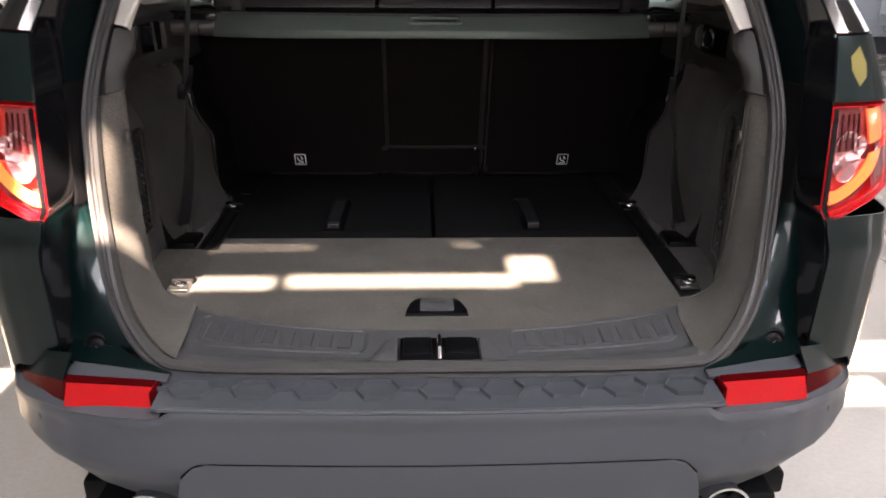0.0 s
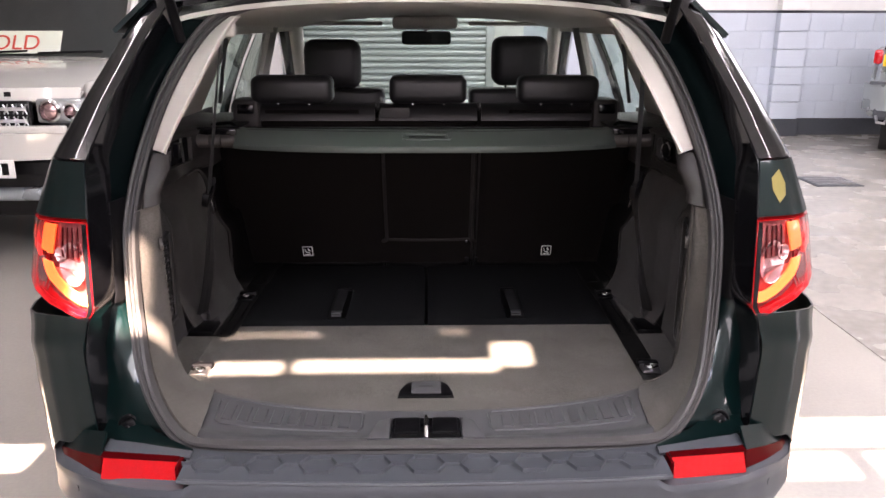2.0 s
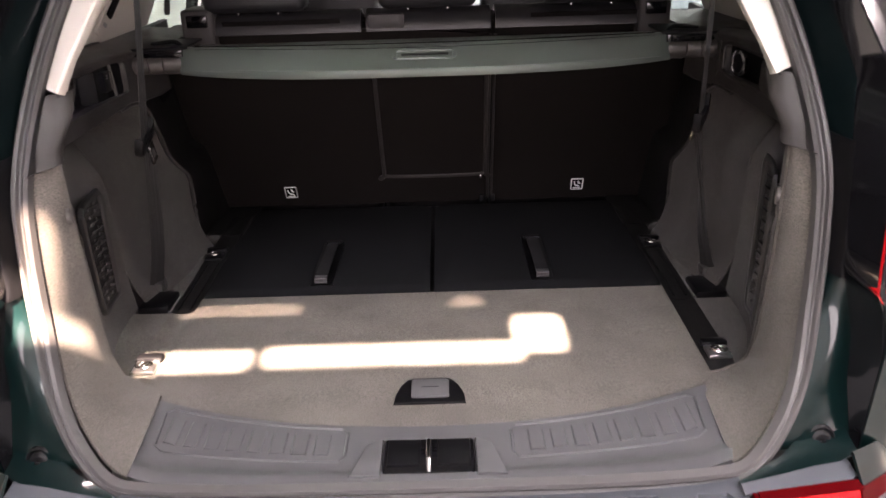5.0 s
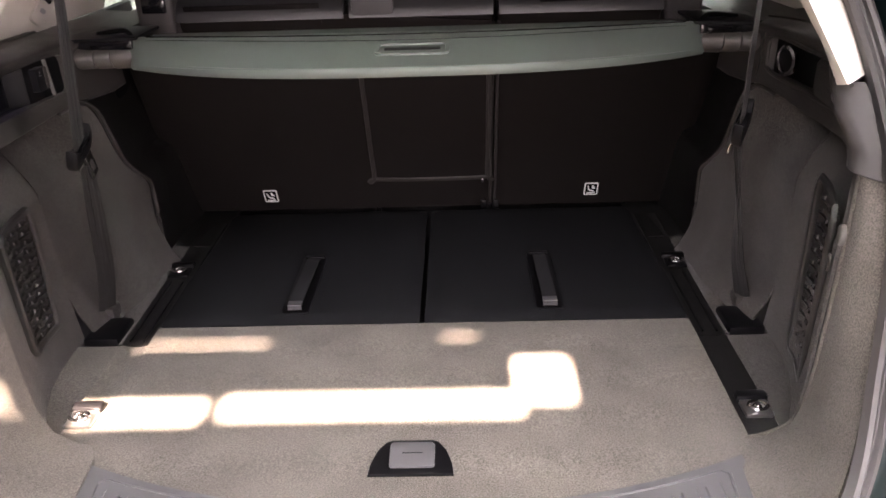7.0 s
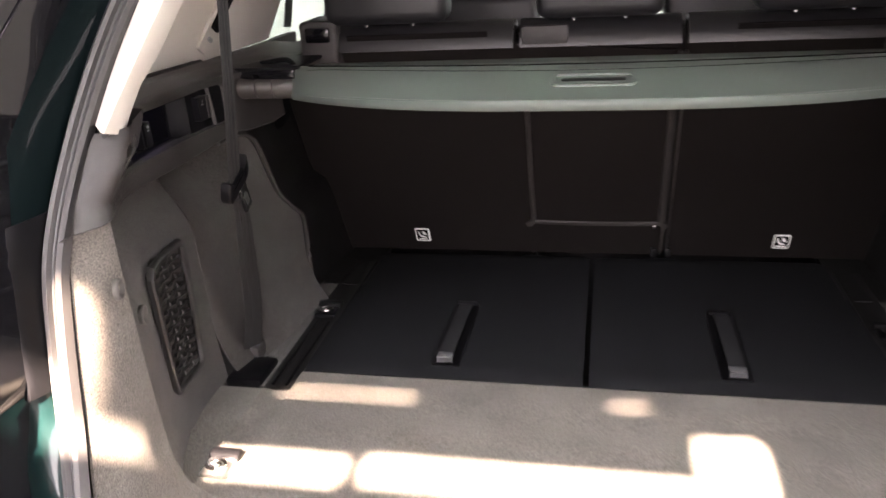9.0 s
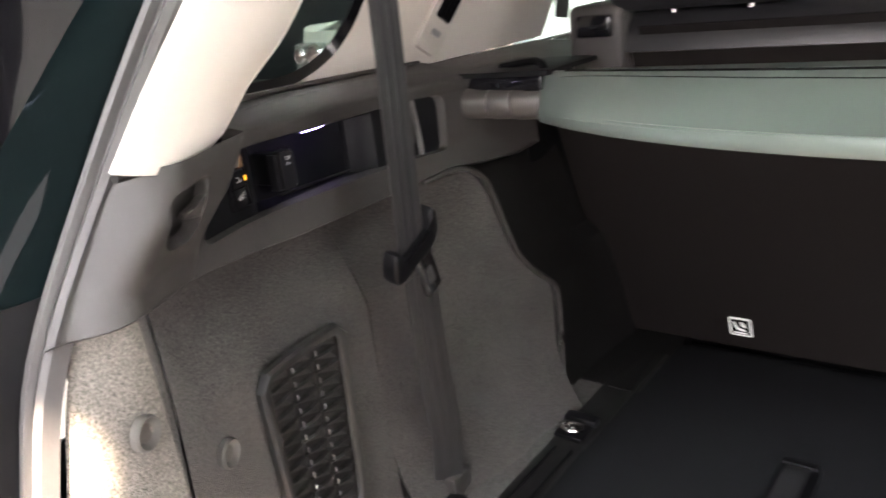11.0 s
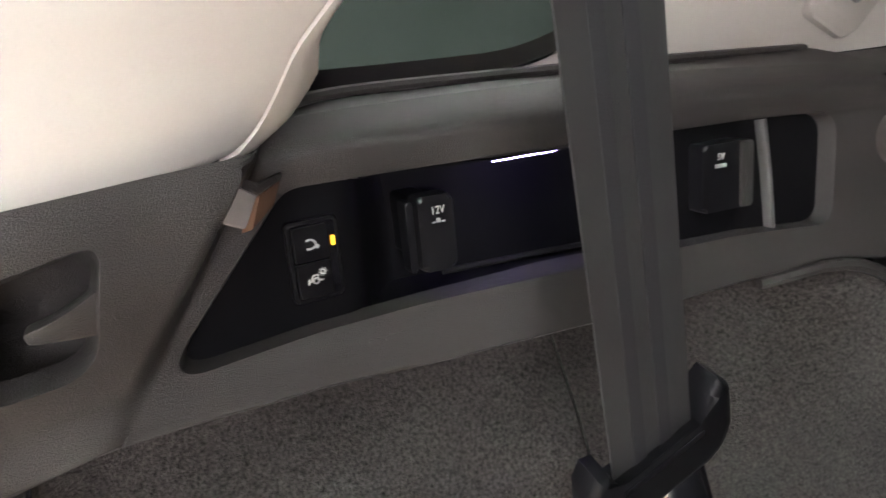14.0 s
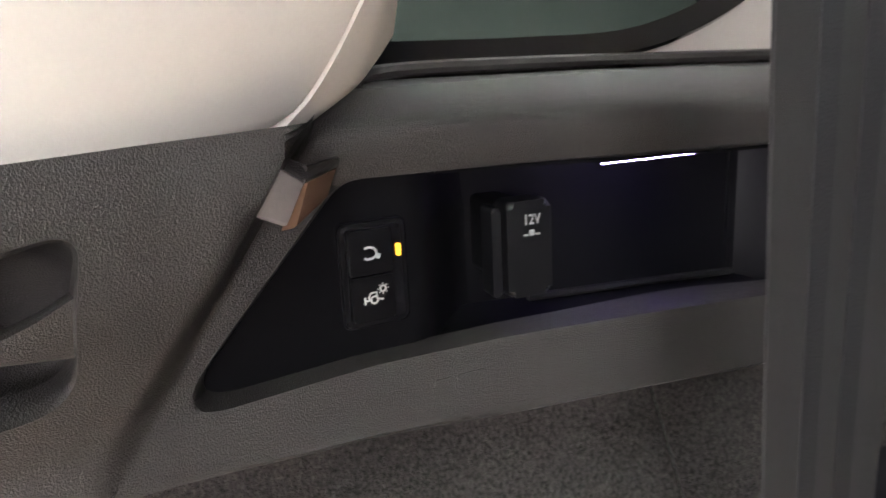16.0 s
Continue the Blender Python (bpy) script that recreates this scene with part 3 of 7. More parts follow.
def rear_lamp(s):
    """Lit rear lamp: a red band over the top and outside, a glowing hook and clear bowls inside it."""
    z0, z1 = 0.995, 1.198

    def at(u, v, d):
        zb = z0 - 0.012 + 0.17 * max(0.0, u - 0.06)
        p = shell(u, zb + v * (z1 - zb), -d)
        return (s * p.x, p.y, p.z)
    k = 0.66
    lamp = sheet("rear_lamp", lambda u, v: at(u * k, v, 0.045), 24, 12, LAMP_BACK, car, 0.008 * s, "red and clear rear lamp with a lit amber hook")
    sheet("lens", lambda u, v: at(u * k, v, 0.0), 28, 14, LENS_CLEAR, lamp, 0.0025 * s, "glossy clear lens").visible_shadow = False
    for v0 in (0.0, 1.0):
        sheet("lamp_rim", lambda u, v, v0=v0: at(u * k, v0, 0.045 * v), 24, 3, RED_LENS, lamp, 0.002 * s)
    sheet("lamp_rim", lambda u, v: at(0.0, v, 0.045 * u), 3, 12, RED_LENS, lamp, 0.002 * s)
    # red band over the top and down the outer side
    sheet("red_band", lambda u, v: at(0.34 + u * 0.32, 0.60 + v * 0.39, 0.014 + 0.006 * v), 14, 6, RED_LENS, lamp, 0.004 * s, "red upper band")
    sheet("red_outer", lambda u, v: at(0.52 + u * 0.13, 0.02 + v * 0.56, 0.012), 8, 10, RED_LENS, lamp, 0.004 * s)
    sheet("red_foot", lambda u, v: at(0.01 + u * 0.42, 0.0 + v * 0.05, 0.014), 12, 3, RED_LENS, lamp, 0.004 * s)
    sheet("inner_facet", lambda u, v: at(0.03 + u * 0.20, 0.56 + v * 0.40, 0.024), 6, 10, LAMP_BACK, lamp, 0.004 * s)
    for q in range(5):
        sheet("facet_rib", lambda u, v, q=q: at(0.045 + 0.035 * q + 0.008 * u, 0.58 + v * 0.34, 0.018), 2, 8, RED_TIP, lamp, 0.003 * s)
    # glowing hook: a bar above, a quarter ring below, a red bar outwards
    sheet("light_bar", lambda u, v: at(0.24 + u * 0.115 - 0.03 * v, 0.60 + v * 0.36, 0.008), 5, 6, LED_AMBER, lamp, 0.004 * s, "lit amber bar")

    def ring(u, v):
        a = math.radians(-97 + 88 * u)
        r = 0.74 + 0.26 * v
        return at(max(0.004, -0.02 + 0.345 * r * math.cos(a)), max(0.02, 0.56 + 0.44 * r * math.sin(a)), 0.008)
    sheet("light_ring", ring, 24, 4, LED_HOT, lamp, 0.004 * s, "lit amber ring")
    sheet("red_bar", lambda u, v: at(0.36 + u * 0.29, 0.50 + v * 0.13, 0.007), 8, 4, LED_RED, lamp, 0.004 * s, "lit red bar")
    # silvered bowls
    for cu, cv, ru, rv, d in ((0.13, 0.52, 0.085, 0.24, 0.020), (0.17, 0.36, 0.10, 0.10, 0.018), (0.20, 0.60, 0.04, 0.10, 0.016), (0.40, 0.30, 0.09, 0.20, 0.020)):
        def bowl(u, v, cu=cu, cv=cv, ru=ru, rv=rv, d=d):
            a = 2 * math.pi * u
            return at(max(0.01, cu + ru * v * math.cos(a)), min(0.97, max(0.03, cv + rv * v * math.sin(a))), d + 0.014 * (1 - v * v))
        sheet("reflector", bowl, 20, 5, LAMP_BOWL, lamp, 0.002 * s, "silvered reflector bowl")
    for q in range(7):
        sheet("lamp_rib", lambda u, v, q=q: at(0.30 + 0.03 * q + 0.006 * u - 0.06 * v, 0.08 + 0.34 * v, 0.012), 2, 6, LAMP_BOWL, lamp, 0.003 * s)
    sheet("inner_trim", lambda u, v: at(u * 0.022, 0.02 + 0.96 * v, -0.003), 2, 12, GLOSS_BLACK, lamp, 0.004 * s, "dark inner trim")


RED_TIP = material("dark_red_lens", (0.055, 0.0012, 0.002), 0.4, spec=0.02)
LAMP_BACK = material("lamp_inner", (0.32, 0.10, 0.10), 0.25, metal=0.6)
LENS_CLEAR = material("clear_lens", (1.0, 0.88, 0.88), 0.03, transmission=1.0, ior=1.25, stain=0.02, rough_var=0.0)
for s in (1, -1):
    rear_lamp(s)

# ---- bumper ----
BUMP = [(0.0, -0.222), (0.2, -0.219), (0.4, -0.212), (0.52, -0.203), (0.62, -0.182), (0.70, -0.150), (0.78, -0.098), (0.84, -0.040), (0.893, 0.022), (0.932, 0.10), (0.956, 0.2), (0.972, 0.45)]
BUMP_PATH = [Vector((x, y, 0)) for x, y in BUMP]


def bump_at(w):
    """A point on the bumper's upper edge; w from -1 to 1 across the car."""
    n = len(BUMP) - 1
    a = abs(w) * n
    i = min(int(a), n - 1)
    p = BUMP_PATH[i].lerp(BUMP_PATH[i + 1], a - i)
    return p.x * (1 if w >= 0 else -1), p.y




def bumper():
    def top_z(w):
        return lerp([(0, 0.690), (0.255, 0.690), (0.275, 0.664), (0.36, 0.659), (0.45, 0.652), (0.55, 0.642), (0.64, 0.622), (0.73, 0.605), (0.82, 0.597), (1.0, 0.585)], abs(w))

    def face(u, v):
        w = u * 2 - 1
        x, y = bump_at(w)
        zt = top_z(w)
        zb = lerp([(0, 0.44), (0.36, 0.44), (0.6, 0.455), (0.75, 0.47), (0.82, 0.48), (1.0, 0.42)], abs(w))
        d = lerp([(0, 0.006), (0.04, 0.0), (0.15, 0.004), (0.45, 0.0), (0.6, 0.008), (1.0, 0.07)], v)
        sx = 1 - 0.12 * d
        return (x * sx, y + d, zt + (zb - zt) * v)
    face_ob = sheet("rear_bumper", face, 96, 24, BUMPER, car, 0.006, "grey plastic rear bumper with a patterned step")

    def step(u, v):
        w = (u * 2 - 1) * 0.285
        x, y = bump_at(w)
        lip = -0.078 + 0.02 * abs(w)
        yy = y + 0.004 + (lip - y) * v
        z = 0.690 + 0.004 * math.sin(math.pi * v) + (0.004 if v > 0.9 else 0)
        return (x, yy, z)
    sheet("bumper_step", step, 60, 10, BUMPER, face_ob, 0.006)
    for s in (1, -1):
        def corner(u, v, s=s):
            w = 0.27 + u * 0.58
            x, y = bump_at(w)
            z = top_z(w)
            yi, zi = lerp([(0.50, -0.10, 0.69), (0.545, -0.160, 0.666), (0.71, -0.135, 0.664), (0.80, -0.070, 0.650), (0.868, 0.004, 0.628), (0.905, 0.066, 0.608), (0.93, 0.13, 0.60)], x)
            return (s * x, y + (max(yi, y) + 0.012 - y) * v, z + (zi - z) * v)
        sheet("bumper_corner", corner, 24, 5, BUMPER, face_ob, 0.005)
    # raised hexagon ridges on the step
    def ridge(points):
        path = []
        for a, b in points:
            y = -0.198 + 0.10 * b
            yc = lerp(BUMP, abs(a)) + 0.222
            path.append((a, y + yc * (1 - b) * 0.9, 0.697))
        sweep("step_ridge", path, [(-0.0024, -0.004), (-0.0014, 0.005), (0.0014, 0.005), (0.0024, -0.004)], BUMPER, face_ob)
    pitch = 0.118
    for i in range(-4, 5):
        x = i * pitch
        ridge([(x - 0.075, 0.47), (x - 0.043, 0.47), (x - 0.025, 0.78), (x + 0.025, 0.78), (x + 0.043, 0.47)])
        ridge([(x - 0.043, 0.47), (x - 0.025, 0.16), (x + 0.025, 0.16), (x + 0.043, 0.47)])
    # front edge bead
    sweep("step_edge", [(x * s2, y + 0.002, 0.691) for s2, rows in ((-1, BUMP[3:0:-1]), (1, BUMP[:4])) for x, y in rows], ring_profile(0.0055, 8), BUMPER, face_ob)

    # tow cover with its gap
    def cover(u, v):
        x = (u * 2 - 1) * (0.49 + 0.03 * v)
        y = lerp(BUMP, abs(x)) - 0.004 + 0.02 * v * v
        e = max(0.0, (abs(u * 2 - 1) - 0.9) / 0.1)
        return (x, y + 0.002, 0.578 - 0.035 * e * e * (1 - v) - 0.165 * v)
    sheet("tow_cover", cover, 40, 10, BUMPER, face_ob, 0.008, "lift-off grey tow eye cover")
    sweep("cover_gap", [cover(i / 30, 0.0) for i in range(31)], ring_profile(0.0048, 6), GLOSS_BLACK, face_ob)

    # sensors
    for x in (-0.345, 0.345, -0.80, 0.80):
        y = lerp(BUMP, abs(x)) + 0.001
        z = 0.605 if abs(x) < 0.5 else 0.60
        ax = (0.02 * x, -1, 0) if abs(x) < 0.5 else (math.copysign(0.75, x), -0.65, 0)
        sen = part("parking_sensor", lathe([(0.0125, -0.004), (0.0125, 0.002), (0.0105, 0.004), (0.0095, 0.0)], (x, y, z), ax, 20), GLOSS_BLACK, face_ob, "round parking sensor")
        part("sensor_face", lathe([(0.008, 0.0), (0.008, 0.003), (0.004, 0.004)], (x, y, z), ax, 16), BUMPER, sen)
    part("tow_eye_cap", lathe([(0.028, -0.002), (0.028, 0.002), (0.026, 0.003)], (0.60, lerp(BUMP, 0.60) + 0.0, 0.60), (0.25, -1, 0), 28), BUMPER, face_ob, "round tow eye cap")

    # red corner reflectors, with a faint glow put in
    for s in (1, -1):
        def refl(u, v, s=s):
            return (s * (0.546 + 0.172 * u), -0.168 + 0.028 * u + 0.026 * v, 0.664 + 0.038 * v - 0.003 * u)
        r = sheet("reflector", refl, 12, 4, RED_LENS, face_ob, 0.012 * s, "red plastic reflector with a faint added glow")

        def top(u, v, s=s):
            return (s * (0.546 + 0.18 * u), -0.142 + 0.028 * u + 0.022 * v, 0.7022 - 0.003 * u + 0.002 * v)
        sheet("reflector_top", top, 10, 3, RED_TIP, r, 0.003 * s)

        def tip(u, v, s=s):
            x, y, z = lerp([(0, 0.722, -0.128, 0.683), (0.4, 0.80, -0.064, 0.662), (0.75, 0.868, 0.008, 0.637), (1, 0.907, 0.072, 0.613)], u)
            h = 0.034 * (1 - u) ** 0.8 + 0.003
            return (s * x, y + 0.014 * v, z + (v - 0.5) * h)
        sheet("reflector_tip", tip, 14, 3, RED_TIP, r, 0.006 * s, "dark red tip of the reflector")
        part("reflector_end", block(s * 0.541 - 0.004, s * 0.541 + 0.004, -0.166, -0.12, 0.664, 0.703, 0.002), RED_TIP, r)

        # painted ledge of the body above the reflector
        def ledge(u, v, s=s):
            x = 0.525 + 0.205 * u
            y = lerp([(0.525, -0.122), (0.718, -0.090), (0.80, -0.036), (0.87, 0.04), (0.90, 0.09)], x)
            return (s * x, y + lerp([(0.52, 0.022), (0.60, 0.03), (0.66, 0.038), (0.75, 0.042)], x) * v, 0.7045 - 0.004 * (1 - v))
        sheet("ledge", ledge, 14, 4, BUMPER, face_ob, 0.006 * s)

        # painted corner between the ledge and the boot opening
        def corner_foot(u, v, s=s):
            x = 0.525 + 0.235 * u
            y = lerp([(0.525, -0.102), (0.60, -0.083), (0.66, -0.065), (0.718, -0.050), (0.76, -0.02)], x)
            deep = lerp([(0.525, 0.008), (0.555, 0.018), (0.618, 0.038), (0.668, 0.068), (0.76, 0.085)], x)
            return (s * x, y + deep * v, 0.7025 + 0.30 * deep * v ** 1.4)
        sheet("corner_foot", corner_foot, 10, 5, PAINT, face_ob, 0.005 * s, "green painted corner below the boot opening")

        # painted foot of the wing down to the reflector's tip
        def foot(u, v, s=s):
            x, y, z = lerp([(0, 0.728, -0.122, 0.683), (0.4, 0.80, -0.064, 0.662), (0.75, 0.868, 0.008, 0.637), (1, 0.907, 0.072, 0.613)], u)
            h = 0.017 * (1 - u) ** 0.8
            return (s * x, y + 0.012 + 0.05 * v, z + h - 0.004 + 0.036 * v)
        sheet("wing_foot", foot, 14, 3, PAINT, face_ob, 0.005 * s, "green painted foot of the rear wing")
    # exhausts
    for s in (1, -1):
        c = Vector((s * 0.565, -0.06, 0.415))
        ex = part("exhaust_tip", lathe([(0.052, -0.14), (0.052, 0.10), (0.055, 0.105), (0.055, 0.112), (0.049, 0.112), (0.045, 0.09), (0.043, -0.10)], c, (s * 0.12, -1, 0.02), 28), CHROME, car, "polished exhaust tip")
        part("exhaust_bore", lathe([(0.043, -0.1), (0.043, 0.02), (0.02, 0.02)], c, (s * 0.12, -1, 0.02), 20), GLOSS_BLACK, ex)
    # under tray
    part("under_tray", block(-0.72, 0.72, -0.10, 0.5, 0.34, 0.40, 0.01), SMOOTH, car)


bumper()


def body_rest():
    # flanks with wheel arches
    for s in (1, -1):
        out = [(0.50, 0.34)]
        for i in range(0, 17):
            a = math.pi - math.pi * i / 16
            out.append((0.80 + 0.40 * math.cos(a), 0.36 + 0.40 * math.sin(a)))
        for i in range(0, 17):
            a = math.pi - math.pi * i / 16
            out.append((3.54 + 0.40 * math.cos(a), 0.36 + 0.40 * math.sin(a)))
        out += [(4.15, 0.34), (4.33, 0.5), (4.33, 0.80), (4.20, 0.98), (3.2, 1.08), (0.60, 1.18), (0.50, 1.18)]

        def place(a, b, d, s=s):
            x = lerp(SIDE, b) + 0.01
            x -= 0.16 * max(0.0, (a - 3.7) / 0.63) ** 2
            return (s * (x - d), a, b)
        part("body_side", plate(out, place, 0.04, 0.004), PAINT, car, "dark green body side with wheel arches")
        # greenhouse pillars and sill strip outside
        for y0, y1, mat, lab in ((0.93, 1.12, GLOSS_BLACK, "gloss black centre pillar"), (1.95, 2.05, GLOSS_BLACK, "gloss black door pillar")):
            def pil(u, v, y0=y0, y1=y1, s=s):
                z = 1.16 + v * 0.50
                return (s * (lerp(SIDE, z) - 0.004), y0 + (y1 - y0) * u, z)
            sheet("side_pillar", pil, 3, 10, mat, car, 0.02, lab)
        def side_glass(u, v, s=s):
            z = 1.18 + v * 0.45
            return (s * (lerp(SIDE, z) - 0.02), 1.12 + 0.83 * u, z)
        sheet("side_window", side_glass, 6, 8, GLASS, car, 0.004, "tinted side window").visible_shadow = False
        def side_glass2(u, v, s=s):
            z = 1.14 + v * 0.48
            return (s * (lerp(SIDE, z) - 0.02), 2.05 + (0.95 - 0.55 * v) * u, z)
        sheet("side_window", side_glass2, 6, 8, GLASS, car, 0.004).visible_shadow = False
        def quarter_glass(u, v, s=s):
            z = 1.322 + v * 0.283
            return (s * (lerp(SIDE, z) - 0.018), 0.44 + 0.12 * v + (0.50 - 0.06 * v) * u, z)
        sheet("quarter_window", quarter_glass, 8, 8, PRIVACY, car, 0.004, "tinted rear quarter window").visible_shadow = False
        # cant rail
        def rail(u, v, s=s):
            z = 1.60 + v * 0.085
            return (s * (lerp(SIDE, z) - 0.002 - 0.05 * v), 0.40 + 2.15 * u, z)
        sheet("cant_rail", rail, 12, 4, PAINT, car, 0.012)
        # windscreen pillar
        sweep("windscreen_pillar", [(s * 0.72, 2.45, 1.66), (s * 0.76, 2.8, 1.46), (s * 0.80, 3.2, 1.16)], ring_profile(0.045, 8), GLOSS_BLACK, car)
        for y in (0.80, 3.54):
            thing_wheel(s, y)
        # mirrors
        part("door_mirror", block(s * 1.0 - 0.1, s * 1.0 + 0.1, 2.75, 2.85, 1.05, 1.2, 0.03, 3), PAINT, car, "green door mirror")
    def roof(u, v):
        x = (u * 2 - 1) * 0.70
        y = 0.46 + 2.0 * v
        return (x, y, 1.735 - 0.06 * (x / 0.7) ** 2 - 0.02 * (v - 0.5) ** 2)
    sheet("roof", roof, 16, 12, GLOSS_BLACK, car, 0.015, "gloss black roof panel")
    def screen(u, v):
        x = (u * 2 - 1) * (0.68 + 0.08 * v)
        return (x, 2.46 + 0.76 * v, 1.68 - 0.53 * v)
    sheet("windscreen", screen, 12, 8, GLASS, car, 0.005, "clear windscreen").visible_shadow = False
    def bonnet(u, v):
        x = (u * 2 - 1) * 0.83
        return (x, 3.2 + 1.05 * v, 1.13 - 0.10 * v - 0.05 * (x / 0.83) ** 2 - 0.08 * v ** 4)
    sheet("bonnet", bonnet, 14, 12, PAINT, car, 0.015, "dark green bonnet")
    def nose(u, v):
        x = (u * 2 - 1) * 0.88
        return (x, 4.36 - 0.14 * (x / 0.88) ** 4 - 0.1 * max(0, v - 0.7) , 0.95 - 0.6 * v)
    sheet("front_bumper", nose, 20, 8, PAINT, car, 0.02, "dark green front bumper")
    part("boot_pan", block(-0.80, 0.80, 0.0, 1.42, 0.55, 0.655, 0.01), SMOOTH, car)
    for s in (1, -1):
        part("inner_panel", block(min(s * 0.852, s * 0.875), max(s * 0.852, s * 0.875), 0.27, 1.5, 0.40, 1.30, 0.004), SMOOTH, car)
        part("arch_panel", block(min(s * 0.757, s * 0.83), max(s * 0.757, s * 0.83), 1.06, 1.5, 0.40, 1.28, 0.004), SMOOTH, car)
    for s in (1, -1):
        part("door_sill", block(min(s * 0.76, s * 0.88), max(s * 0.76, s * 0.88), 1.0, 3.3, 0.28, 0.62, 0.02), SMOOTH, car)
    part("cabin_floor", block(-0.80, 0.80, 1.36, 3.2, 0.36, 0.46, 0.01), SMOOTH, car)
    part("floor_pan", block(-0.80, 0.80, 0.02, 4.1, 0.30, 0.36, 0.01), SMOOTH, car)
    part("front_grille", block(-0.5, 0.5, 4.35, 4.39, 0.72, 0.88, 0.02), GLOSS_BLACK, car)


def thing_wheel(s, y):
    c = Vector((s * 0.83, y, 0.36))
    ty = part("wheel", lathe([(0.22, -0.115), (0.33, -0.115), (0.36, -0.085), (0.36, 0.085), (0.33, 0.115), (0.22, 0.115)], c, (s, 0, 0), 40), TYRE, car, "black tyre on a dark alloy wheel")
    part("rim", lathe([(0.235, -0.09), (0.235, 0.10), (0.215, 0.106), (0.205, 0.06), (0.05, 0.05), (0.04, 0.075)], c, (s, 0, 0), 40), STEEL, ty, "alloy rim")
    for i in range(5):
        a = 2 * math.pi * i / 5
        d = Vector((0, math.cos(a), math.sin(a)))
        sweep("spoke", [c + Vector((s * 0.085, 0, 0)) + d * 0.05, c + Vector((s * 0.10, 0, 0)) + d * 0.14, c + Vector((s * 0.095, 0, 0)) + d * 0.215],
              [(-0.025, -0.01), (-0.02, 0.01), (0.02, 0.01), (0.025, -0.01)], STEEL, ty, up=(s, 0, 0))
    return ty


body_rest()


def tailgate():
    """The raised tailgate, hinged at the roof's end."""
    h, e = Vector((0, 0.45, 1.745)), Vector((0, -0.70, 2.13))
    run = (e - h)
    up = Vector((0, run.z, -run.y)).normalized()
    up = up if up.z > 0 else -up

    def outer(u, v):
        x = (u * 2 - 1) * (0.60 + 0.13 * min(1, v * 1.6) + 0.02 * v)
        bulge = 0.05 * math.sin(math.pi * min(1.0, v)) - 0.03 * (u * 2 - 1) ** 2
        return Vector((x, 0, 0)) + h + run * v + up * (0.06 + bulge)
    g = sheet("tailgate", lambda u, v: outer(u, 0.52 + 0.48 * v), 24, 12, PAINT, car, 0.006, "raised green tailgate with its glass and dark inner trim")

    def inner(u, v):
        x = (u * 2 - 1) * (0.58 + 0.13 * min(1, v * 1.6) + 0.01 * v)
        return Vector((x, 0, 0)) + h + run * (0.52 + 0.46 * v) - up * (0.055 - 0.05 * (u * 2 - 1) ** 4 - 0.04 * abs(v * 2 - 1) ** 4)
    sheet("tailgate_trim", inner, 20, 12, SMOOTH, g, 0.006, "dark plastic inner trim of the tailgate")

    def glass(u, v):
        x = (u * 2 - 1) * (0.57 + 0.09 * v)
        return Vector((x, 0, 0)) + h + run * (0.07 + 0.45 * v) + up * 0.03
    sheet("tailgate_glass", glass, 10, 8, REAR_GLASS, g, 0.004, "green tinted rear window glass").visible_shadow = False
    sheet("spoiler", lambda u, v: outer(u, -0.02 + 0.09 * v), 16, 4, GLOSS_BLACK, g, 0.02, "gloss black roof spoiler")
    for s in (1, -1):
        sweep("tailgate_edge", [Vector((s * (0.60 + 0.14 * min(1, v * 1.6)), 0, 0)) + h + run * v + up * 0.03 for v in [i / 10 for i in range(11)]], ring_profile(0.035, 8), PAINT, g)
        sweep("lift_strut", [(s * 0.60, 0.335, 1.585), (s * 0.60, 0.27, 1.68), (s * 0.60, 0.16, 1.80)], ring_profile(0.013, 10), SMOOTH, g, "black tailgate strut")
    sweep("tailgate_lower_edge", [Vector((x, 0, 0)) + h + run * (1.0 - 1.2 * max(0.0, abs(x) - 0.55) ** 2) + up * (0.03 + 2.0 * max(0.0, abs(x) - 0.55) ** 2) for x in [(-0.75 + i * 0.15) for i in range(11)]], ring_profile(0.05, 10), PAINT, g)
    part("latch_block", block(-0.08, 0.0, e.y + 0.03, e.y + 0.12, e.z - 0.08, e.z - 0.0, 0.015), SMOOTH, g)
    for s in (-1, 1):
        part("hinge", block(s * 0.42 - 0.03, s * 0.42 + 0.03, 0.36, 0.50, 1.69, 1.745, 0.008), PAINT, g)
    for i in range(9):
        y = 0.36 - i * 0.012
        part("loom_ring", lathe([(0.009, -0.004), (0.0125, 0.0), (0.009, 0.004)], (0.50 - i * 0.004, y, 1.675 + i * 0.004), (-0.2, -1, 0.3), 10), RUBBER, g)


tailgate()

# ---- the car: boot ----
WEBBING_DARK = material("black_strap_webbing", (0.011, 0.011, 0.0125), 0.55, grain=0.2, grain_scale=1500, bump=0.3, bump_scale=1200)
WALL = [(-0.1, 0.640), (0.06, 0.645), (0.13, 0.646), (0.224, 0.655), (0.26, 0.668), (0.30, 0.688), (0.33, 0.700), (0.372, 0.719), (0.44, 0.742), (0.51, 0.753), (0.55, 0.755), (0.62, 0.757), (0.75, 0.757), (0.82, 0.742), (0.95, 0.715), (1.02, 0.70), (1.3, 0.69)]
SEAM = [(0.06, 1.17), (0.187, 1.184), (0.224, 1.189), (0.26, 1.190), (0.298, 1.188), (0.33, 1.190), (0.412, 1.177), (0.516, 1.166), (0.634, 1.164), (0.712, 1.165), (0.758, 1.167), (0.825, 1.174), (0.87, 1.165), (1.0, 1.16)]
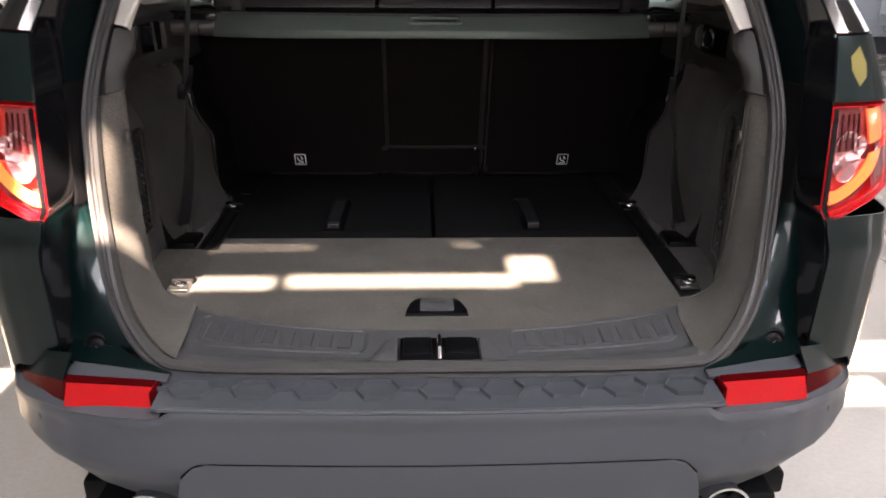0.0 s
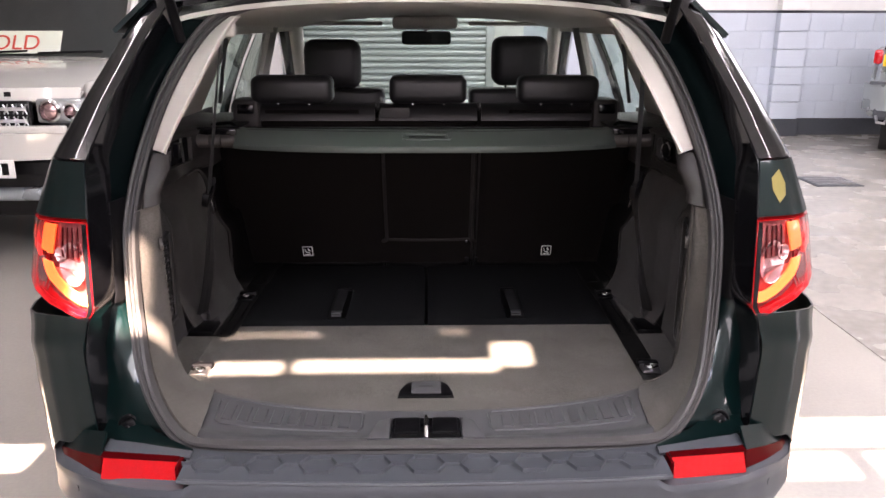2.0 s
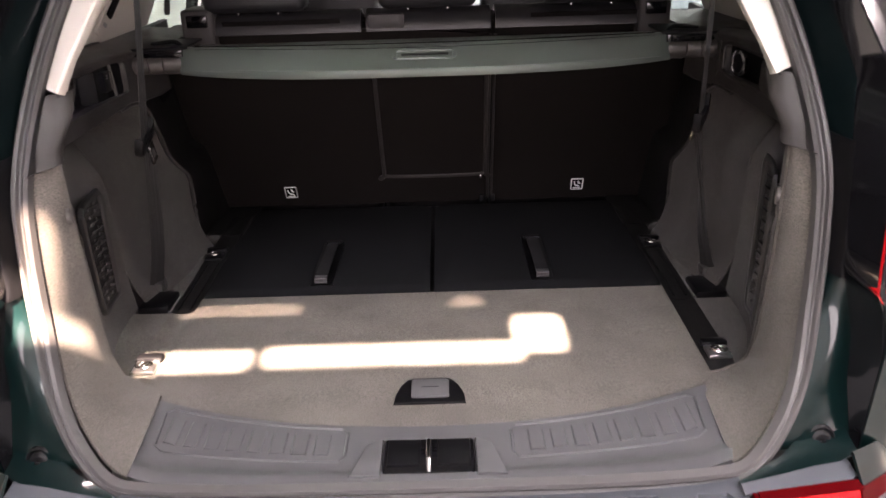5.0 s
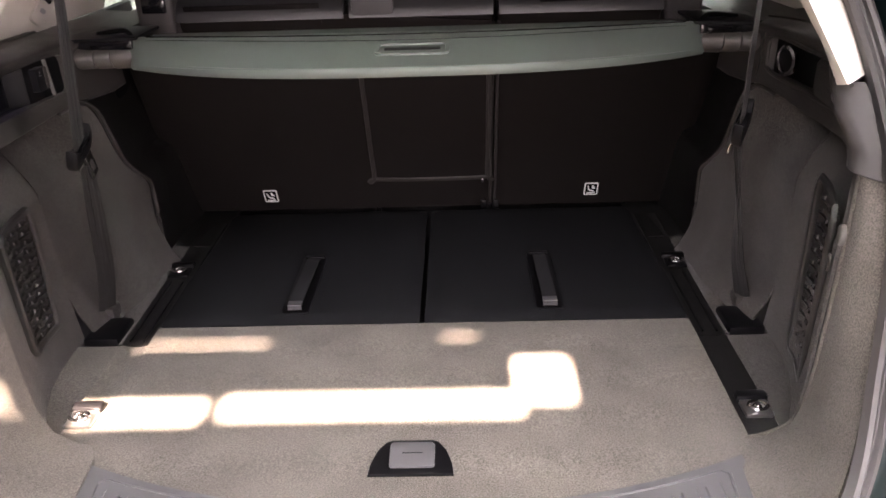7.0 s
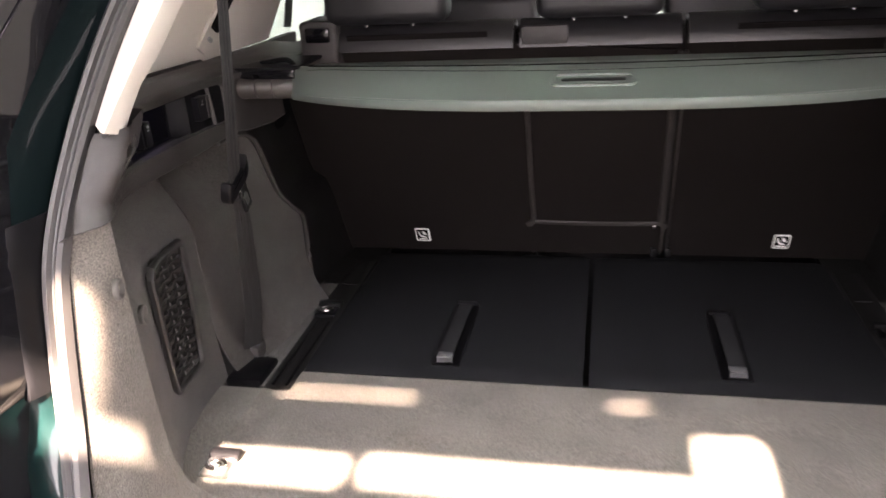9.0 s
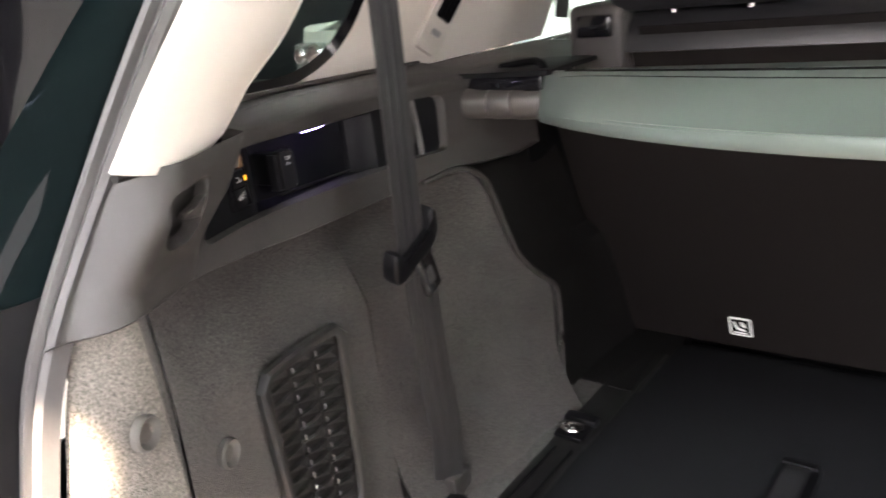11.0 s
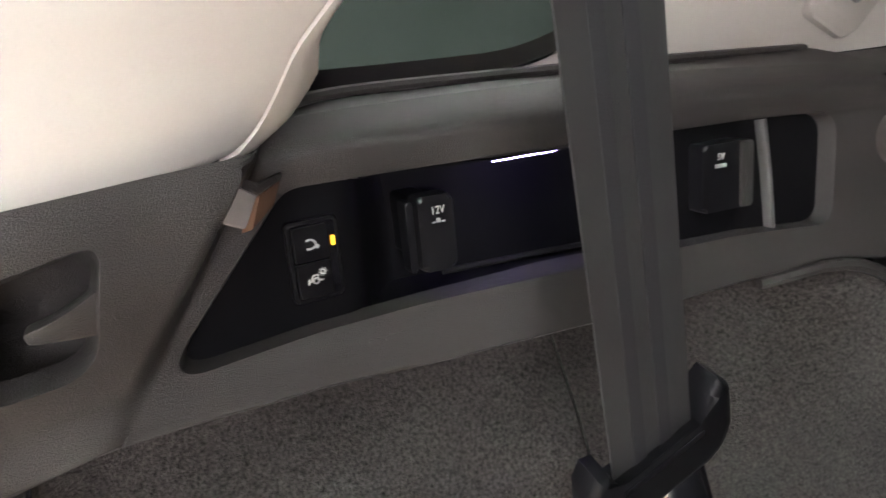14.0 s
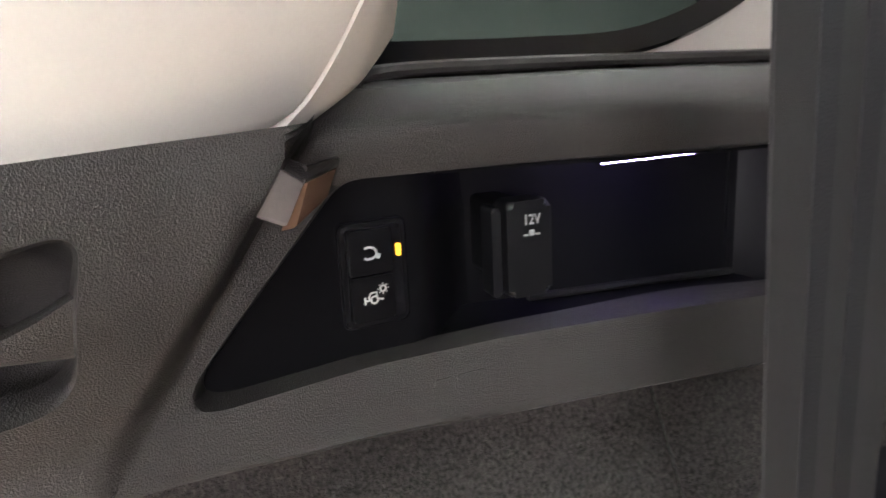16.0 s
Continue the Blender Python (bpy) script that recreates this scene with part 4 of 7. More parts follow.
LOW = [(0.06, 1.236), (0.29, 1.222), (0.376, 1.217), (0.474, 1.208), (0.52, 1.206), (0.65, 1.200), (0.72, 1.202), (0.81, 1.207), (0.87, 1.21)]
TOP = [(0.06, 1.285), (0.29, 1.286), (0.43, 1.289), (0.476, 1.286), (0.55, 1.283), (0.65, 1.281), (0.80, 1.281), (0.87, 1.282)]
CREST = [(0.06, 1.315), (0.27, 1.314), (0.352, 1.314), (0.42, 1.320), (0.454, 1.324), (0.62, 1.324), (0.71, 1.320), (0.81, 1.314), (0.87, 1.308)]
FLOOR = [(0.0, 0.684), (0.65, 0.698)]


def wall_x(y):
    return lerp(WALL, y)


def text_mesh(name, words, size, m, mat, parent, label=""):
    cu = bpy.data.curves.new(name, "FONT")
    cu.body, cu.size, cu.align_x, cu.align_y, cu.extrude = words, size, "CENTER", "CENTER", 0.0003
    tmp = bpy.data.objects.new(name, cu)
    scene.collection.objects.link(tmp)
    me = bpy.data.meshes.new_from_object(tmp.evaluated_get(bpy.context.evaluated_depsgraph_get()))
    bpy.data.objects.remove(tmp)
    bpy.data.curves.remove(cu)
    me.transform(m)
    me.materials.clear()
    me.materials.append(mat)
    ob = new(name, me)
    ob.parent = parent
    if label:
        ob["label"] = label
    return ob


def frame_on_wall(s, y, z, out=0.0):
    """Axes on the side trim: x along the car towards the viewer's right, y up, z out of the wall, for writing."""
    dy = 0.01
    a, b = wall_x(y - dy), wall_x(y + dy)
    along = Vector((s * (b - a), 2 * dy, 0)).normalized()
    if s > 0:
        along = -along
    up = Vector((0, 0, 1))
    nrm = along.cross(up).normalized()
    o = Vector((s * wall_x(y), y, z)) + nrm * out
    return Matrix(((along.x, up.x, nrm.x, o.x), (along.y, up.y, nrm.y, o.y), (along.z, up.z, nrm.z, o.z), (0, 0, 0, 1)))


def ridge_y(z):
    """The slanting ridge between the trim's rear end and its recess."""
    return 0.335 + (z - 1.19) * 0.70


def trim_x(y, z):
    """The side trim's skin: the rear end leans inwards towards the pillar."""
    x = wall_x(y)
    k = min(1.0, max(0.0, (ridge_y(z) + 0.006 - y) / 0.016))
    k = k * k * (3 - 2 * k)
    x -= k * lerp([(1.19, 0.0), (1.215, 0.004), (1.24, 0.020), (1.27, 0.042), (1.30, 0.050), (1.33, 0.052)], z)
    xs, ys = side_of(z)
    f = min(1.0, max(0.0, (ys + 0.045 - y) / 0.055))
    x += (xs - 0.024 - x) * f * f
    lo, hi, top, crest = lerp(SEAM, y), lerp(LOW, y), lerp(TOP, y), lerp(CREST, y)
    if z < hi:
        f = max(0.0, (z - lo) / max(hi - lo, 1e-6))
        x -= 0.005 * (1 - f) - 0.018 * max(0.0, (0.16 - f) / 0.16) ** 2
    if z > top and y > ridge_y(z):
        f = min(1.0, (z - top) / max(crest - top, 1e-6))
        x += 0.028 * max(0.0, (f - 0.5) / 0.5) ** 2 - 0.009 * math.sin(math.pi / 2 * min(1.0, f / 0.75))
    return x


def rounded_poly(corners, radius, arc=5, straight=10):
    """Each side of a polygon with rounded corners, as a list of points; a side starts halfway round its corner."""
    n = len(corners)
    pts = [Vector((*c, 0)) for c in corners]
    halves = []
    for i in range(n):
        p, a, b = pts[i], (pts[i - 1] - pts[i]).normalized(), (pts[(i + 1) % n] - pts[i]).normalized()
        r = radius[i] if isinstance(radius, (list, tuple)) else radius
        t0, t1 = p + a * r, p + b * r
        curve = [(1 - f) ** 2 * t0 + 2 * f * (1 - f) * p + f * f * t1 for f in [q / (2 * arc) for q in range(2 * arc + 1)]]
        halves.append((curve[:arc + 1], curve[arc:]))
    sides = []
    for i in range(n):
        second, nxt = halves[i][1], halves[(i + 1) % n][0]
        mid = [second[-1].lerp(nxt[0], q / straight) for q in range(1, straight)]
        sides.append([(v.x, v.y) for v in second + mid + nxt[:-1]])
    return sides


def holed_skin(name, hole_sides, outer_sides, s, mat, parent, label, lip=0.016):
    """A skin on the side trim with a rounded opening whose edge rolls inwards."""
    rings = [(-0.10, lip), (-0.06, lip * 0.45), (-0.02, 0.0015), (0.0, 0.0), ] + [(k, 0.0) for k in (0.03, 0.07, 0.12, 0.18, 0.25, 0.32, 0.4, 0.48, 0.56, 0.64, 0.72, 0.8, 0.87, 0.92, 0.96, 1.0)]
    hole = [p for side in hole_sides for p in side]
    outer = []
    for side, edge in zip(hole_sides, outer_sides):
        m = len(side)
        for q in range(m):
            u = q / m
            outer.append(edge(u))
    n = len(hole)
    cy, cz = sum(p[0] for p in hole) / n, sum(p[1] for p in hole) / n
    verts, faces = [], []
    for f, deep in rings:
        for (y, z), (oy, oz) in zip(hole, outer):
            if f < 0:
                k = -f * 0.05 / max(0.01, math.hypot(y - cy, z - cz))
                yy, zz = y + (cy - y) * k, z + (cz - z) * k
                verts.append((s * (trim_x(y, z) + deep), yy, zz))
            else:
                yy, zz = y + (oy - y) * f, z + (oz - z) * f
                verts.append((s * trim_x(yy, zz), yy, zz))
    for r in range(len(rings) - 1):
        for i in range(n):
            faces.append((r * n + i, r * n + (i + 1) % n, (r + 1) * n + (i + 1) % n, (r + 1) * n + i))
    return mesh_object(name, verts, faces, mat, parent, label)


RECESS = [(0.359, 1.2110), (0.816, 1.203), (0.816, 1.283), (0.434, 1.290)]
GRAB = [(0.290, 1.236), (0.338, 1.235), (0.351, 1.296), (0.294, 1.289)]


def upper_trim(s, detailed):
    hole = rounded_poly(RECESS, [0.026, 0.014, 0.018, 0.010], 5, 14)
    outer = [lambda u: (0.335 + 0.665 * u, lerp(SEAM, 0.335 + 0.665 * u)),
             lambda u: (1.0, 1.174 + 0.134 * u),
             lambda u: (1.0 - 0.577 * u, lerp(CREST, 1.0 - 0.577 * u)),
             lambda u: (ridge_y(1.318 - 0.128 * u) + 0.001, 1.318 - 0.128 * u)]
    trim = holed_skin("side_trim", hole, outer, s, PLASTIC, car, "black grained plastic boot side trim with a recess")
    hole = rounded_poly(GRAB, [0.020, 0.018, 0.010, 0.014], 5, 10)
    outer = [lambda u: (0.187 + 0.148 * u, lerp(SEAM, 0.187 + 0.148 * u)),
             lambda u: (ridge_y(1.19 + 0.128 * u) + 0.003, 1.19 + 0.128 * u),
             lambda u: (0.424 - 0.150 * u, 1.318 - 0.004 * u),
             lambda u: (0.274 - 0.087 * u, 1.314 - 0.130 * u)]
    holed_skin("trim_end", hole, outer, s, PLASTIC, trim, "grained plastic end of the side trim")
    return trim


def pocket(s, trim):
    """The recess with the switch panel, sockets and lamp."""
    def on(y, z, d=0.0):
        return Vector((s * (wall_x(y) + d), y, z))
    # flat switch panel, then the deep tray
    depth = 0.046

    def panel(u, v):
        y = (0.342 + 0.070 * v) * (1 - u) + 0.512 * u
        f = min(1.0, max(0.0, (y - 0.468) / 0.038))
        return on(y, (lerp(LOW, 0.43) - 0.012) * (1 - v) + 1.295 * v, 0.013 + (depth - 0.013) * f * f * (3 - 2 * f))
    sheet("switch_panel", panel, 28, 4, SMOOTH, trim, 0.003, "matt black switch panel")
    sheet("tray_back", lambda u, v: on(0.480 + 0.342 * u, 1.190 + 0.100 * v, depth), 10, 4, SMOOTH, trim, 0.003)
    sheet("tray_floor", lambda u, v: on(0.478 + 0.344 * u, lerp(LOW, 0.478 + 0.339 * u) - 0.004 + 0.010 * v, 0.006 + depth * v), 10, 4, SMOOTH, trim, 0.003)
    sheet("tray_roof", lambda u, v: on(0.478 + 0.344 * u, lerp(TOP, 0.478 + 0.339 * u) + 0.004 - 0.006 * v, 0.006 + depth * v), 10, 4, SMOOTH, trim, 0.003)
    sheet("tray_end", lambda u, v: on(0.820, 1.195 + 0.094 * v, 0.006 + depth * u), 4, 4, SMOOTH, trim, 0.003)
    def ports(u, v):
        y = 0.664 + 0.154 * u
        f = min(1.0, max(0.0, (y - 0.668) / 0.024))
        return on(y, 1.196 + 0.092 * v, depth - 0.002 + (0.013 - depth) * f * f * (3 - 2 * f))
    sheet("port_panel", ports, 30, 4, SMOOTH, trim, 0.003, "shallow black panel round the charging ports")
    # paler bead paints in the lit line at the tray's foot; the upright divider's lit edge likewise
    sweep("tray_bead", [on(0.538 + 0.016 * i, 1.2105 - 0.0004 * i, 0.0415) for i in range(9)], ring_profile(0.0022, 8), MOULD, trim)
    sweep("tray_divider", [on(0.776, 1.203, 0.008), on(0.772, 1.245, 0.008), on(0.767, 1.282, 0.008)], [(-0.0032, -0.008), (-0.003, 0.001), (-0.0015, 0.003), (0.0015, 0.003), (0.003, 0.001), (0.0032, -0.008)], LIT_EDGE_GREY, trim, up=(-s, 0, 0))
    # courtesy lamp in the roof of the tray
    sheet("courtesy_lamp", lambda u, v: on(0.566 + 0.080 * u, lerp(TOP, 0.59) - 0.0004 + 0.0004 * u - 0.0002 * v, 0.0122 + 0.0013 * v), 4, 2, LED_WHITE, trim, 0.0004, "lit violet-white courtesy lamp")

    # raised mould mark on the lower band
    for y0, y1 in ((0.470, 0.478), (0.481, 0.496)):
        part("mould_mark", plate(rounded(y0, y1, 1.1925, 1.1965, 0.0018, 3), lambda a, b, d: Vector((s * (trim_x(a, b) - 0.0005 + d), a, b)), 0.0008), PLASTIC, trim)

    # switches
    zc, yc = 1.2470, 0.4500
    m = frame_on_wall(s, yc, zc, -0.0105)

    def flat(a, b, d):
        return m @ Vector((a, b, d))
    part("bezel_gap", plate(rounded(-0.0155, 0.0155, -0.0235, 0.0235, 0.0035), lambda a, b, d: flat(a, b, 0.0006 - d), 0.003), GLOSS_BLACK, trim)
    sw = part("tow_switch", plate(rounded(-0.0145, 0.0145, -0.0225, 0.0225, 0.003), lambda a, b, d: flat(a, b, 0.0022 - d), 0.004, 0.0008), SMOOTH, trim, "pair of black towing switches with white symbols")
    part("switch_gap", plate(rounded(-0.0128, 0.0128, -0.0208, 0.0208, 0.002), lambda a, b, d: flat(a, b, 0.0024 - d), 0.001), GLOSS_BLACK, sw)
    for b0, b1 in ((0.0006, 0.0198), (-0.0198, -0.0006)):
        part("switch_key", plate(rounded(-0.0118, 0.0076, b0, b1, 0.001), lambda a, b, d: flat(a, b, 0.0042 - d), 0.003, 0.0006), SMOOTH, sw)
    part("switch_light", plate(rounded(0.0098, 0.0118, 0.0066, 0.0120, 0.0006), lambda a, b, d: flat(a, b, 0.0036 - d), 0.002), LED_YELLOW, sw, "lit amber indicator")

    def stroke(pts, w=0.00042):
        n = len(pts)
        bm = bmesh.new()
        left, rightv = [], []
        for i, (a, b) in enumerate(pts):
            p, q = pts[max(i - 1, 0)], pts[min(i + 1, n - 1)]
            dx, dy = q[0] - p[0], q[1] - p[1]
            k = math.hypot(dx, dy) or 1
            left.append(bm.verts.new(flat(a - dy / k * w, b + dx / k * w, 0.0046)))
            rightv.append(bm.verts.new(flat(a + dy / k * w, b - dx / k * w, 0.0046)))
        for i in range(n - 1):
            bm.faces.new((left[i], left[i + 1], rightv[i + 1], rightv[i]))
        part("symbol", bm, SYMBOL, sw)
    # tow bar: a bent neck with its ball
    stroke([(-0.0052, 0.0122), (-0.0030, 0.0126), (-0.0010, 0.0120), (0.0002, 0.0104), (0.0000, 0.0086), (-0.0016, 0.0076), (-0.0040, 0.0074), (-0.0052, 0.0080)], 0.0005)
    stroke([(0.0000, 0.0086), (0.0018, 0.0080)], 0.0011)
    # trailer with a wheel and a small sun-shaped lamp
    stroke([(-0.0064, -0.0106), (-0.0046, -0.0106), (-0.0046, -0.0092), (-0.0036, -0.0074), (-0.0010, -0.0074), (-0.0010, -0.0100), (0.0010, -0.0108), (0.0020, -0.0108)])
    stroke([(-0.0064, -0.0090), (-0.0064, -0.0122)])
    for cx, cy, r in ((-0.0022, -0.0106, 0.0016), (0.0020, -0.0062, 0.0013)):
        stroke([(cx + r * math.cos(a), cy + r * math.sin(a)) for a in [2 * math.pi * i / 12 for i in range(13)]], 0.0004)
    for i in range(8):
        a = 2 * math.pi * i / 8
        stroke([(0.0020 + r * math.cos(a), -0.0062 + r * math.sin(a)) for r in (0.0019, 0.0025)], 0.00028)

    # 12 V socket with a flap, and the flap of the charging ports
    for y0, y1, z0, z1, words, second in ((0.5088, 0.5308, 1.227, 1.2715, "12V", True), (0.711, 0.748, 1.2255, 1.2715, "5V", False)):
        mm = frame_on_wall(s, (y0 + y1) / 2, (z0 + z1) / 2, 0.0)
        hw, hh = (y1 - y0) / 2, (z1 - z0) / 2
        fl = part("socket_flap", plate(rounded(-hw, hw, -hh, hh, 0.0035), lambda a, b, d, mm=mm: mm @ Vector((a, b, 0.003 - d)), 0.014, 0.003, 3), FLAP, trim, "hinged black socket flap with white writing")
        part("flap_body", plate(rounded(-hw * 0.8, hw * 0.8, -hh * 0.85, hh * 0.85, 0.003), lambda a, b, d, mm=mm: mm @ Vector((a, b, -0.011 - d)), 0.034, 0.0), SMOOTH, fl)
        if second:
            part("flap_tab", plate(rounded(-hw - 0.0062, -hw - 0.0016, -hh * 0.98, hh * 0.9, 0.002), lambda a, b, d, mm=mm: mm @ Vector((a, b, 0.000 - d)), 0.012, 0.0015), FLAP, fl)
        else:
            part("flap_tab", plate(rounded(hw - 0.006, hw + 0.004, -hh * 0.98, hh * 0.98, 0.002), lambda a, b, d, mm=mm: mm @ Vector((a, b, 0.005 - d)), 0.012, 0.0015), PLASTIC, fl)
        text_mesh("writing", words, 0.0066, mm @ Matrix.Translation((0.0010 if second else -0.004, hh - 0.0088, 0.0036)) @ Matrix.Diagonal((0.82, 1.0, 1.0, 1.0)), GREY_MARK, fl, "pale grey printed voltage")
        for k, (aa, ww) in enumerate(((-0.003, 0.0013), (0.0, 0.0013), (0.003, 0.0013)) if second else ((-0.003, 0.0016), (0.0, 0.0016), (0.003, 0.0016))):
            part("symbol", plate(rounded(aa - ww * (0.9 if second else 1.0), aa + ww * (0.9 if second else 1.0), hh - 0.0160, hh - (0.0152 if second and k != 1 else 0.0135), 0.0004, 2), lambda a, b, d, mm=mm, second=second: mm @ Vector((a + (0.0010 if second else -0.004), b, 0.0036 - d)), 0.0006), GREY_MARK, fl)

    # felt-lined clip on the ridge
    def quad(name, pts, thick, mat, parent, label=""):
        p = [Vector((s * q[0], q[1], q[2])) for q in pts]
        nrm = (p[1] - p[0]).cross(p[2] - p[0]).normalized() * thick
        if nrm.x * s < 0:
            nrm = -nrm
        n = len(p)
        bm = bmesh.new()
        a = [bm.verts.new(q) for q in p]
        c = [bm.verts.new(q + nrm) for q in p]
        fr = bm.faces.new(a)
        bm.faces.new(c[::-1])
        for i in range(n):
            bm.faces.new((a[i], a[(i + 1) % n], c[(i + 1) % n], c[i]))
        bmesh.ops.bevel(bm, geom=list(fr.edges), offset=0.0012, segments=2, affect="EDGES", profile=0.5)
        return part(name, bm, mat, parent, label)
    clip = quad("cover_clip", [(0.688, 0.3965, 1.290), (0.694, 0.4085, 1.2834), (0.697, 0.416, 1.2975), (0.683, 0.406, 1.3055)], 0.010, CLIP_GREY, trim, "small plastic clip with a felt face")
    quad("clip_felt", [(0.691, 0.4110, 1.2838), (0.716, 0.4260, 1.2880), (0.731, 0.4330, 1.2970), (0.6975, 0.4170, 1.2972)], 0.006, TAN, clip, "brown felt face")
    quad("clip_lip", [(0.694, 0.4065, 1.3045), (0.6965, 0.4165, 1.2985), (0.732, 0.4345, 1.2985), (0.731, 0.4335, 1.3015), (0.698, 0.4175, 1.3020), (0.697, 0.410, 1.3075)], 0.006, PLASTIC, clip)


def grab_recess(s, trim):
    """The hollow with a hook at the trim's rear end."""
    def on(y, z, d=0.0):
        return Vector((s * (trim_x(y, z) + d), y, z))
    cy, cz = 0.320, 1.265

    def bowl(u, v):
        a = 2 * math.pi * u
        y = cy + 0.036 * v * math.copysign(abs(math.cos(a)) ** 0.75, math.cos(a))
        z = cz + 0.037 * v * math.copysign(abs(math.sin(a)) ** 0.75, math.sin(a))
        return Vector((s * (lerp([(1.20, 0.700), (1.24, 0.690), (1.31, 0.652)], z) + 0.006 + 0.036 * (1 - v ** 4)), y, z))
    sheet("grab_bowl", bowl, 32, 8, PLASTIC, trim, 0.002 * -s, "dark hollow of the grab hook")
    # the hook: a flat tongue from the front side, thick towards its root, with an upturned end
    top = [(0.352, 1.279), (0.344, 1.276), (0.336, 1.272), (0.327, 1.269), (0.318, 1.267)]
    bot = [(0.354, 1.2525), (0.344, 1.2545), (0.336, 1.2562), (0.327, 1.2585), (0.318, 1.2605)]
    verts, faces = [], []
    n = len(top)
    for row in (top, bot):
        for k, (y, z) in enumerate(row):
            d = 0.0015 + (0.002 if k == n - 1 else 0)
            verts.append(on(y, z, d))
    for row in (top, bot):
        for k, (y, z) in enumerate(row):
            verts.append(on(y, z, 0.016))
    for k in range(n - 1):
        faces += [(k, k + 1, n + k + 1, n + k), (2 * n + k, 3 * n + k, 3 * n + k + 1, 2 * n + k + 1), (k, 2 * n + k, 2 * n + k + 1, k + 1), (n + k, n + k + 1, 3 * n + k + 1, 3 * n + k)]
    faces += [(0, n, 3 * n, 2 * n), (n - 1, 2 * n - 1 + 0, 4 * n - 1, 3 * n - 1)]
    bm = bmesh.new()
    vs = [bm.verts.new(v) for v in verts]
    for f in faces:
        try:
            bm.faces.new([vs[q] for q in f])
        except ValueError:
            pass
    bmesh.ops.recalc_face_normals(bm, faces=bm.faces)
    bmesh.ops.bevel(bm, geom=bm.edges[:], offset=0.0022, segments=2, affect="EDGES", profile=0.5)
    part("grab_hook", bm, PLASTIC, trim, "black plastic hook")


def side_lining(s):
    # aperture carpet from the seal to the side wall and round the lower corner
    outer = [p for p in HALF if p.z < 1.225 and p.x > 0.535]
    front = [(0.0, 0.560, 0.225, 0.689), (0.10, 0.58, 0.262, 0.686), (0.22, 0.615, 0.268, 0.690), (0.36, 0.652, 0.268, 0.715), (0.46, 0.668, 0.265, 0.77), (0.58, 0.673, 0.262, 0.86), (0.72, 0.675, 0.260, 0.98), (0.86, 0.674, 0.256, 1.10), (1.0, 0.670, 0.250, 1.200)]
    if s > 0:
        front = [(k, x + 0.012 * min(1.0, k * 3), y, z) for k, x, y, z in front]
    cum = [0.0]
    for a, b in zip(outer, outer[1:]):
        cum.append(cum[-1] + (b - a).length)
    table = [(c / cum[-1], p.x, p.y, p.z) for c, p in zip(cum, outer)]

    def lining(u, v):
        a = Vector(lerp(table, u))
        b = Vector(lerp(front, u))
        p = a.lerp(b, v)
        inward = Vector((-1, 0, 0.15)) * (0.012 * math.sin(math.pi * v) * min(1, u * 2))
        inset = Vector((-0.010, 0.014, 0.0)) * (1 - v)
        p = p + inward + inset
        return (s * p.x, p.y, p.z)
    sheet("boot_lining", lining, 48, 12, CARPET, car, 0.006, "grey carpet lining round the boot opening")
    # edge where the lining turns into the side pocket
    edge = [Vector((s * b[1], b[2], b[3])) for b in front[1:]]
    sweep("lining_edge", spline(edge, 30), ring_profile(0.005, 8), CARPET, car)

    # side carpet, in two panels with a crease between them
    def carpet(u, v):
        y = 0.262 + (0.6305 - 0.262) * u
        zb, zt = 0.684, lerp(SEAM, y) + 0.006
        z = zb + (zt - zb) * v
        x = wall_x(y) + 0.010 + 0.004 * math.sin(7 * z) + 0.062 * min(1.0, max(0.0, (z - 1.03) / 0.11)) ** 1.3 * min(1.0, max(0.0, (y - 0.27) / 0.05))
        x -= 0.010 * max(0.0, 0.80 - z) / 0.12
        return (s * x, y, z)
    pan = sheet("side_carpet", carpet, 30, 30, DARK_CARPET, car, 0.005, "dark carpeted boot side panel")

    def arch(u, v):
        y0, y1 = 0.632, lerp([(0.69, 1.014), (0.90, 1.02), (0.925, 1.012), (0.96, 0.975), (1.0, 0.937), (1.04, 0.918), (1.12, 0.888), (1.155, 0.864), (1.172, 0.825), (1.18, 0.80)], 0.69 + 0.49 * v)
        y = y0 + (y1 - y0) * u
        z = 0.69 + 0.49 * v
        x = wall_x(y) + 0.012 - 0.050 * max(0.0, (0.84 - z) / 0.15) ** 2 - 0.022 * math.sin(math.pi * min(1, u * 1.3)) * (1 - v) - 0.006 * u + 0.062 * min(1.0, max(0.0, (z - 1.03) / 0.11)) ** 1.3 * min(1.0, max(0.0, (0.84 - y) / 0.12))
        return (s * x, y, z)
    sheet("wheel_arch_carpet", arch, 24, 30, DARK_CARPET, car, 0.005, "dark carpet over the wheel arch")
    curve = [(1.022, 0.70), (1.024, 0.80), (1.022, 0.89), (1.014, 0.922), (0.975, 0.958), (0.937, 1.0), (0.919, 1.04), (0.888, 1.12), (0.868, 1.152), (0.825, 1.172), (0.76, 1.167)]
    sweep("arch_trim_edge", spline([(s * (wall_x(y) - 0.002), y, z) for y, z in curve], 40), ring_profile(0.005, 8), PLASTIC, car)

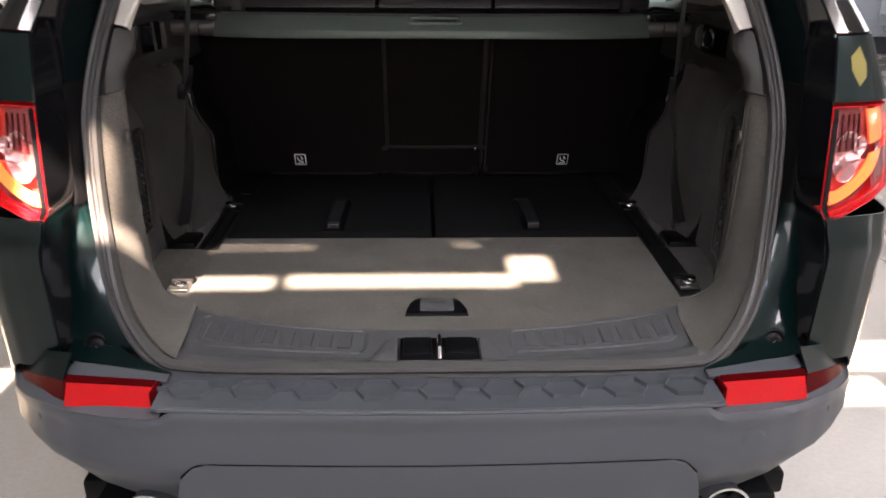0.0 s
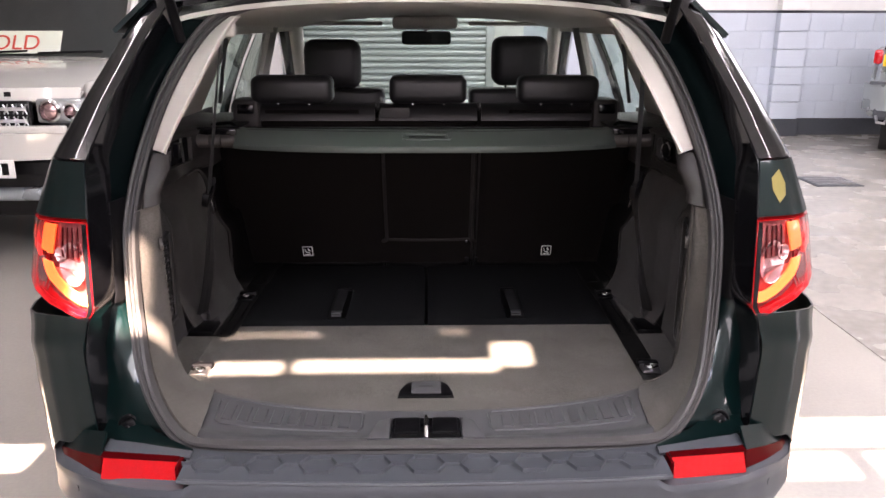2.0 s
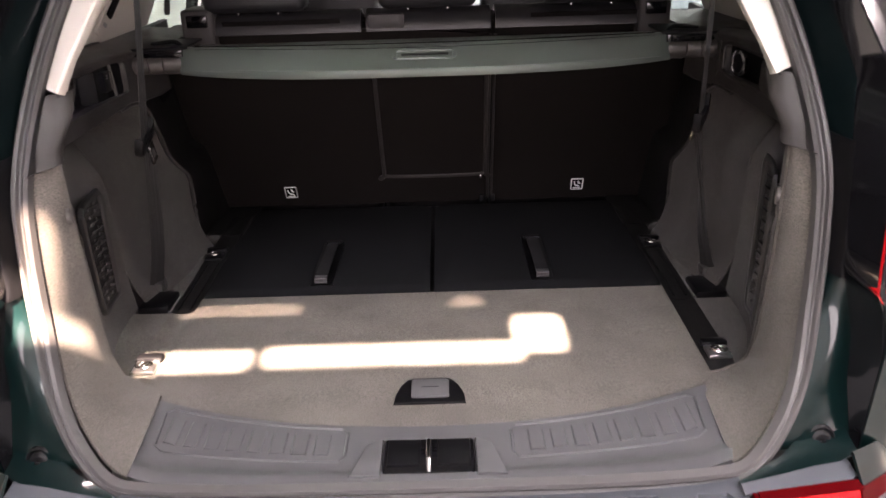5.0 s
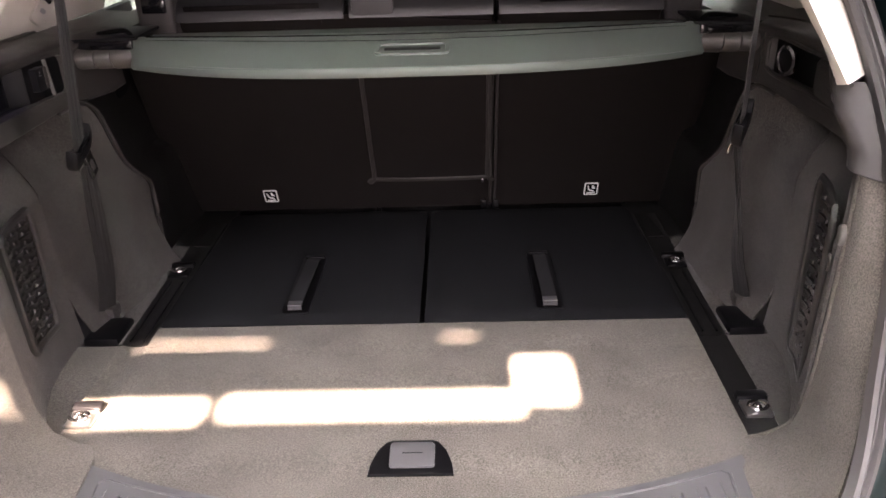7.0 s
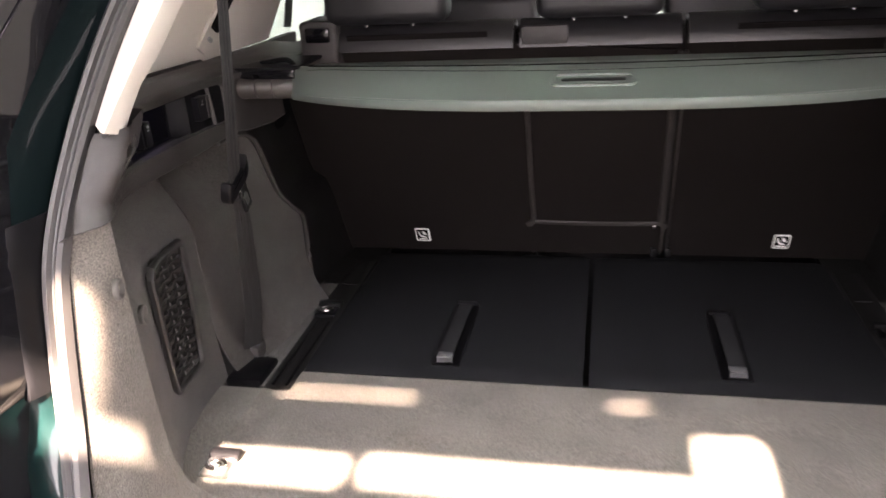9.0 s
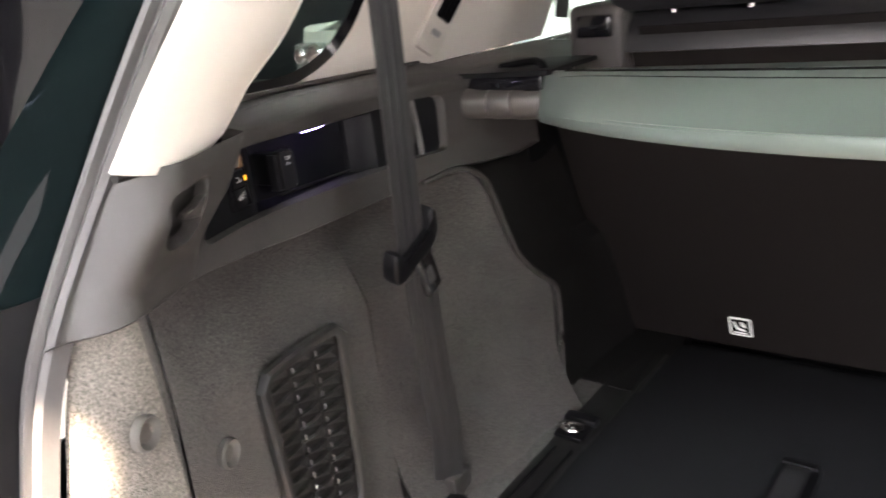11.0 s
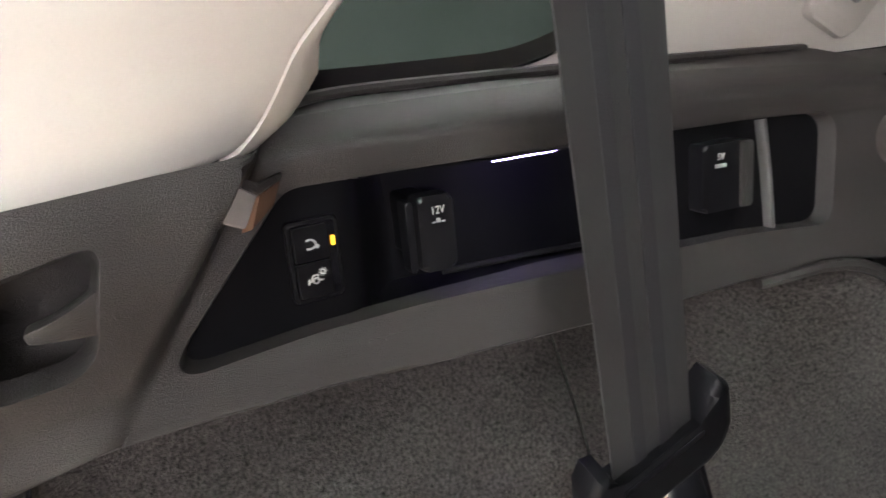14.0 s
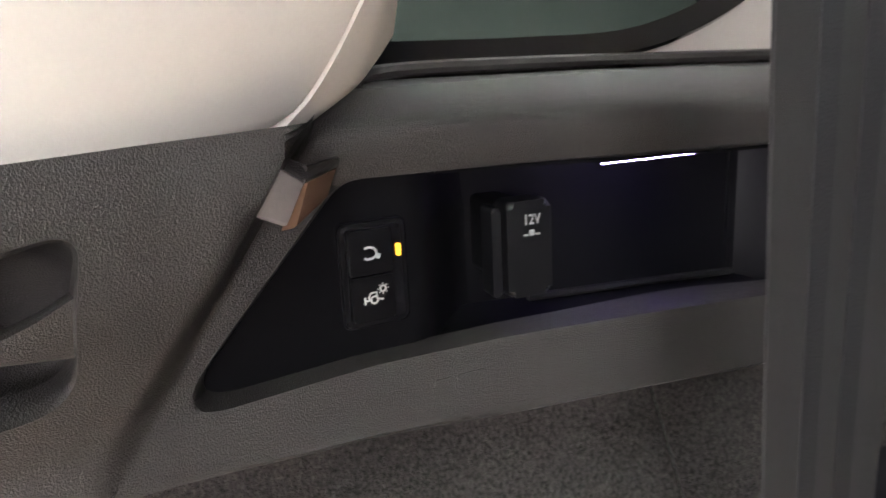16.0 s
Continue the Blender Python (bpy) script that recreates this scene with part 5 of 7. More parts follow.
    # dark moulding between the arch and the seat
    def moulding(u, v):
        z = 0.69 + 0.60 * v
        ya = lerp([(0.69, 1.02), (0.90, 1.022), (0.925, 1.012), (0.96, 0.975), (1.0, 0.937), (1.04, 0.918), (1.12, 0.888), (1.155, 0.866), (1.18, 0.84), (1.29, 0.83)], z)
        yb = 1.34 - 0.42 * (z - 0.69)
        y = ya + (yb - ya) * u
        x = lerp(WALL, ya) + 0.002 + 0.012 * math.sin(math.pi * u) + (0.025 * u if z > 0.95 else -0.01 * u * (0.95 - z) / 0.25)
        return (s * x, y, z)
    sheet("seat_side_moulding", moulding, 14, 28, MOULD, car, 0.005, "black plastic moulding beside the seat")
    # closes the gap behind the seat's edge
    sheet("seat_gap_panel", lambda u, v: (s * (0.60 + 0.13 * u), 1.385 - 0.42 * (0.62 * v - 0.03), 0.66 + 0.62 * v), 4, 8, MOULD, car, 0.006)
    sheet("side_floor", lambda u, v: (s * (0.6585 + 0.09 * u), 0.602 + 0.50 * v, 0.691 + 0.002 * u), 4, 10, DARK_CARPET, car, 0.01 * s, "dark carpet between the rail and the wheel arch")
    sheet("corner_floor", lambda u, v: (s * (0.585 + 0.155 * u), 1.10 + 0.27 * v, 0.6915 - 0.004 * v), 4, 6, MOULD, car, 0.012 * s, "black plastic floor beside the folded seat")
    # crease line and fold in the carpet
    def crease(pts):
        sweep("carpet_crease", spline([(s * (wall_x(y) + 0.009 + 0.062 * min(1.0, max(0.0, (z - 1.03) / 0.11)) ** 1.3 * min(1.0, max(0.0, (y - 0.27) / 0.05))), y, z) for y, z in pts], 16), ring_profile(0.0014, 6), GLOSS_BLACK, pan)
    crease([(0.296, 1.182), (0.282, 1.10), (0.272, 1.0), (0.268, 0.9)])
    # plugs in the carpet
    for y, z in ((0.336, 0.996), (0.234, 1.093)):
        part("carpet_plug", lathe([(0.0165, -0.004), (0.0165, 0.002), (0.0145, 0.0045), (0.0115, 0.002), (0.009, -0.001), (0.004, -0.002)], (s * (wall_x(y) + 0.006), y, z), (-s, 0.35, 0), 22), PLUG, pan, "round carpet-coloured plug")

    # louvred pocket panel
    def on(a, b, d=0.0):
        y0, y1, zb, zt = (0.408, 0.562, 0.785, 1.036) if s < 0 else (0.345, 0.508, 0.735, 1.085)
        y0, y1 = y0 + 0.012 * (1 - b), y1 - 0.010 * (1 - b)
        y = y0 + (y1 - y0) * a
        z = zb + (zt - zb) * b - 0.012 * a * (1 - b)
        return Vector((s * (wall_x(y) - 0.004 + d), y, z))
    grid = sheet("pocket_panel", lambda u, v: on(0.03 + 0.94 * u, 0.03 + 0.94 * v, 0.012), 6, 10, LOUVRE, car, 0.003, "black plastic louvred pocket panel")
    ring = [on(a, 0) for a in (0.08, 0.3, 0.6, 0.92)] + [on(1, b) for b in (0.05, 0.3, 0.6, 0.95)] + [on(a, 1) for a in (0.92, 0.6, 0.3, 0.08)] + [on(0, b) for b in (0.95, 0.6, 0.3, 0.05)]
    sweep("pocket_frame", ring, [(-0.009, -0.004), (-0.008, 0.0), (-0.004, 0.003), (0.003, 0.003), (0.006, 0.0), (0.0065, -0.008)], LOUVRE, grid, closed=True, up=(-s, 0, 0))
    for r in range(13):
        for c in range(3):
            b0 = 0.05 + r * 0.0715
            a0 = 0.06 + c * 0.30
            pts = [on(a0, b0, 0.010), on(a0 + 0.28, b0, 0.010), on(a0 + 0.28, b0 + 0.062, 0.006), on(a0 + 0.14, b0 + 0.074, -0.001), on(a0, b0 + 0.062, 0.006)]
            verts = [tuple(p) for p in pts] + [(p.x + s * 0.006, p.y, p.z) for p in pts]
            faces = [(0, 1, 2, 3, 4), (9, 8, 7, 6, 5)] + [(i, (i + 1) % 5, 5 + (i + 1) % 5, 5 + i) for i in range(5)]
            mesh_object("louvre", verts, faces, LOUVRE, grid, smooth=False)
            # small paler tick between the louvre columns
            if c:
                p = on(a0 - 0.01, b0 + 0.035, -0.001)
                part("tick", block(p.x - 0.0015, p.x + 0.0015, p.y - 0.0008, p.y + 0.0008, p.z - 0.0035, p.z + 0.0035, 0), TICK, grid, smooth=False)

    # floor rail, tray and lashing eyes
    def rail_at(y0, y1):
        def at(u, v):
            y = y0 + (y1 - y0) * v
            return (s * (0.596 + 0.062 * u), y, lerp([(0.28, 0.686), (0.65, 0.691), (1.25, 0.694)], y) - 0.005 * math.sin(math.pi * u))
        return at
    rail = sheet("floor_rail", rail_at(0.60, 1.255), 6, 20, MOULD, car, 0.02 * s, "black plastic floor rail with lashing eyes")
    # left strip and tray take the paler floor carpet, painting in the sun's glare
    sheet("rail_carpet", rail_at(0.27, 0.598), 6, 12, CARPET if s < 0 else MOULD, car, 0.02 * s, "strip beside the floor panel, paler for painted-in sun glare" if s < 0 else "black plastic strip beside the floor panel")
    sheet("tray_carpet", lambda u, v: (s * (0.6585 + (wall_x(0.262 + 0.333 * v) - 0.648) * u), 0.262 + 0.333 * v, 0.687 + 0.003 * v), 6, 10, CARPET if s < 0 else DARK_CARPET, car, 0.02 * s)
    part("belt_foot", block(min(s * 0.665, s * 0.745), max(s * 0.665, s * 0.745), 0.60, 0.70, 0.675, 0.705, 0.008), SMOOTH, car, "black plastic belt anchor cover")
    for k in range(2):
        sweep("rail_rib", [(s * (0.612 + 0.03 * k), 0.61, 0.693), (s * (0.612 + 0.03 * k), 0.72, 0.694), (s * (0.612 + 0.03 * k), 0.88, 0.695)], ring_profile(0.003, 6), SMOOTH, rail)
    for y, x in ((0.342, 0.634), (0.935, 0.636)):
        z = 0.690 if y < 0.5 else 0.694
        eye = part("lashing_eye", block(s * x - 0.026, s * x + 0.026, y - 0.024, y + 0.024, z - 0.006, z + 0.004, 0.004), STEEL if y < 0.5 else SMOOTH, car, "steel lashing eye in the floor rail")
        loop = [(s * x + 0.017 * math.cos(a), y - 0.004 + 0.015 * math.sin(a), z + 0.008 + (0.004 if math.sin(a) < 0 else 0)) for a in [2 * math.pi * i / 20 for i in range(20)]]
        sweep("eye_ring", loop, ring_profile(0.0035, 8), CHROME, eye, "chrome ring", closed=True)
        part("eye_bolt", lathe([(0.009, 0.0), (0.009, 0.006), (0.005, 0.010)], (s * x, y - 0.002, z + 0.002), (0, 0, 1), 14), CHROME, eye)
        part("eye_bezel", block(s * x - 0.03, s * x + 0.03, y + 0.022, y + 0.045, z - 0.004, z + 0.012, 0.005), SMOOTH, eye)


def shelf_top(s):
    """The rounded top of the side trim up to the window."""
    def top(u, v):
        y = 0.405 + 0.46 * u
        z0 = lerp(CREST, y)
        x0 = wall_x(y) + 0.020
        x1 = 0.838
        z1 = 1.3255 - 0.004 * u
        a = v * math.pi / 2
        return (s * (x0 + (x1 - x0) * v), y, z0 + (z1 - z0) * math.sin(a))
    sheet("trim_shelf", top, 20, 8, PLASTIC, car, 0.004)
    def bridge(u, v):
        y = 0.84 + 0.42 * u
        x0, z0 = wall_x(y) - 0.004, 1.292
        x1, z1 = 0.845, 1.312 - 0.006 * u
        return (s * (x0 + (x1 - x0) * v), y, z0 + (z1 - z0) * math.sin(v * math.pi / 2))
    sheet("trim_shelf", bridge, 12, 6, PLASTIC, car, 0.004)
    sweep("window_base_seal", [(s * 0.838, 0.43 + 0.05 * i, 1.328 - 0.001 * i) for i in range(9)], ring_profile(0.005, 8), RUBBER, car)
    border = [(0.43, 1.345), (0.45, 1.338), (0.50, 1.336), (0.56, 1.3355), (0.605, 1.3365), (0.637, 1.343), (0.664, 1.355), (0.684, 1.371), (0.700, 1.394), (0.711, 1.422), (0.728, 1.472), (0.752, 1.54), (0.776, 1.61)]
    sweep("window_edge", spline([(s * (0.836 - (z - 1.312) * 0.5), y, z) for y, z in border], 60),
          [(-0.0065, -0.003), (-0.0065, 0.003), (0.0065, 0.003), (0.0065, -0.003)], GLOSS_BLACK, car, "black border of the quarter window", up=(-s, 0, 0.5))
    # raised lip of the trim along the glass
    sweep("shelf_lip", spline([(s * 0.772, 0.448, 1.3235), (s * 0.79, 0.456, 1.3285), (s * 0.812, 0.50, 1.3300), (s * 0.816, 0.60, 1.3285), (s * 0.816, 0.72, 1.3255), (s * 0.816, 0.86, 1.3205)], 40), ring_profile(0.0036, 8, 1.4, 1.0), PLASTIC, car)


def pillar_trims(s):
    rear = [(0.0, 0.643, 0.252, 1.320), (0.3, 0.606, 0.292, 1.40), (0.62, 0.560, 0.350, 1.50), (0.9, 0.512, 0.408, 1.60), (1.0, 0.485, 0.44, 1.64)]
    front = [(0.0, 0.706, 0.396, 1.3125), (0.02, 0.711, 0.411, 1.3165), (0.05, 0.711, 0.422, 1.326), (0.10, 0.704, 0.4325, 1.342), (0.16, 0.694, 0.442, 1.360), (0.22, 0.684, 0.456, 1.377), (0.34, 0.668, 0.486, 1.412), (0.62, 0.62, 0.538, 1.51), (0.9, 0.56, 0.597, 1.61), (1.0, 0.53, 0.62, 1.645)]

    def smooth(rows):
        """The rows of an edge, rounded off between them."""
        pts = spline([Vector(r[1:]) for r in rows], 41)
        at = [float(np.interp(i / 40 * (len(rows) - 1), range(len(rows)), [r[0] for r in rows])) for i in range(41)]
        return [(k, p.x, p.y, p.z) for k, p in zip(at, pts)]
    rear, front = smooth(rear), smooth(front)

    def dpil(u, v):
        a, b = Vector(lerp(rear, v)), Vector(lerp(front, v))
        p = a.lerp(b, u)
        bulge = 0.014 * math.sin(math.pi * u) ** 0.8
        drop = 0.012 * math.sin(math.pi * u) * (1 - min(1, v * 6))
        return (s * (p.x - bulge), p.y, p.z - drop)
    sheet("pillar_trim", dpil, 20, 60, CREAM, car, 0.006, "cream padded rear pillar trim")
    def flange(u, v):
        a = Vector(lerp(front, v))
        w = lerp([(0.0, 0.35), (0.05, 1.25), (0.10, 1.3), (0.16, 0.75), (0.25, 0.35), (1.0, 0.35)], v)
        return (s * (a.x + 0.002 + 0.036 * w * u), a.y + 0.024 * w * u, a.z - 0.003 + 0.006 * u - 0.004 * math.sin(math.pi * u))
    sheet("pillar_flange", flange, 6, 40, CREAM, car, 0.003, "narrow cream flange behind the pillar pad")
    sweep("pad_gasket", spline([(s * (0.643 + 0.068 * k / 8), 0.252 + 0.150 * k / 8, 1.3165 - 0.006 * math.sin(math.pi * k / 9)) for k in range(9)], 24), ring_profile(0.0035, 8), MOULD, car)

    def rear_return(u, v):
        a = Vector(lerp(rear, v))
        xs, ys = side_of(min(1.66, a.z))
        b = Vector((xs - 0.012, ys + 0.016, a.z))
        p = a.lerp(b, u)
        return (s * p.x, p.y, p.z)
    sheet("pillar_trim_edge", rear_return, 5, 16, CREAM, car, 0.004, "cream edge of the pillar trim")

    def cpil(u, v):
        z = 1.312 + 0.318 * v
        y0 = lerp([(1.312, 0.600), (1.3335, 0.612), (1.340, 0.640), (1.352, 0.670), (1.368, 0.690), (1.392, 0.706), (1.42, 0.717), (1.52, 0.752), (1.64, 0.80)], z)
        y = y0 + (1.26 - y0) * u
        x = 0.842 - (z - 1.312) * 0.5 - 0.01 * u
        return (s * x, y, z)
    sheet("pillar_trim", cpil, 12, 60, CREAM, car, 0.006, "cream centre pillar trim with an air vent")

    def vent(a, b, d):
        o = Vector((0, 0.918, 1.402))
        e1 = Vector((0, 0.42, 0.91)).normalized()
        e2 = Vector((0, 0.91, -0.42)).normalized()
        p = o + e2 * a + e1 * b
        return Vector((s * (0.842 - (p.z - 1.312) * 0.5 - 0.012 + d), p.y, p.z))
    vt = part("air_vent", plate(rounded(-0.034, 0.034, -0.075, 0.075, 0.012), lambda a, b, d: vent(a, b, d), 0.008, 0.003), CREAM, car, "cream air vent with dark slats")
    part("vent_hole", plate(rounded(-0.021, 0.021, -0.028, 0.062, 0.003), lambda a, b, d: vent(a, b, -0.0012 + d), 0.004), GLOSS_BLACK, vt)
    for k in range(4):
        part("vent_slat", plate([(-0.017 + 0.011 * k, -0.026), (-0.013 + 0.011 * k, -0.026), (-0.013 + 0.011 * k, 0.060), (-0.017 + 0.011 * k, 0.060)], lambda a, b, d: vent(a, b, -0.004 + d), 0.006), SMOOTH, vt)
    part("vent_wheel", plate(rounded(-0.012, 0.012, -0.052, -0.044, 0.002), lambda a, b, d: vent(a, b, -0.003 + d), 0.004), GREY_MARK, vt)


def seat_belt(s):
    top, mid = Vector((s * 0.533, 0.472, 1.62)), Vector((s * 0.6335, 0.578, 1.145))
    if s > 0:
        top, mid = Vector((0.60, 0.52, 1.60)), Vector((0.622, 0.580, 1.16))
    foot = Vector((s * 0.728, 0.705, 0.705))
    w = 0.0236
    web_prof = []
    for k in range(13):
        a = -w + 2 * w * k / 12
        web_prof.append((a, 0.0007 + 0.0005 * (1 if k in (3, 4, 8, 9) else 0)))
    web_prof += [(w, -0.0007), (-w, -0.0007)]
    face = Vector((-s * 0.99, 0.0, -0.12)) if s < 0 else Vector((-0.86, 0.50, 0.0))
    turned = (lambda t: Vector((0.98, 0.19, -0.12)).lerp(face, t)) if s < 0 else face
    belt = sweep("seat_belt", spline([top, top.lerp(mid, 0.3), top.lerp(mid, 0.65), mid], 24), web_prof, WEBBING, car, "grey woven third-row seat belt", up=turned)
    for off in (-0.0075, 0.0075):
        sweep("belt_stripe", spline([top, top.lerp(mid, 0.3), top.lerp(mid, 0.65), mid], 24), [(off - 0.0034, 0.0010), (off - 0.0034, 0.0016), (off + 0.0034, 0.0016), (off + 0.0034, 0.0010)], WEBBING_DARK, belt, up=turned)
    lower_face = lambda t: face.lerp(Vector((-s * 0.75, -0.62, 0.05)), t)
    # the lower run comes back through the tongue as two turned plies
    knee = Vector((s * 0.657, 0.616, 0.97))
    for dx, dy, wide in ((0.0, 0.0, 0.92), (-0.004, 0.010, 0.70)):
        shift = Vector((s * dx, dy, 0))
        sweep("belt_webbing", spline([mid + Vector((0, 0.004, -0.03)) + shift, knee + shift, knee.lerp(foot, 0.5) + Vector((s * -0.006, 0, 0)) + shift * 0.8, foot + shift * 0.3], 30), [(a * wide, b) for a, b in web_prof], WEBBING, belt, up=lower_face)
    # stop and tongue
    d = (mid - top).normalized()
    n = (face - d * face.dot(d)).normalized()
    side = d.cross(n)
    def at(a, b, c):
        return mid + side * a + d * b + n * c
    tilt = 0.28
    flip = -1 if s < 0 else 1
    body = [(-0.041, -0.020), (-0.036, -0.027), (-0.029, -0.024), (-0.025, -0.009), (0.025, -0.009), (0.029, -0.026), (0.036, -0.030), (0.042, -0.022), (0.043, 0.002), (0.037, 0.014), (0.028, 0.018), (-0.028, 0.018), (-0.037, 0.014), (-0.043, 0.002)]
    slope = lambda a, b: b + (a * tilt if s < 0 else -a * tilt)
    stop = part("belt_tongue", plate([(flip * a, b) for a, b in body], lambda a, b, c: at(a, slope(a, b), 0.010 - c), 0.019, 0.005, 3), SMOOTH, belt, "black plastic belt tongue with a steel blade")
    part("tongue_slot", plate([(flip * a, b) for a, b in ((-0.024, -0.010), (0.024, -0.010), (0.024, -0.006), (-0.024, -0.006))], lambda a, b, c: at(a, slope(a, b), 0.0105 - c), 0.004), GLOSS_BLACK, stop)
    lean = lambda b: 0.30 * max(0.0, b - 0.012)
    def ring_of(a0, a1, b0, b1):
        return [(flip * a, b) for a, b in rounded(a0, a1, b0, b1, 0.004, 3)]
    part("tongue_rim", plate(ring_of(-0.003, 0.025, 0.008, 0.062), lambda a, b, c: at(a, slope(a, b), 0.006 + lean(b) - c), 0.004, 0.001), GLOSS_BLACK, stop, "black coated edge of the blade")
    part("tongue_blade", plate(ring_of(0.000, 0.022, 0.014, 0.059), lambda a, b, c: at(a, slope(a, b), 0.0072 + lean(b) - c), 0.003, 0.0006), CHROME, stop, "steel tongue blade")
    part("tongue_hole", plate(ring_of(0.005, 0.017, 0.030, 0.050), lambda a, b, c: at(a, slope(a, b), 0.0077 + lean(b) - c), 0.001), WEBBING, stop)
    # upper guide on the pillar
    part("belt_guide", block(top.x - 0.035, top.x + 0.035, top.y - 0.012, top.y + 0.02, top.z - 0.03, top.z + 0.02, 0.010, 3), CREAM, belt, "cream belt guide")
    part("belt_anchor", block(foot.x - 0.022, foot.x + 0.022, foot.y - 0.015, foot.y + 0.03, 0.69, 0.728, 0.006), PLASTIC, belt, "black belt anchor")


def right_fittings(trim):
    """The driver-side trim's tray has a knob and a flap instead of sockets."""
    s = 1
    def on(y, z, d=0.0):
        return Vector((s * (wall_x(y) + d), y, z))
    sheet("tray_back", lambda u, v: on(0.385 + 0.43 * u, 1.205 + 0.082 * v, 0.03), 10, 4, SMOOTH, trim, 0.003)
    c = on(0.735, 1.245, -0.002)
    part("knob", lathe([(0.030, 0.0), (0.030, 0.008), (0.024, 0.010), (0.022, 0.004)], c, (-1, -0.25, 0), 28), CHROME, trim, "round knob with a chrome rim")
    part("knob_face", lathe([(0.021, -0.002), (0.021, 0.006), (0.010, 0.007)], c, (-1, -0.25, 0), 24), SMOOTH, trim)
    part("flap", plate(rounded(0.45, 0.60, 1.212, 1.278, 0.01), lambda a, b, d: on(a, b, -0.006 + d), 0.02, 0.004), PLASTIC, trim, "black plastic access flap")
    loop = [on(0.384, 1.220), on(0.5, 1.208), on(0.65, 1.202), on(0.80, 1.208), on(0.815, 1.24), on(0.80, 1.281), on(0.65, 1.281), on(0.5, 1.285), on(0.435, 1.286)]
    sweep("recess_lip", spline(loop, 36, True), ring_profile(0.0045, 8), PLASTIC, trim, closed=True, up=(-s, 0, 0))


def boot():
    for s in (-1, 1):
        trim = upper_trim(s, s < 0)
        if s < 0:
            pocket(s, trim)
        else:
            right_fittings(trim)
        grab_recess(s, trim)
        side_lining(s)
        shelf_top(s)
        pillar_trims(s)
        seat_belt(s)

    # carpeted floor
    def floor(u, v):
        y1 = 0.655
        y0 = 0.095 + 0.10 * (abs(u * 2 - 1)) ** 2.2
        y = y0 + (y1 - y0) * v
        return ((u * 2 - 1) * 0.594, y, lerp(FLOOR, y))
    sheet("boot_floor", floor, 40, 24, CARPET, car, 0.012, "grey carpeted boot floor panel")
    # D-shaped lift handle
    dshape = [(-0.074, 0.176), (0.072, 0.176), (0.070, 0.20), (0.060, 0.235), (0.046, 0.256), (0.036, 0.262), (-0.038, 0.262), (-0.048, 0.256), (-0.062, 0.235), (-0.072, 0.20)]
    lift = part("lift_handle", plate(dshape, lambda a, b, d: (a, b, lerp(FLOOR, b) + 0.006 - d), 0.012, 0.003), SMOOTH, car, "black floor lift handle with a grey pad")
    part("handle_pad", plate(rounded(-0.039, 0.039, 0.190, 0.250, 0.006), lambda a, b, d: (a, b, lerp(FLOOR, b) + 0.0105 - d), 0.006, 0.002), SILL, lift, "grey pad")
    part("pad_line", plate(rounded(-0.018, 0.018, 0.2215, 0.2235, 0.0008, 2), lambda a, b, d: (a, b, lerp(FLOOR, b) + 0.0108 - d), 0.0006), SMOOTH, lift)

    # sill plate
    def sill(u, v):
        x = (u * 2 - 1) * 0.565
        yo = lerp([(0, -0.070), (0.3, -0.066), (0.48, -0.056), (0.57, -0.02)], abs(x))
        yi = 0.100 + 0.115 * (abs(x) / 0.565) ** 2.2
        y = yo + (yi - yo) * v
        z = lerp([(0, 0.702), (0.12, 0.703), (0.24, 0.692), (0.30, 0.690), (1.0, lerp(FLOOR, 0.15) + 0.004)], v)
        return (x, y, z)
    sp = sheet("sill_plate", sill, 60, 18, SILL, car, 0.01, "grey plastic sill plate with ribbed tread pads")
    def on_sill(x, f, d=0.0):
        p = sill((x / 0.565 + 1) / 2, f)
        return (p[0], p[1], p[2] + d)
    for s in (-1, 1):
        loop = [on_sill(s * x, 0.93, 0.001) for x in (0.165, 0.24, 0.32, 0.40, 0.47, 0.515)] + [on_sill(s * 0.53, 0.86, 0.001), on_sill(s * 0.52, 0.45, 0.001)] + [on_sill(s * x, 0.40, 0.001) for x in (0.50, 0.42, 0.34, 0.26, 0.165)] + [on_sill(s * 0.155, 0.5, 0.001), on_sill(s * 0.155, 0.85, 0.001)]
        sweep("tread_border", loop, ring_profile(0.003, 6), SILL, sp, closed=True)
        for k in range(8):
            x = 0.185 + k * 0.042
            x2 = x + 0.030
            path = [on_sill(s * x, 0.50, 0.0), on_sill(s * x, 0.82, 0.0), on_sill(s * x2, 0.82, 0.0), on_sill(s * x2, 0.50, 0.0)]
            a, b, c, d = [Vector(q) for q in path]
            up = Vector((0, 0, 0.003))
            verts = [a, b, c, d] + [q + up + (Vector((s * 0.003, 0, 0)) if i in (0, 1) else Vector((-s * 0.003, 0, 0))) for i, q in enumerate((a, b, c, d))]
            mesh_object("tread_rib", verts, [(0, 1, 2, 3), (4, 5, 6, 7), (0, 1, 5, 4), (1, 2, 6, 5), (2, 3, 7, 6), (3, 0, 4, 7)], SILL, sp, smooth=False)
        # smooth wedge at each end and beside the latch
        part("sill_wedge", plate([(0.085, -0.058), (0.138, -0.058), (0.115, 0.030), (0.085, 0.05)], lambda a, b, d, s=s: (s * a, b, 0.709 - 0.1 * max(0, b) - d), 0.014, 0.004), SILL, sp)
    lt = part("latch_pocket", block(-0.082, 0.082, -0.052, 0.048, 0.690, 0.7035, 0.006), GLOSS_BLACK, sp, "dark latch pocket")
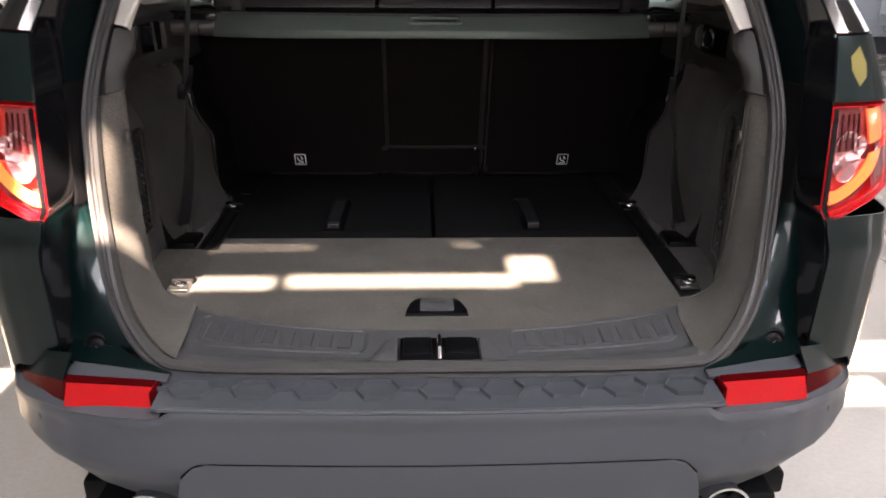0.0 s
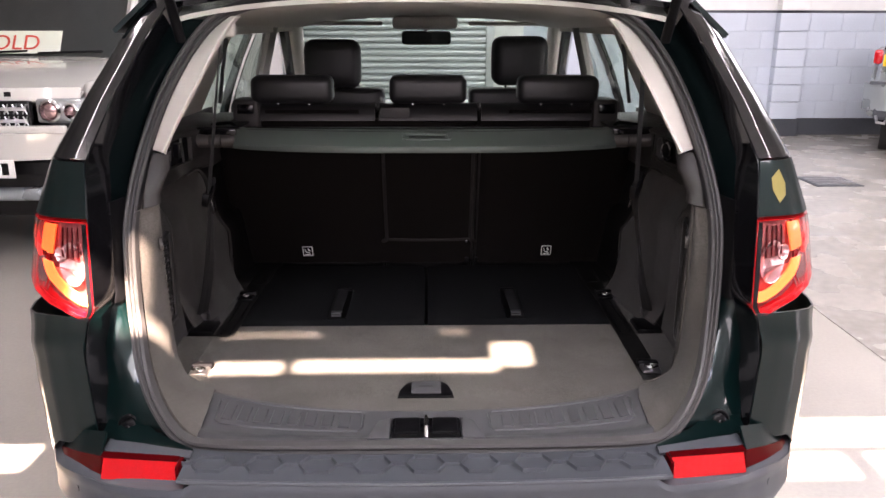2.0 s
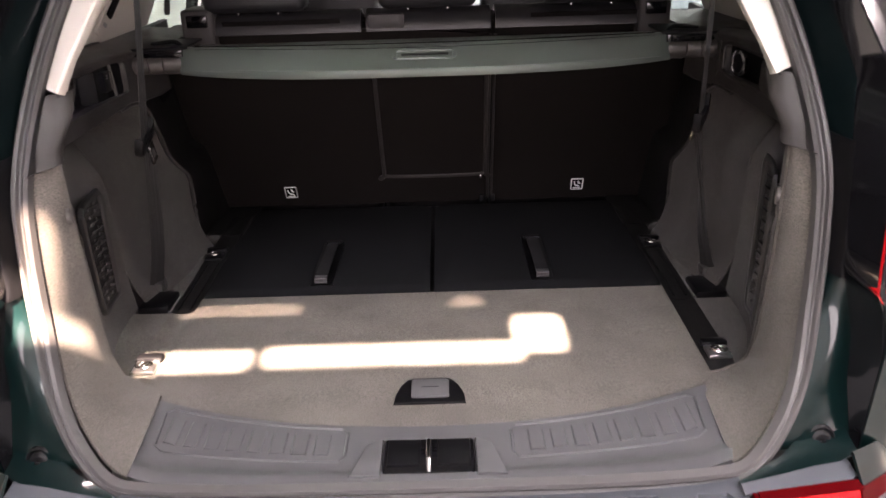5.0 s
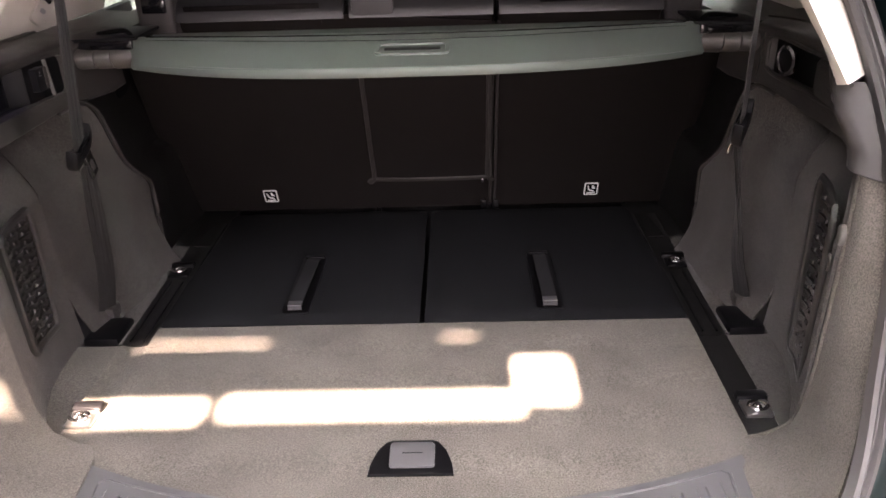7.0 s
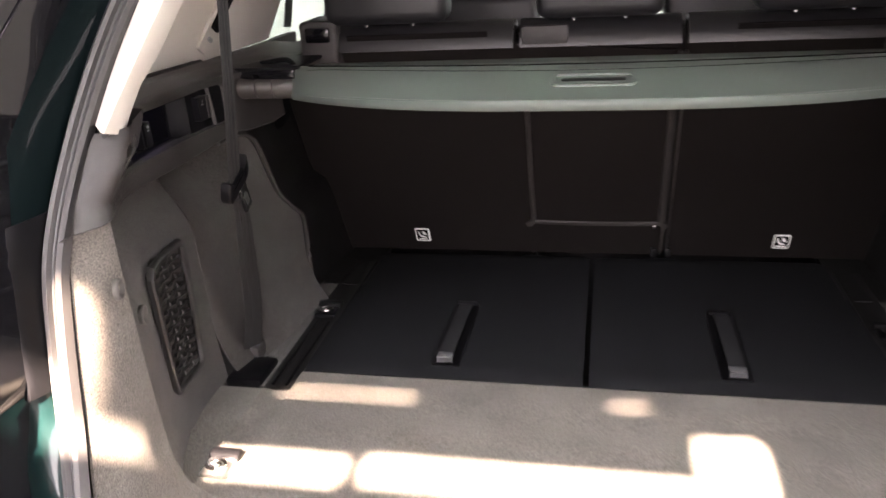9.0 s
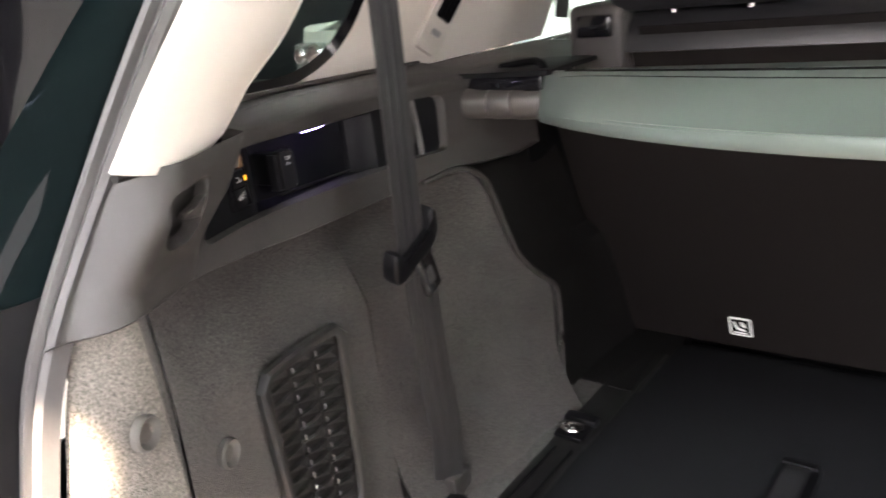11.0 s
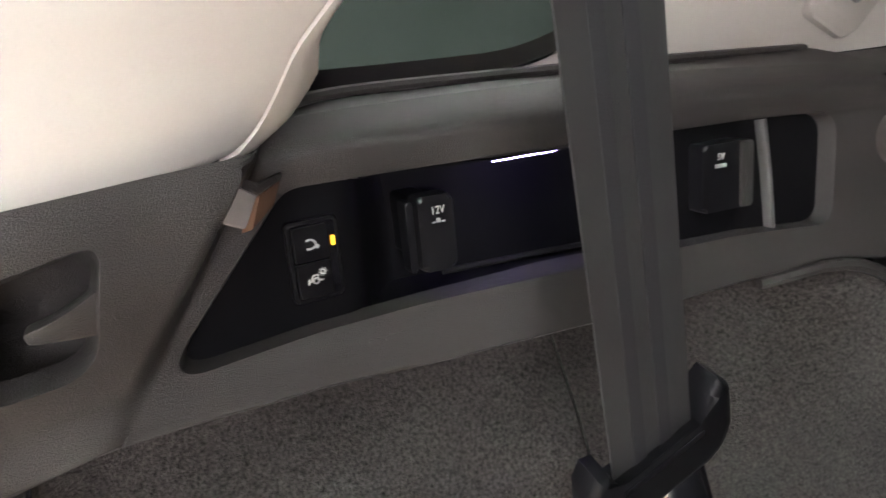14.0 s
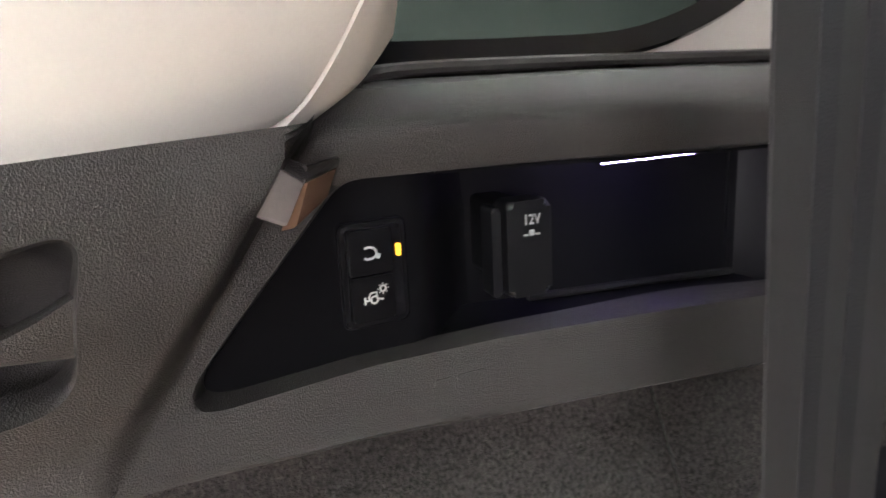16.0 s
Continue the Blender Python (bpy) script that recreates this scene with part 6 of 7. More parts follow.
    sweep("striker", [(0.0, -0.045, 0.703), (0.0, -0.035, 0.722), (0.0, 0.015, 0.722), (0.0, 0.03, 0.703)], ring_profile(0.005, 10), CHROME, lt, "steel latch striker")
    for s in (-1, 1):
        part("latch_cheek", block(s * 0.045 - 0.03, s * 0.045 + 0.03, -0.03, 0.04, 0.700, 0.708, 0.003), SMOOTH, lt)

    # folded third-row seat backs
    for s in (-1, 1):
        def back(u, v, s=s):
            x = 0.006 + (0.594 + 0.016 * v - 0.006) * u
            y = 0.662 + (1.335 - 0.662) * v
            e = min(u, 1 - u, 0.08) / 0.08
            f = min(v, 1 - v, 0.05) / 0.05
            z = 0.7035 - 0.012 * v - 0.008 * (1 - math.sin(math.pi / 2 * e)) - 0.008 * (1 - math.sin(math.pi / 2 * f))
            return (s * x, y, z)
        fs = sheet("folded_seat_back", back, 30, 30, BACK_CLOTH, car, 0.03 * s, "black cloth back of a folded third-row seat")
        x = s * 0.292
        part("strap_hollow", plate(rounded(x - 0.030, x + 0.030, 0.70, 1.0, 0.008), lambda a, b, d: (a, b, 0.706 - 0.018 * (b - 0.662) - d), 0.004), SMOOTH, fs)
        strap = spline([(x, 0.985, 0.702), (x, 0.95, 0.711), (x, 0.85, 0.716), (x, 0.76, 0.722), (x, 0.715, 0.722), (x, 0.700, 0.714), (x, 0.705, 0.708)], 26)
        sweep("pull_strap", strap, [(-0.0165, -0.001), (-0.0165, 0.001), (0.0165, 0.001), (0.0165, -0.001)], WEBBING_DARK, fs, "dark webbing pull strap")
        part("strap_stitch", block(x - 0.0165, x + 0.0165, 0.70, 0.722, 0.7218, 0.7245, 0.001), SILL, fs)
        part("strap_bar", block(x - 0.024, x + 0.024, 0.985, 0.999, 0.699, 0.706, 0.002), SMOOTH, fs)


boot()

# ---- the car: seats and cabin ----
LEAN = 0.42  # how far the seat backs lean to the rear for each metre of height


def back_y(z):
    return 1.333 - LEAN * (z - 0.69)


def second_row():
    for x0, x1, mid in ((-0.655, -0.172, False), (-0.166, 0.184, True), (0.190, 0.66, False)):
        def rear(u, v, x0=x0, x1=x1):
            z = 0.70 + 0.635 * v
            wide = 0.092 * min(1.0, max(0.0, (1.285 - z) / 0.05))
            a = x0 - (wide if x0 < -0.3 else 0)
            b = x1 + (wide if x1 > 0.3 else 0) + (0.356 if x0 < -0.3 and z < 1.30 else 0)
            e = min(u, 1 - u, 0.05) / 0.05
            f = min(1 - v, 0.05) / 0.05
            return (a + (b - a) * u, back_y(z) + (0.012 if x0 == -0.166 else 0.0) + 0.012 * (1 - math.sin(math.pi / 2 * e)) + 0.02 * (1 - math.sin(math.pi / 2 * f)), z)
        st = sheet("rear_seat", rear, 24, 24, SEAT_REAR, car, 0.09, "black rear seat back with its head restraint raised")
        # leather shoulder along the top
        zt = 1.335
        def shoulder(u, v, x0=x0, x1=x1):
            a = math.pi * v
            return (x0 + 0.004 + (x1 - x0 - 0.008) * u, back_y(zt) + 0.055 - 0.060 * math.cos(a) , zt - 0.035 + 0.055 * math.sin(a))
        sheet("seat_shoulder", shoulder, 16, 10, LEATHER, st, 0.01, "black leather seat shoulder")
        def front(u, v, x0=x0, x1=x1):
            z = 0.62 + 0.70 * v
            return (x0 + (x1 - x0) * u, back_y(z) + 0.13 + 0.03 * math.sin(math.pi * u), z)
        sheet("seat_front", front, 10, 8, LEATHER, st, 0.02)
        # recessed backing panel
        if mid:
            def panel(u, v, x0=x0, x1=x1):
                z = 0.808 + 0.44 * v
                return (x0 + 0.012 + (x1 - x0 - 0.024) * u, back_y(z) - 0.004, z)
            sheet("centre_panel", panel, 8, 12, SEAT_REAR, st, 0.010, "black centre backing panel")
            edge = [(x0 + 0.012, back_y(1.25) - 0.006, 1.25), (x0 + 0.012, back_y(0.84) - 0.006, 0.84), (x0 + 0.022, back_y(0.81) - 0.006, 0.81), (x1 - 0.022, back_y(0.81) - 0.006, 0.81), (x1 - 0.012, back_y(0.84) - 0.006, 0.84), (x1 - 0.012, back_y(1.25) - 0.006, 1.25)]
            sweep("panel_edge", spline([Vector(q) for q in edge], 60), ring_profile(0.0065, 8, 1.0, 0.7), SEAT_EDGE, st, up=(0, -1, -0.4))
            for xe in (x1 - 0.003, x1 + 0.010):
                sweep("split_edge", [(xe, back_y(1.28) - 0.003, 1.28), (xe, back_y(1.0) - 0.003, 1.0), (xe, back_y(0.715) - 0.003, 0.715)], ring_profile(0.0045, 8), SEAT_EDGE, st)
            for xe in (x1 - 0.022, x1 + 0.014):
                part("hinge_cover", block(xe - 0.008, xe + 0.008, back_y(0.712) - 0.014, back_y(0.712), 0.700, 0.724, 0.003), SMOOTH, st)
            part("panel_latch", block(x1 - 0.03, x1 - 0.022, back_y(0.80) - 0.012, back_y(0.80) - 0.002, 0.793, 0.806, 0.002), CHROME, st)
            part("release_cover", block(x0 + 0.01, x0 + 0.11, back_y(1.33) - 0.006, back_y(1.33) + 0.01, 1.30, 1.345, 0.004), PLASTIC, st)
        else:
            sx = x0 + 0.035 if x0 < 0 else x1 - 0.035
            part("seat_bracket", block(sx - 0.045, sx + 0.045, back_y(1.32) - 0.02, back_y(1.32) + 0.10, 1.24, 1.372, 0.012, 3), PLASTIC, st, "black plastic seat latch cover")
            part("bracket_hole", block(sx - 0.026, sx + 0.03, back_y(1.34) - 0.022, back_y(1.34) + 0.02, 1.325, 1.358, 0.004), GLOSS_BLACK, st)
            def inset(u, v, x0=x0, x1=x1):
                z = 1.285 + 0.05 * v
                return (x0 + 0.10 + (x1 - x0 - 0.16) * u, back_y(z) - 0.003, z)
            sheet("shoulder_panel", inset, 8, 4, SEAT_REAR, st, 0.004)
            lx = -0.470 if x0 < 0 else 0.478
            zc = 0.755
            def lab(a, b, d):
                z = zc + b
                return (lx + a, back_y(z) - 0.004 + d, z)
            tag = part("seat_label", plate(rounded(-0.0205, 0.0205, -0.0225, 0.0225, 0.004), lab, 0.002), WHITE_MARK, st, "white square child seat anchor label")
            part("label_face", plate(rounded(-0.0165, 0.0165, -0.0185, 0.0185, 0.002), lambda a, b, d: lab(a, b, d - 0.0008), 0.001), GLOSS_BLACK, tag)
            part("label_mark", plate([(-0.012, 0.012), (-0.009, 0.013), (-0.004, -0.002), (0.006, -0.004), (0.012, -0.010), (-0.004, -0.008), (-0.009, -0.002)], lambda a, b, d: lab(a, b, d - 0.0016), 0.001), WHITE_MARK, tag)
            part("label_mark", plate([(0.0, 0.013), (0.005, 0.014), (0.007, 0.005), (0.012, 0.003), (0.010, 0.0), (0.002, 0.002)], lambda a, b, d: lab(a, b, d - 0.0016), 0.001), WHITE_MARK, tag)
            part("label_mark", plate(rounded(-0.012, 0.012, -0.0165, -0.0125, 0.0005, 2), lambda a, b, d: lab(a, b, d - 0.0016), 0.001), WHITE_MARK, tag)
        # head restraint
        hx = {-0.655: -0.461, -0.166: 0.009, 0.190: 0.461}[x0]
        yc = back_y(1.40) + 0.065
        hw = 0.140 if not mid else 0.134
        hr = part("head_restraint", head_pad(hx, hw, yc, 1.357, 1.452, 0.055), LEATHER, st, "black leather head restraint")
        for dx in (-0.055, 0.055):
            part("restraint_post", lathe([(0.006, -0.05), (0.006, 0.05)], (hx + dx, yc, 1.345), (0, 0, 1), 10), CHROME, hr, "chrome post")
        # cushion
        part("seat_cushion", block(x0 + 0.005, x1 - 0.005, 1.40, 1.85, 0.60, 0.74, 0.04, 3), LEATHER, st)


def head_pad(cx, hw, yc, z0, z1, hd, soft=0.03):
    bm = bmesh.new()
    bmesh.ops.create_cube(bm, size=2)
    for v in bm.verts:
        v.co = (cx + v.co.x * hw, yc + v.co.y * hd, (z0 + z1) / 2 + v.co.z * (z1 - z0) / 2)
    bmesh.ops.bevel(bm, geom=bm.edges[:], offset=min(soft, (z1 - z0) * 0.3), segments=4, affect="EDGES", profile=0.55)
    return bm


# edge trim paler than the seat board, painting in its lit rims
SEAT_EDGE = material("lit_seat_edge_trim", (0.022, 0.020, 0.019), 0.45, grain=0.1, bump=0.1)
SEAT_REAR = material("black_seat_rear_board", (0.0075, 0.0063, 0.006), 0.7, grain=0.25, grain_scale=900, bump=0.25, bump_scale=900, stain=0.15, spec=0.12)
second_row()


def front_seats():
    for s, hx in ((-1, -0.433), (1, 0.438)):
        zt = 1.553 if s < 0 else 1.568
        st = part("front_seat", head_pad(hx, 0.235, 2.10, 0.80, 1.33, 0.08), LEATHER, car, "black leather front seat")
        part("head_restraint", head_pad(hx, 0.132, 2.06, zt - 0.225, zt, 0.06, 0.055), LEATHER, st)
        part("seat_cushion", block(hx - 0.24, hx + 0.24, 2.1, 2.6, 0.60, 0.80, 0.05, 3), LEATHER, st)
        for dx in (-0.06, 0.06):
            part("restraint_post", lathe([(0.007, -0.05), (0.007, 0.05)], (hx + dx, 2.07, zt - 0.24), (0, 0, 1), 10), CHROME, st)
    # dashboard, wheel and mirror
    def dash(u, v):
        x = (u * 2 - 1) * 0.74
        a = v * math.pi * 0.55
        return (x, 3.10 - 0.32 * math.sin(a) , 1.16 - 0.36 * (1 - math.cos(a)))
    sheet("dashboard", dash, 20, 10, DASH, car, 0.02, "pale grey topped dashboard")
    part("dash_body", block(-0.74, 0.74, 2.86, 3.1, 0.62, 1.0, 0.04, 3), PLASTIC, car)
    c = Vector((0.37, 2.62, 1.03))
    ax = Vector((0, -0.90, 0.43))
    e1, e2 = Vector((1, 0, 0)), ax.cross(Vector((1, 0, 0))).normalized()
    wheel = sweep("steering_wheel", [c + (e1 * math.cos(a) + e2 * math.sin(a)) * 0.185 for a in [2 * math.pi * i / 36 for i in range(36)]], ring_profile(0.017, 10), LEATHER, car, "black leather steering wheel", closed=True, up=ax)
    part("wheel_hub", lathe([(0.075, -0.02), (0.075, 0.015), (0.05, 0.03)], c, ax, 24), SMOOTH, wheel)
    for dx in (-1, 1):
        sweep("wheel_spoke", [c + e1 * dx * 0.06, c + e1 * dx * 0.175], ring_profile(0.018, 8), CHROME, wheel)
    mir = part("rear_mirror", head_pad(0.003, 0.128, 2.50, 1.515, 1.588, 0.022), GLOSS_BLACK, car, "black interior mirror")
    part("mirror_glass", plate(rounded(-0.117, 0.123, 1.523, 1.581, 0.02), lambda a, b, d: (a, 2.466 + 0.10 * (1.552 - b) + 0.06 * a + d, b), 0.002), MIRROR, mir, "mirror glass")
    sweep("mirror_stalk", [(0.0, 2.52, 1.58), (0.0, 2.54, 1.63)], ring_profile(0.012, 8), SMOOTH, mir)
    part("overhead_console", block(-0.155, 0.150, 2.10, 2.46, 1.598, 1.655, 0.02, 3), CREAM, car, "cream overhead console")
    for x in (-0.42, 0.42):
        part("sun_visor", block(x - 0.2, x + 0.2, 2.34, 2.50, 1.612, 1.632, 0.009, 3), CREAM, car, "cream sun visor")

    def headliner(u, v):
        x = (u * 2 - 1) * 0.66
        y = 0.435 + 2.08 * v
        return (x, y, 1.690 - 0.025 * v - 0.055 * abs(x / 0.66) ** 3)
    sheet("headliner", headliner, 20, 16, CREAM, car, 0.012, "cream cloth headliner")
    for s in (1, -1):
        sweep("windscreen_pillar_trim", [(s * 0.665, 2.45, 1.635), (s * 0.70, 2.75, 1.46), (s * 0.735, 3.1, 1.20)], ring_profile(0.038, 10), CREAM, car, "cream windscreen pillar trim")
        sweep("door_pillar_trim", [(s * 0.685, 1.98, 1.64), (s * 0.745, 2.0, 1.42), (s * 0.80, 2.0, 1.0)], ring_profile(0.05, 10, 0.6, 1.0), PILLAR_GREY, car, "grey door pillar trim", up=(0, 1, 0))
        def roof_rail(u, v, s=s):
            y = 0.60 + 1.9 * u
            a = v * math.pi / 2
            return (s * (0.655 + 0.035 * math.sin(a)), y, 1.64 - 0.055 * (1 - math.cos(a)) - 0.0)
        sheet("roof_side_trim", roof_rail, 14, 5, CREAM, car, 0.01, "cream roof side trim")
        def door(u, v, s=s):
            return (s * (0.80 + 0.02 * math.sin(3 * v)), 1.3 + 1.75 * u, 0.5 + 0.66 * v)
        sheet("door_trim", door, 8, 6, PLASTIC, car, 0.02, "black plastic door trim")
        # upright belt of the second row by the pillar
        sweep("side_belt", [(s * 0.70, 1.20, 1.60), (s * 0.735, 1.16, 1.35)], [(-0.022, -0.001), (-0.022, 0.001), (0.022, 0.001), (0.022, -0.001)], WEBBING, car, up=(-s, 0, 0))


DASH = material("grey_dash_top", (0.30, 0.31, 0.30), 0.5, grain=0.1, bump=0.2)
MIRROR = material("mirror", (0.85, 0.86, 0.86), 0.02, metal=1.0, stain=0.02, rough_var=0.0)
PILLAR_GREY = material("pillar_grey", (0.28, 0.27, 0.25), 0.7, bump=0.1)
front_seats()

# ---- luggage cover ----


def luggage_cover():
    lc = thing("luggage_cover", "dark retracted roller luggage cover behind the rear seats", "luggage cover", at=(0, 0, 0))
    # cassette with end caps
    prof = [(-0.045, -0.030), (-0.048, 0.0), (-0.044, 0.016), (0.0, 0.020), (0.045, 0.018), (0.05, 0.0), (0.045, -0.03), (0.0, -0.036)]
    def along(x):
        return (x, 0.950, 1.271)
    sweep("cassette", [along(-0.60), along(-0.3), along(0.0), along(0.3), along(0.60)], prof, COVER, lc, "dark roller cassette")
    for s in (-1, 1):
        # moulded cap with a rounded nose, a stepped collar and a dark slot above it
        def cap_face(u, v, s=s):
            x = 0.745 - 0.135 * u
            step = 0.006 * (u > 0.36) + 0.006 * (u > 0.62)
            a = math.pi * (0.5 - v * 0.96)
            nose = 0.010 * (1 - min(1.0, u / 0.10)) ** 2
            return (s * x, 0.892 + 0.04 * u - (0.046 + step - nose) * max(0.0, math.cos(a)) ** 0.55, 1.260 + (0.0215 + 0.3 * step) * math.sin(a))
        cap = sheet("end_cap", cap_face, 30, 16, CAP, lc, 0.004 * -s, "warm grey moulded end cap")
        part("cap_slot", block(min(s * 0.612, s * 0.744), max(s * 0.612, s * 0.744), 0.862, 0.93, 1.278, 1.297, 0.002), GLOSS_BLACK, cap)
        part("cap_top", plate([(0.60, 0.862), (0.70, 0.850), (0.752, 0.846), (0.752, 1.0), (0.60, 1.01)], lambda a, b, d, s=s: (s * a, b, 1.3045 - d), 0.007, 0.003), SMOOTH, cap)
        sweep("release_lever", spline([(s * 0.70, 0.905, 1.305), (s * 0.64, 0.90, 1.312), (s * 0.618, 0.885, 1.300), (s * 0.615, 0.875, 1.283), (s * 0.64, 0.868, 1.281)], 16), ring_profile(0.006, 8), SMOOTH, cap)

    def lip_y(x):
        return 0.635 + 0.245 * (abs(x) / 0.63) ** 2.4

    def flap(u, v):
        x = (u * 2 - 1) * 0.625
        y0, y1 = 0.890, lip_y(x)
        y = y0 + (y1 - y0) * v
        fall = -0.010 * math.sin(math.pi * min(1.0, v * 1.15)) * max(0.0, 1 - v) + (0.024 + 0.024 * (x / 0.63) ** 2) * v ** 3
        return (x, y, 1.292 - fall)
    sheet("blind", flap, 48, 16, COVER, lc, 0.004, "dark cover board with a rounded front edge")
    sweep("blind_edge", [tuple(Vector(flap(i / 48, 1.0)) + Vector((0, 0.002, -0.003))) for i in range(49)], ring_profile(0.0045, 10, 1.0, 2.2), COVER, lc)
    # joint behind the board and the seam across it
    for y_mid, bend, radius in ((0.822, 0.052, 0.0032), (0.772, 0.090, 0.0011)):
        line = []
        for i in range(41):
            x = (i / 20 - 1) * 0.58
            v = (y_mid + bend * (x / 0.58) ** 2 - 0.890) / (lip_y(x) - 0.890)
            line.append(tuple(Vector(flap((x / 0.625 + 1) / 2, v)) + Vector((0, 0, 0.0046))))
        sweep("blind_seam", line, ring_profile(radius, 6, 1.0, 0.5), GLOSS_BLACK, lc)
    # handle
    loop = []
    for a, b in rounded(-0.066, 0.074, 0.695, 0.745, 0.012, 5):
        v = (b - 0.890) / (lip_y(a) - 0.890)
        p = Vector(flap((a / 0.625 + 1) / 2, v))
        loop.append(p + Vector((0, 0, 0.004)))
    hd = sweep("handle", loop, [(-0.006, -0.004), (-0.004, 0.003), (0.004, 0.003), (0.006, -0.004)], COVER, lc, "moulded pull handle", closed=True)
    def on(a, b, d):
        v = (b - 0.890) / (lip_y(a) - 0.890)
        p = Vector(flap((a / 0.625 + 1) / 2, v))
        return p + Vector((0, 0, 0.002 - d))
    part("handle_hollow", plate(rounded(-0.056, 0.064, 0.705, 0.736, 0.006, 3), on, 0.003), GLOSS_BLACK, hd)
    part("handle_bar", plate(rounded(-0.052, 0.060, 0.714, 0.728, 0.004, 3), lambda a, b, d: on(a, b, d) + Vector((0, 0, 0.003)), 0.003, 0.001), SMOOTH, hd)


CAP = material("warm_grey_plastic", (0.052, 0.047, 0.044), 0.4, grain=0.1, bump=0.1)
luggage_cover()

# ---- other cars ----


def white_car():
    """A white four-by-four parked alongside, facing the camera."""
    cx, yf = -3.22, 3.62
    v = thing("parked_car", "white four-by-four parked nose outwards with a sign in its windscreen", "car", at=(0, 0, 0))
    v.scale = (1, 1, 1.065)

    def bonnet(u, w):
        x = (u * 2 - 1) * (0.86 - 0.03 * w)
        return (cx + x, yf + 0.06 + 1.15 * w + 0.10 * (u * 2 - 1) ** 2 * (1 - w), 1.125 + 0.15 * w - 0.03 * (u * 2 - 1) ** 4 + 0.02 * math.sin(math.pi * w))
    sheet("bonnet", bonnet, 24, 12, WHITE_PAINT, v, 0.02, "white bonnet")
    def lead(u, w):
        x = (u * 2 - 1) * 0.86
        return (cx + x, yf + 0.02 + 0.10 * (u * 2 - 1) ** 2 + 0.04 * w, 1.045 + 0.08 * w)
    sheet("bonnet_edge", lead, 24, 4, WHITE_PAINT, v, 0.02)
    def bump(u, w):
        x = (u * 2 - 1) * 0.95
        return (cx + x, yf - 0.10 + 0.24 * abs(u * 2 - 1) ** 3 + 0.02 * w, 0.86 - 0.17 * w)
    sheet("front_bumper", bump, 24, 6, WHITE_PAINT, v, 0.03, "white bumper band")
    part("bumper_upper", block(cx - 0.80, cx + 0.80, yf - 0.05, yf + 0.02, 0.85, 0.90, 0.015), WHITE_PAINT, v)
    part("lower_bumper", block(cx - 0.90, cx + 0.90, yf + 0.02, yf + 0.2, 0.30, 0.70, 0.05, 3), GLOSS_BLACK, v, "black lower bumper")
    part("lower_lip", block(cx - 0.85, cx + 0.85, yf - 0.06, yf + 0.06, 0.42, 0.50, 0.03, 3), SILVER_PAINT, v)
    gr = part("grille", block(cx - 0.56, cx + 0.56, yf + 0.02, yf + 0.08, 0.875, 1.05, 0.012), GLOSS_BLACK, v, "dark grille with silver bars")
    for zc in (0.925, 1.0):
        part("grille_bar", block(cx - 0.54, cx + 0.54, yf - 0.005, yf + 0.03, zc - 0.010, zc + 0.010, 0.005), STEEL, gr)
        for k in range(18):
            x = cx - 0.52 + k * 0.0612
            for sgn in (-1, 1):
                sweep("grille_mesh", [(x, yf + 0.0, zc - 0.03 * sgn), (x + 0.03, yf + 0.0, zc + 0.03 * sgn)], ring_profile(0.005, 5), STEEL, gr)
    part("badge", lathe([(0.035, 0.0), (0.035, 0.006), (0.02, 0.01)], (cx + 0.30, yf - 0.005, 0.962), (0, -1, 0), 20), SILVER_PAINT, gr)
    for k in range(9):
        part("badge_bar", block(cx - 0.44 + k * 0.105, cx - 0.395 + k * 0.105, yf + 0.025, yf + 0.035, 1.075, 1.105, 0.003), GLOSS_BLACK, v)
    for s in (-1, 1):
        hl = part("headlamp", block(cx + s * 0.74 - 0.16, cx + s * 0.74 + 0.16, yf + 0.06, yf + 0.2, 0.905, 1.06, 0.02, 3), LAMP_CLEAR, v, "clear headlamp with round projectors")
        for dx, r in ((-0.055, 0.074), (0.085, 0.05)):
            part("lamp_ring", lathe([(r, 0.0), (r, 0.02), (r * 0.8, 0.03), (r * 0.75, 0.0)], (cx + s * 0.74 + s * dx, yf + 0.055, 0.985), (0, -1, 0), 24), CHROME, hl)
            part("lamp_lens", lathe([(r * 0.74, 0.0), (r * 0.6, 0.02), (r * 0.3, 0.03)], (cx + s * 0.74 + s * dx, yf + 0.055, 0.985), (0, -1, 0), 20), LAMP_BOWL, hl)
        part("wing", block(cx + s * 0.90 - 0.06, cx + s * 0.90 + 0.06, yf + 0.2, yf + 1.3, 0.75, 1.16, 0.05, 3), WHITE_PAINT, v)
        part("body_side", block(cx + s * 0.93 - 0.04, cx + s * 0.93 + 0.04, yf + 1.3, yf + 4.5, 0.45, 1.22, 0.03, 3), WHITE_PAINT, v)
        w = part("wheel", lathe([(0.2, -0.12), (0.34, -0.12), (0.37, -0.08), (0.37, 0.08), (0.34, 0.12), (0.2, 0.12)], (cx + s * 0.82, yf + 0.85, 0.37), (1, 0, 0), 32), TYRE, v, "black tyre")
        part("rim", lathe([(0.22, -0.1), (0.22, 0.1), (0.1, 0.08)], (cx + s * 0.82, yf + 0.85, 0.37), (s, 0, 0), 24), STEEL, w)
        part("wheel", lathe([(0.2, -0.12), (0.34, -0.12), (0.37, -0.08), (0.37, 0.08), (0.34, 0.12), (0.2, 0.12)], (cx + s * 0.82, yf + 3.6, 0.37), (1, 0, 0), 32), TYRE, v)
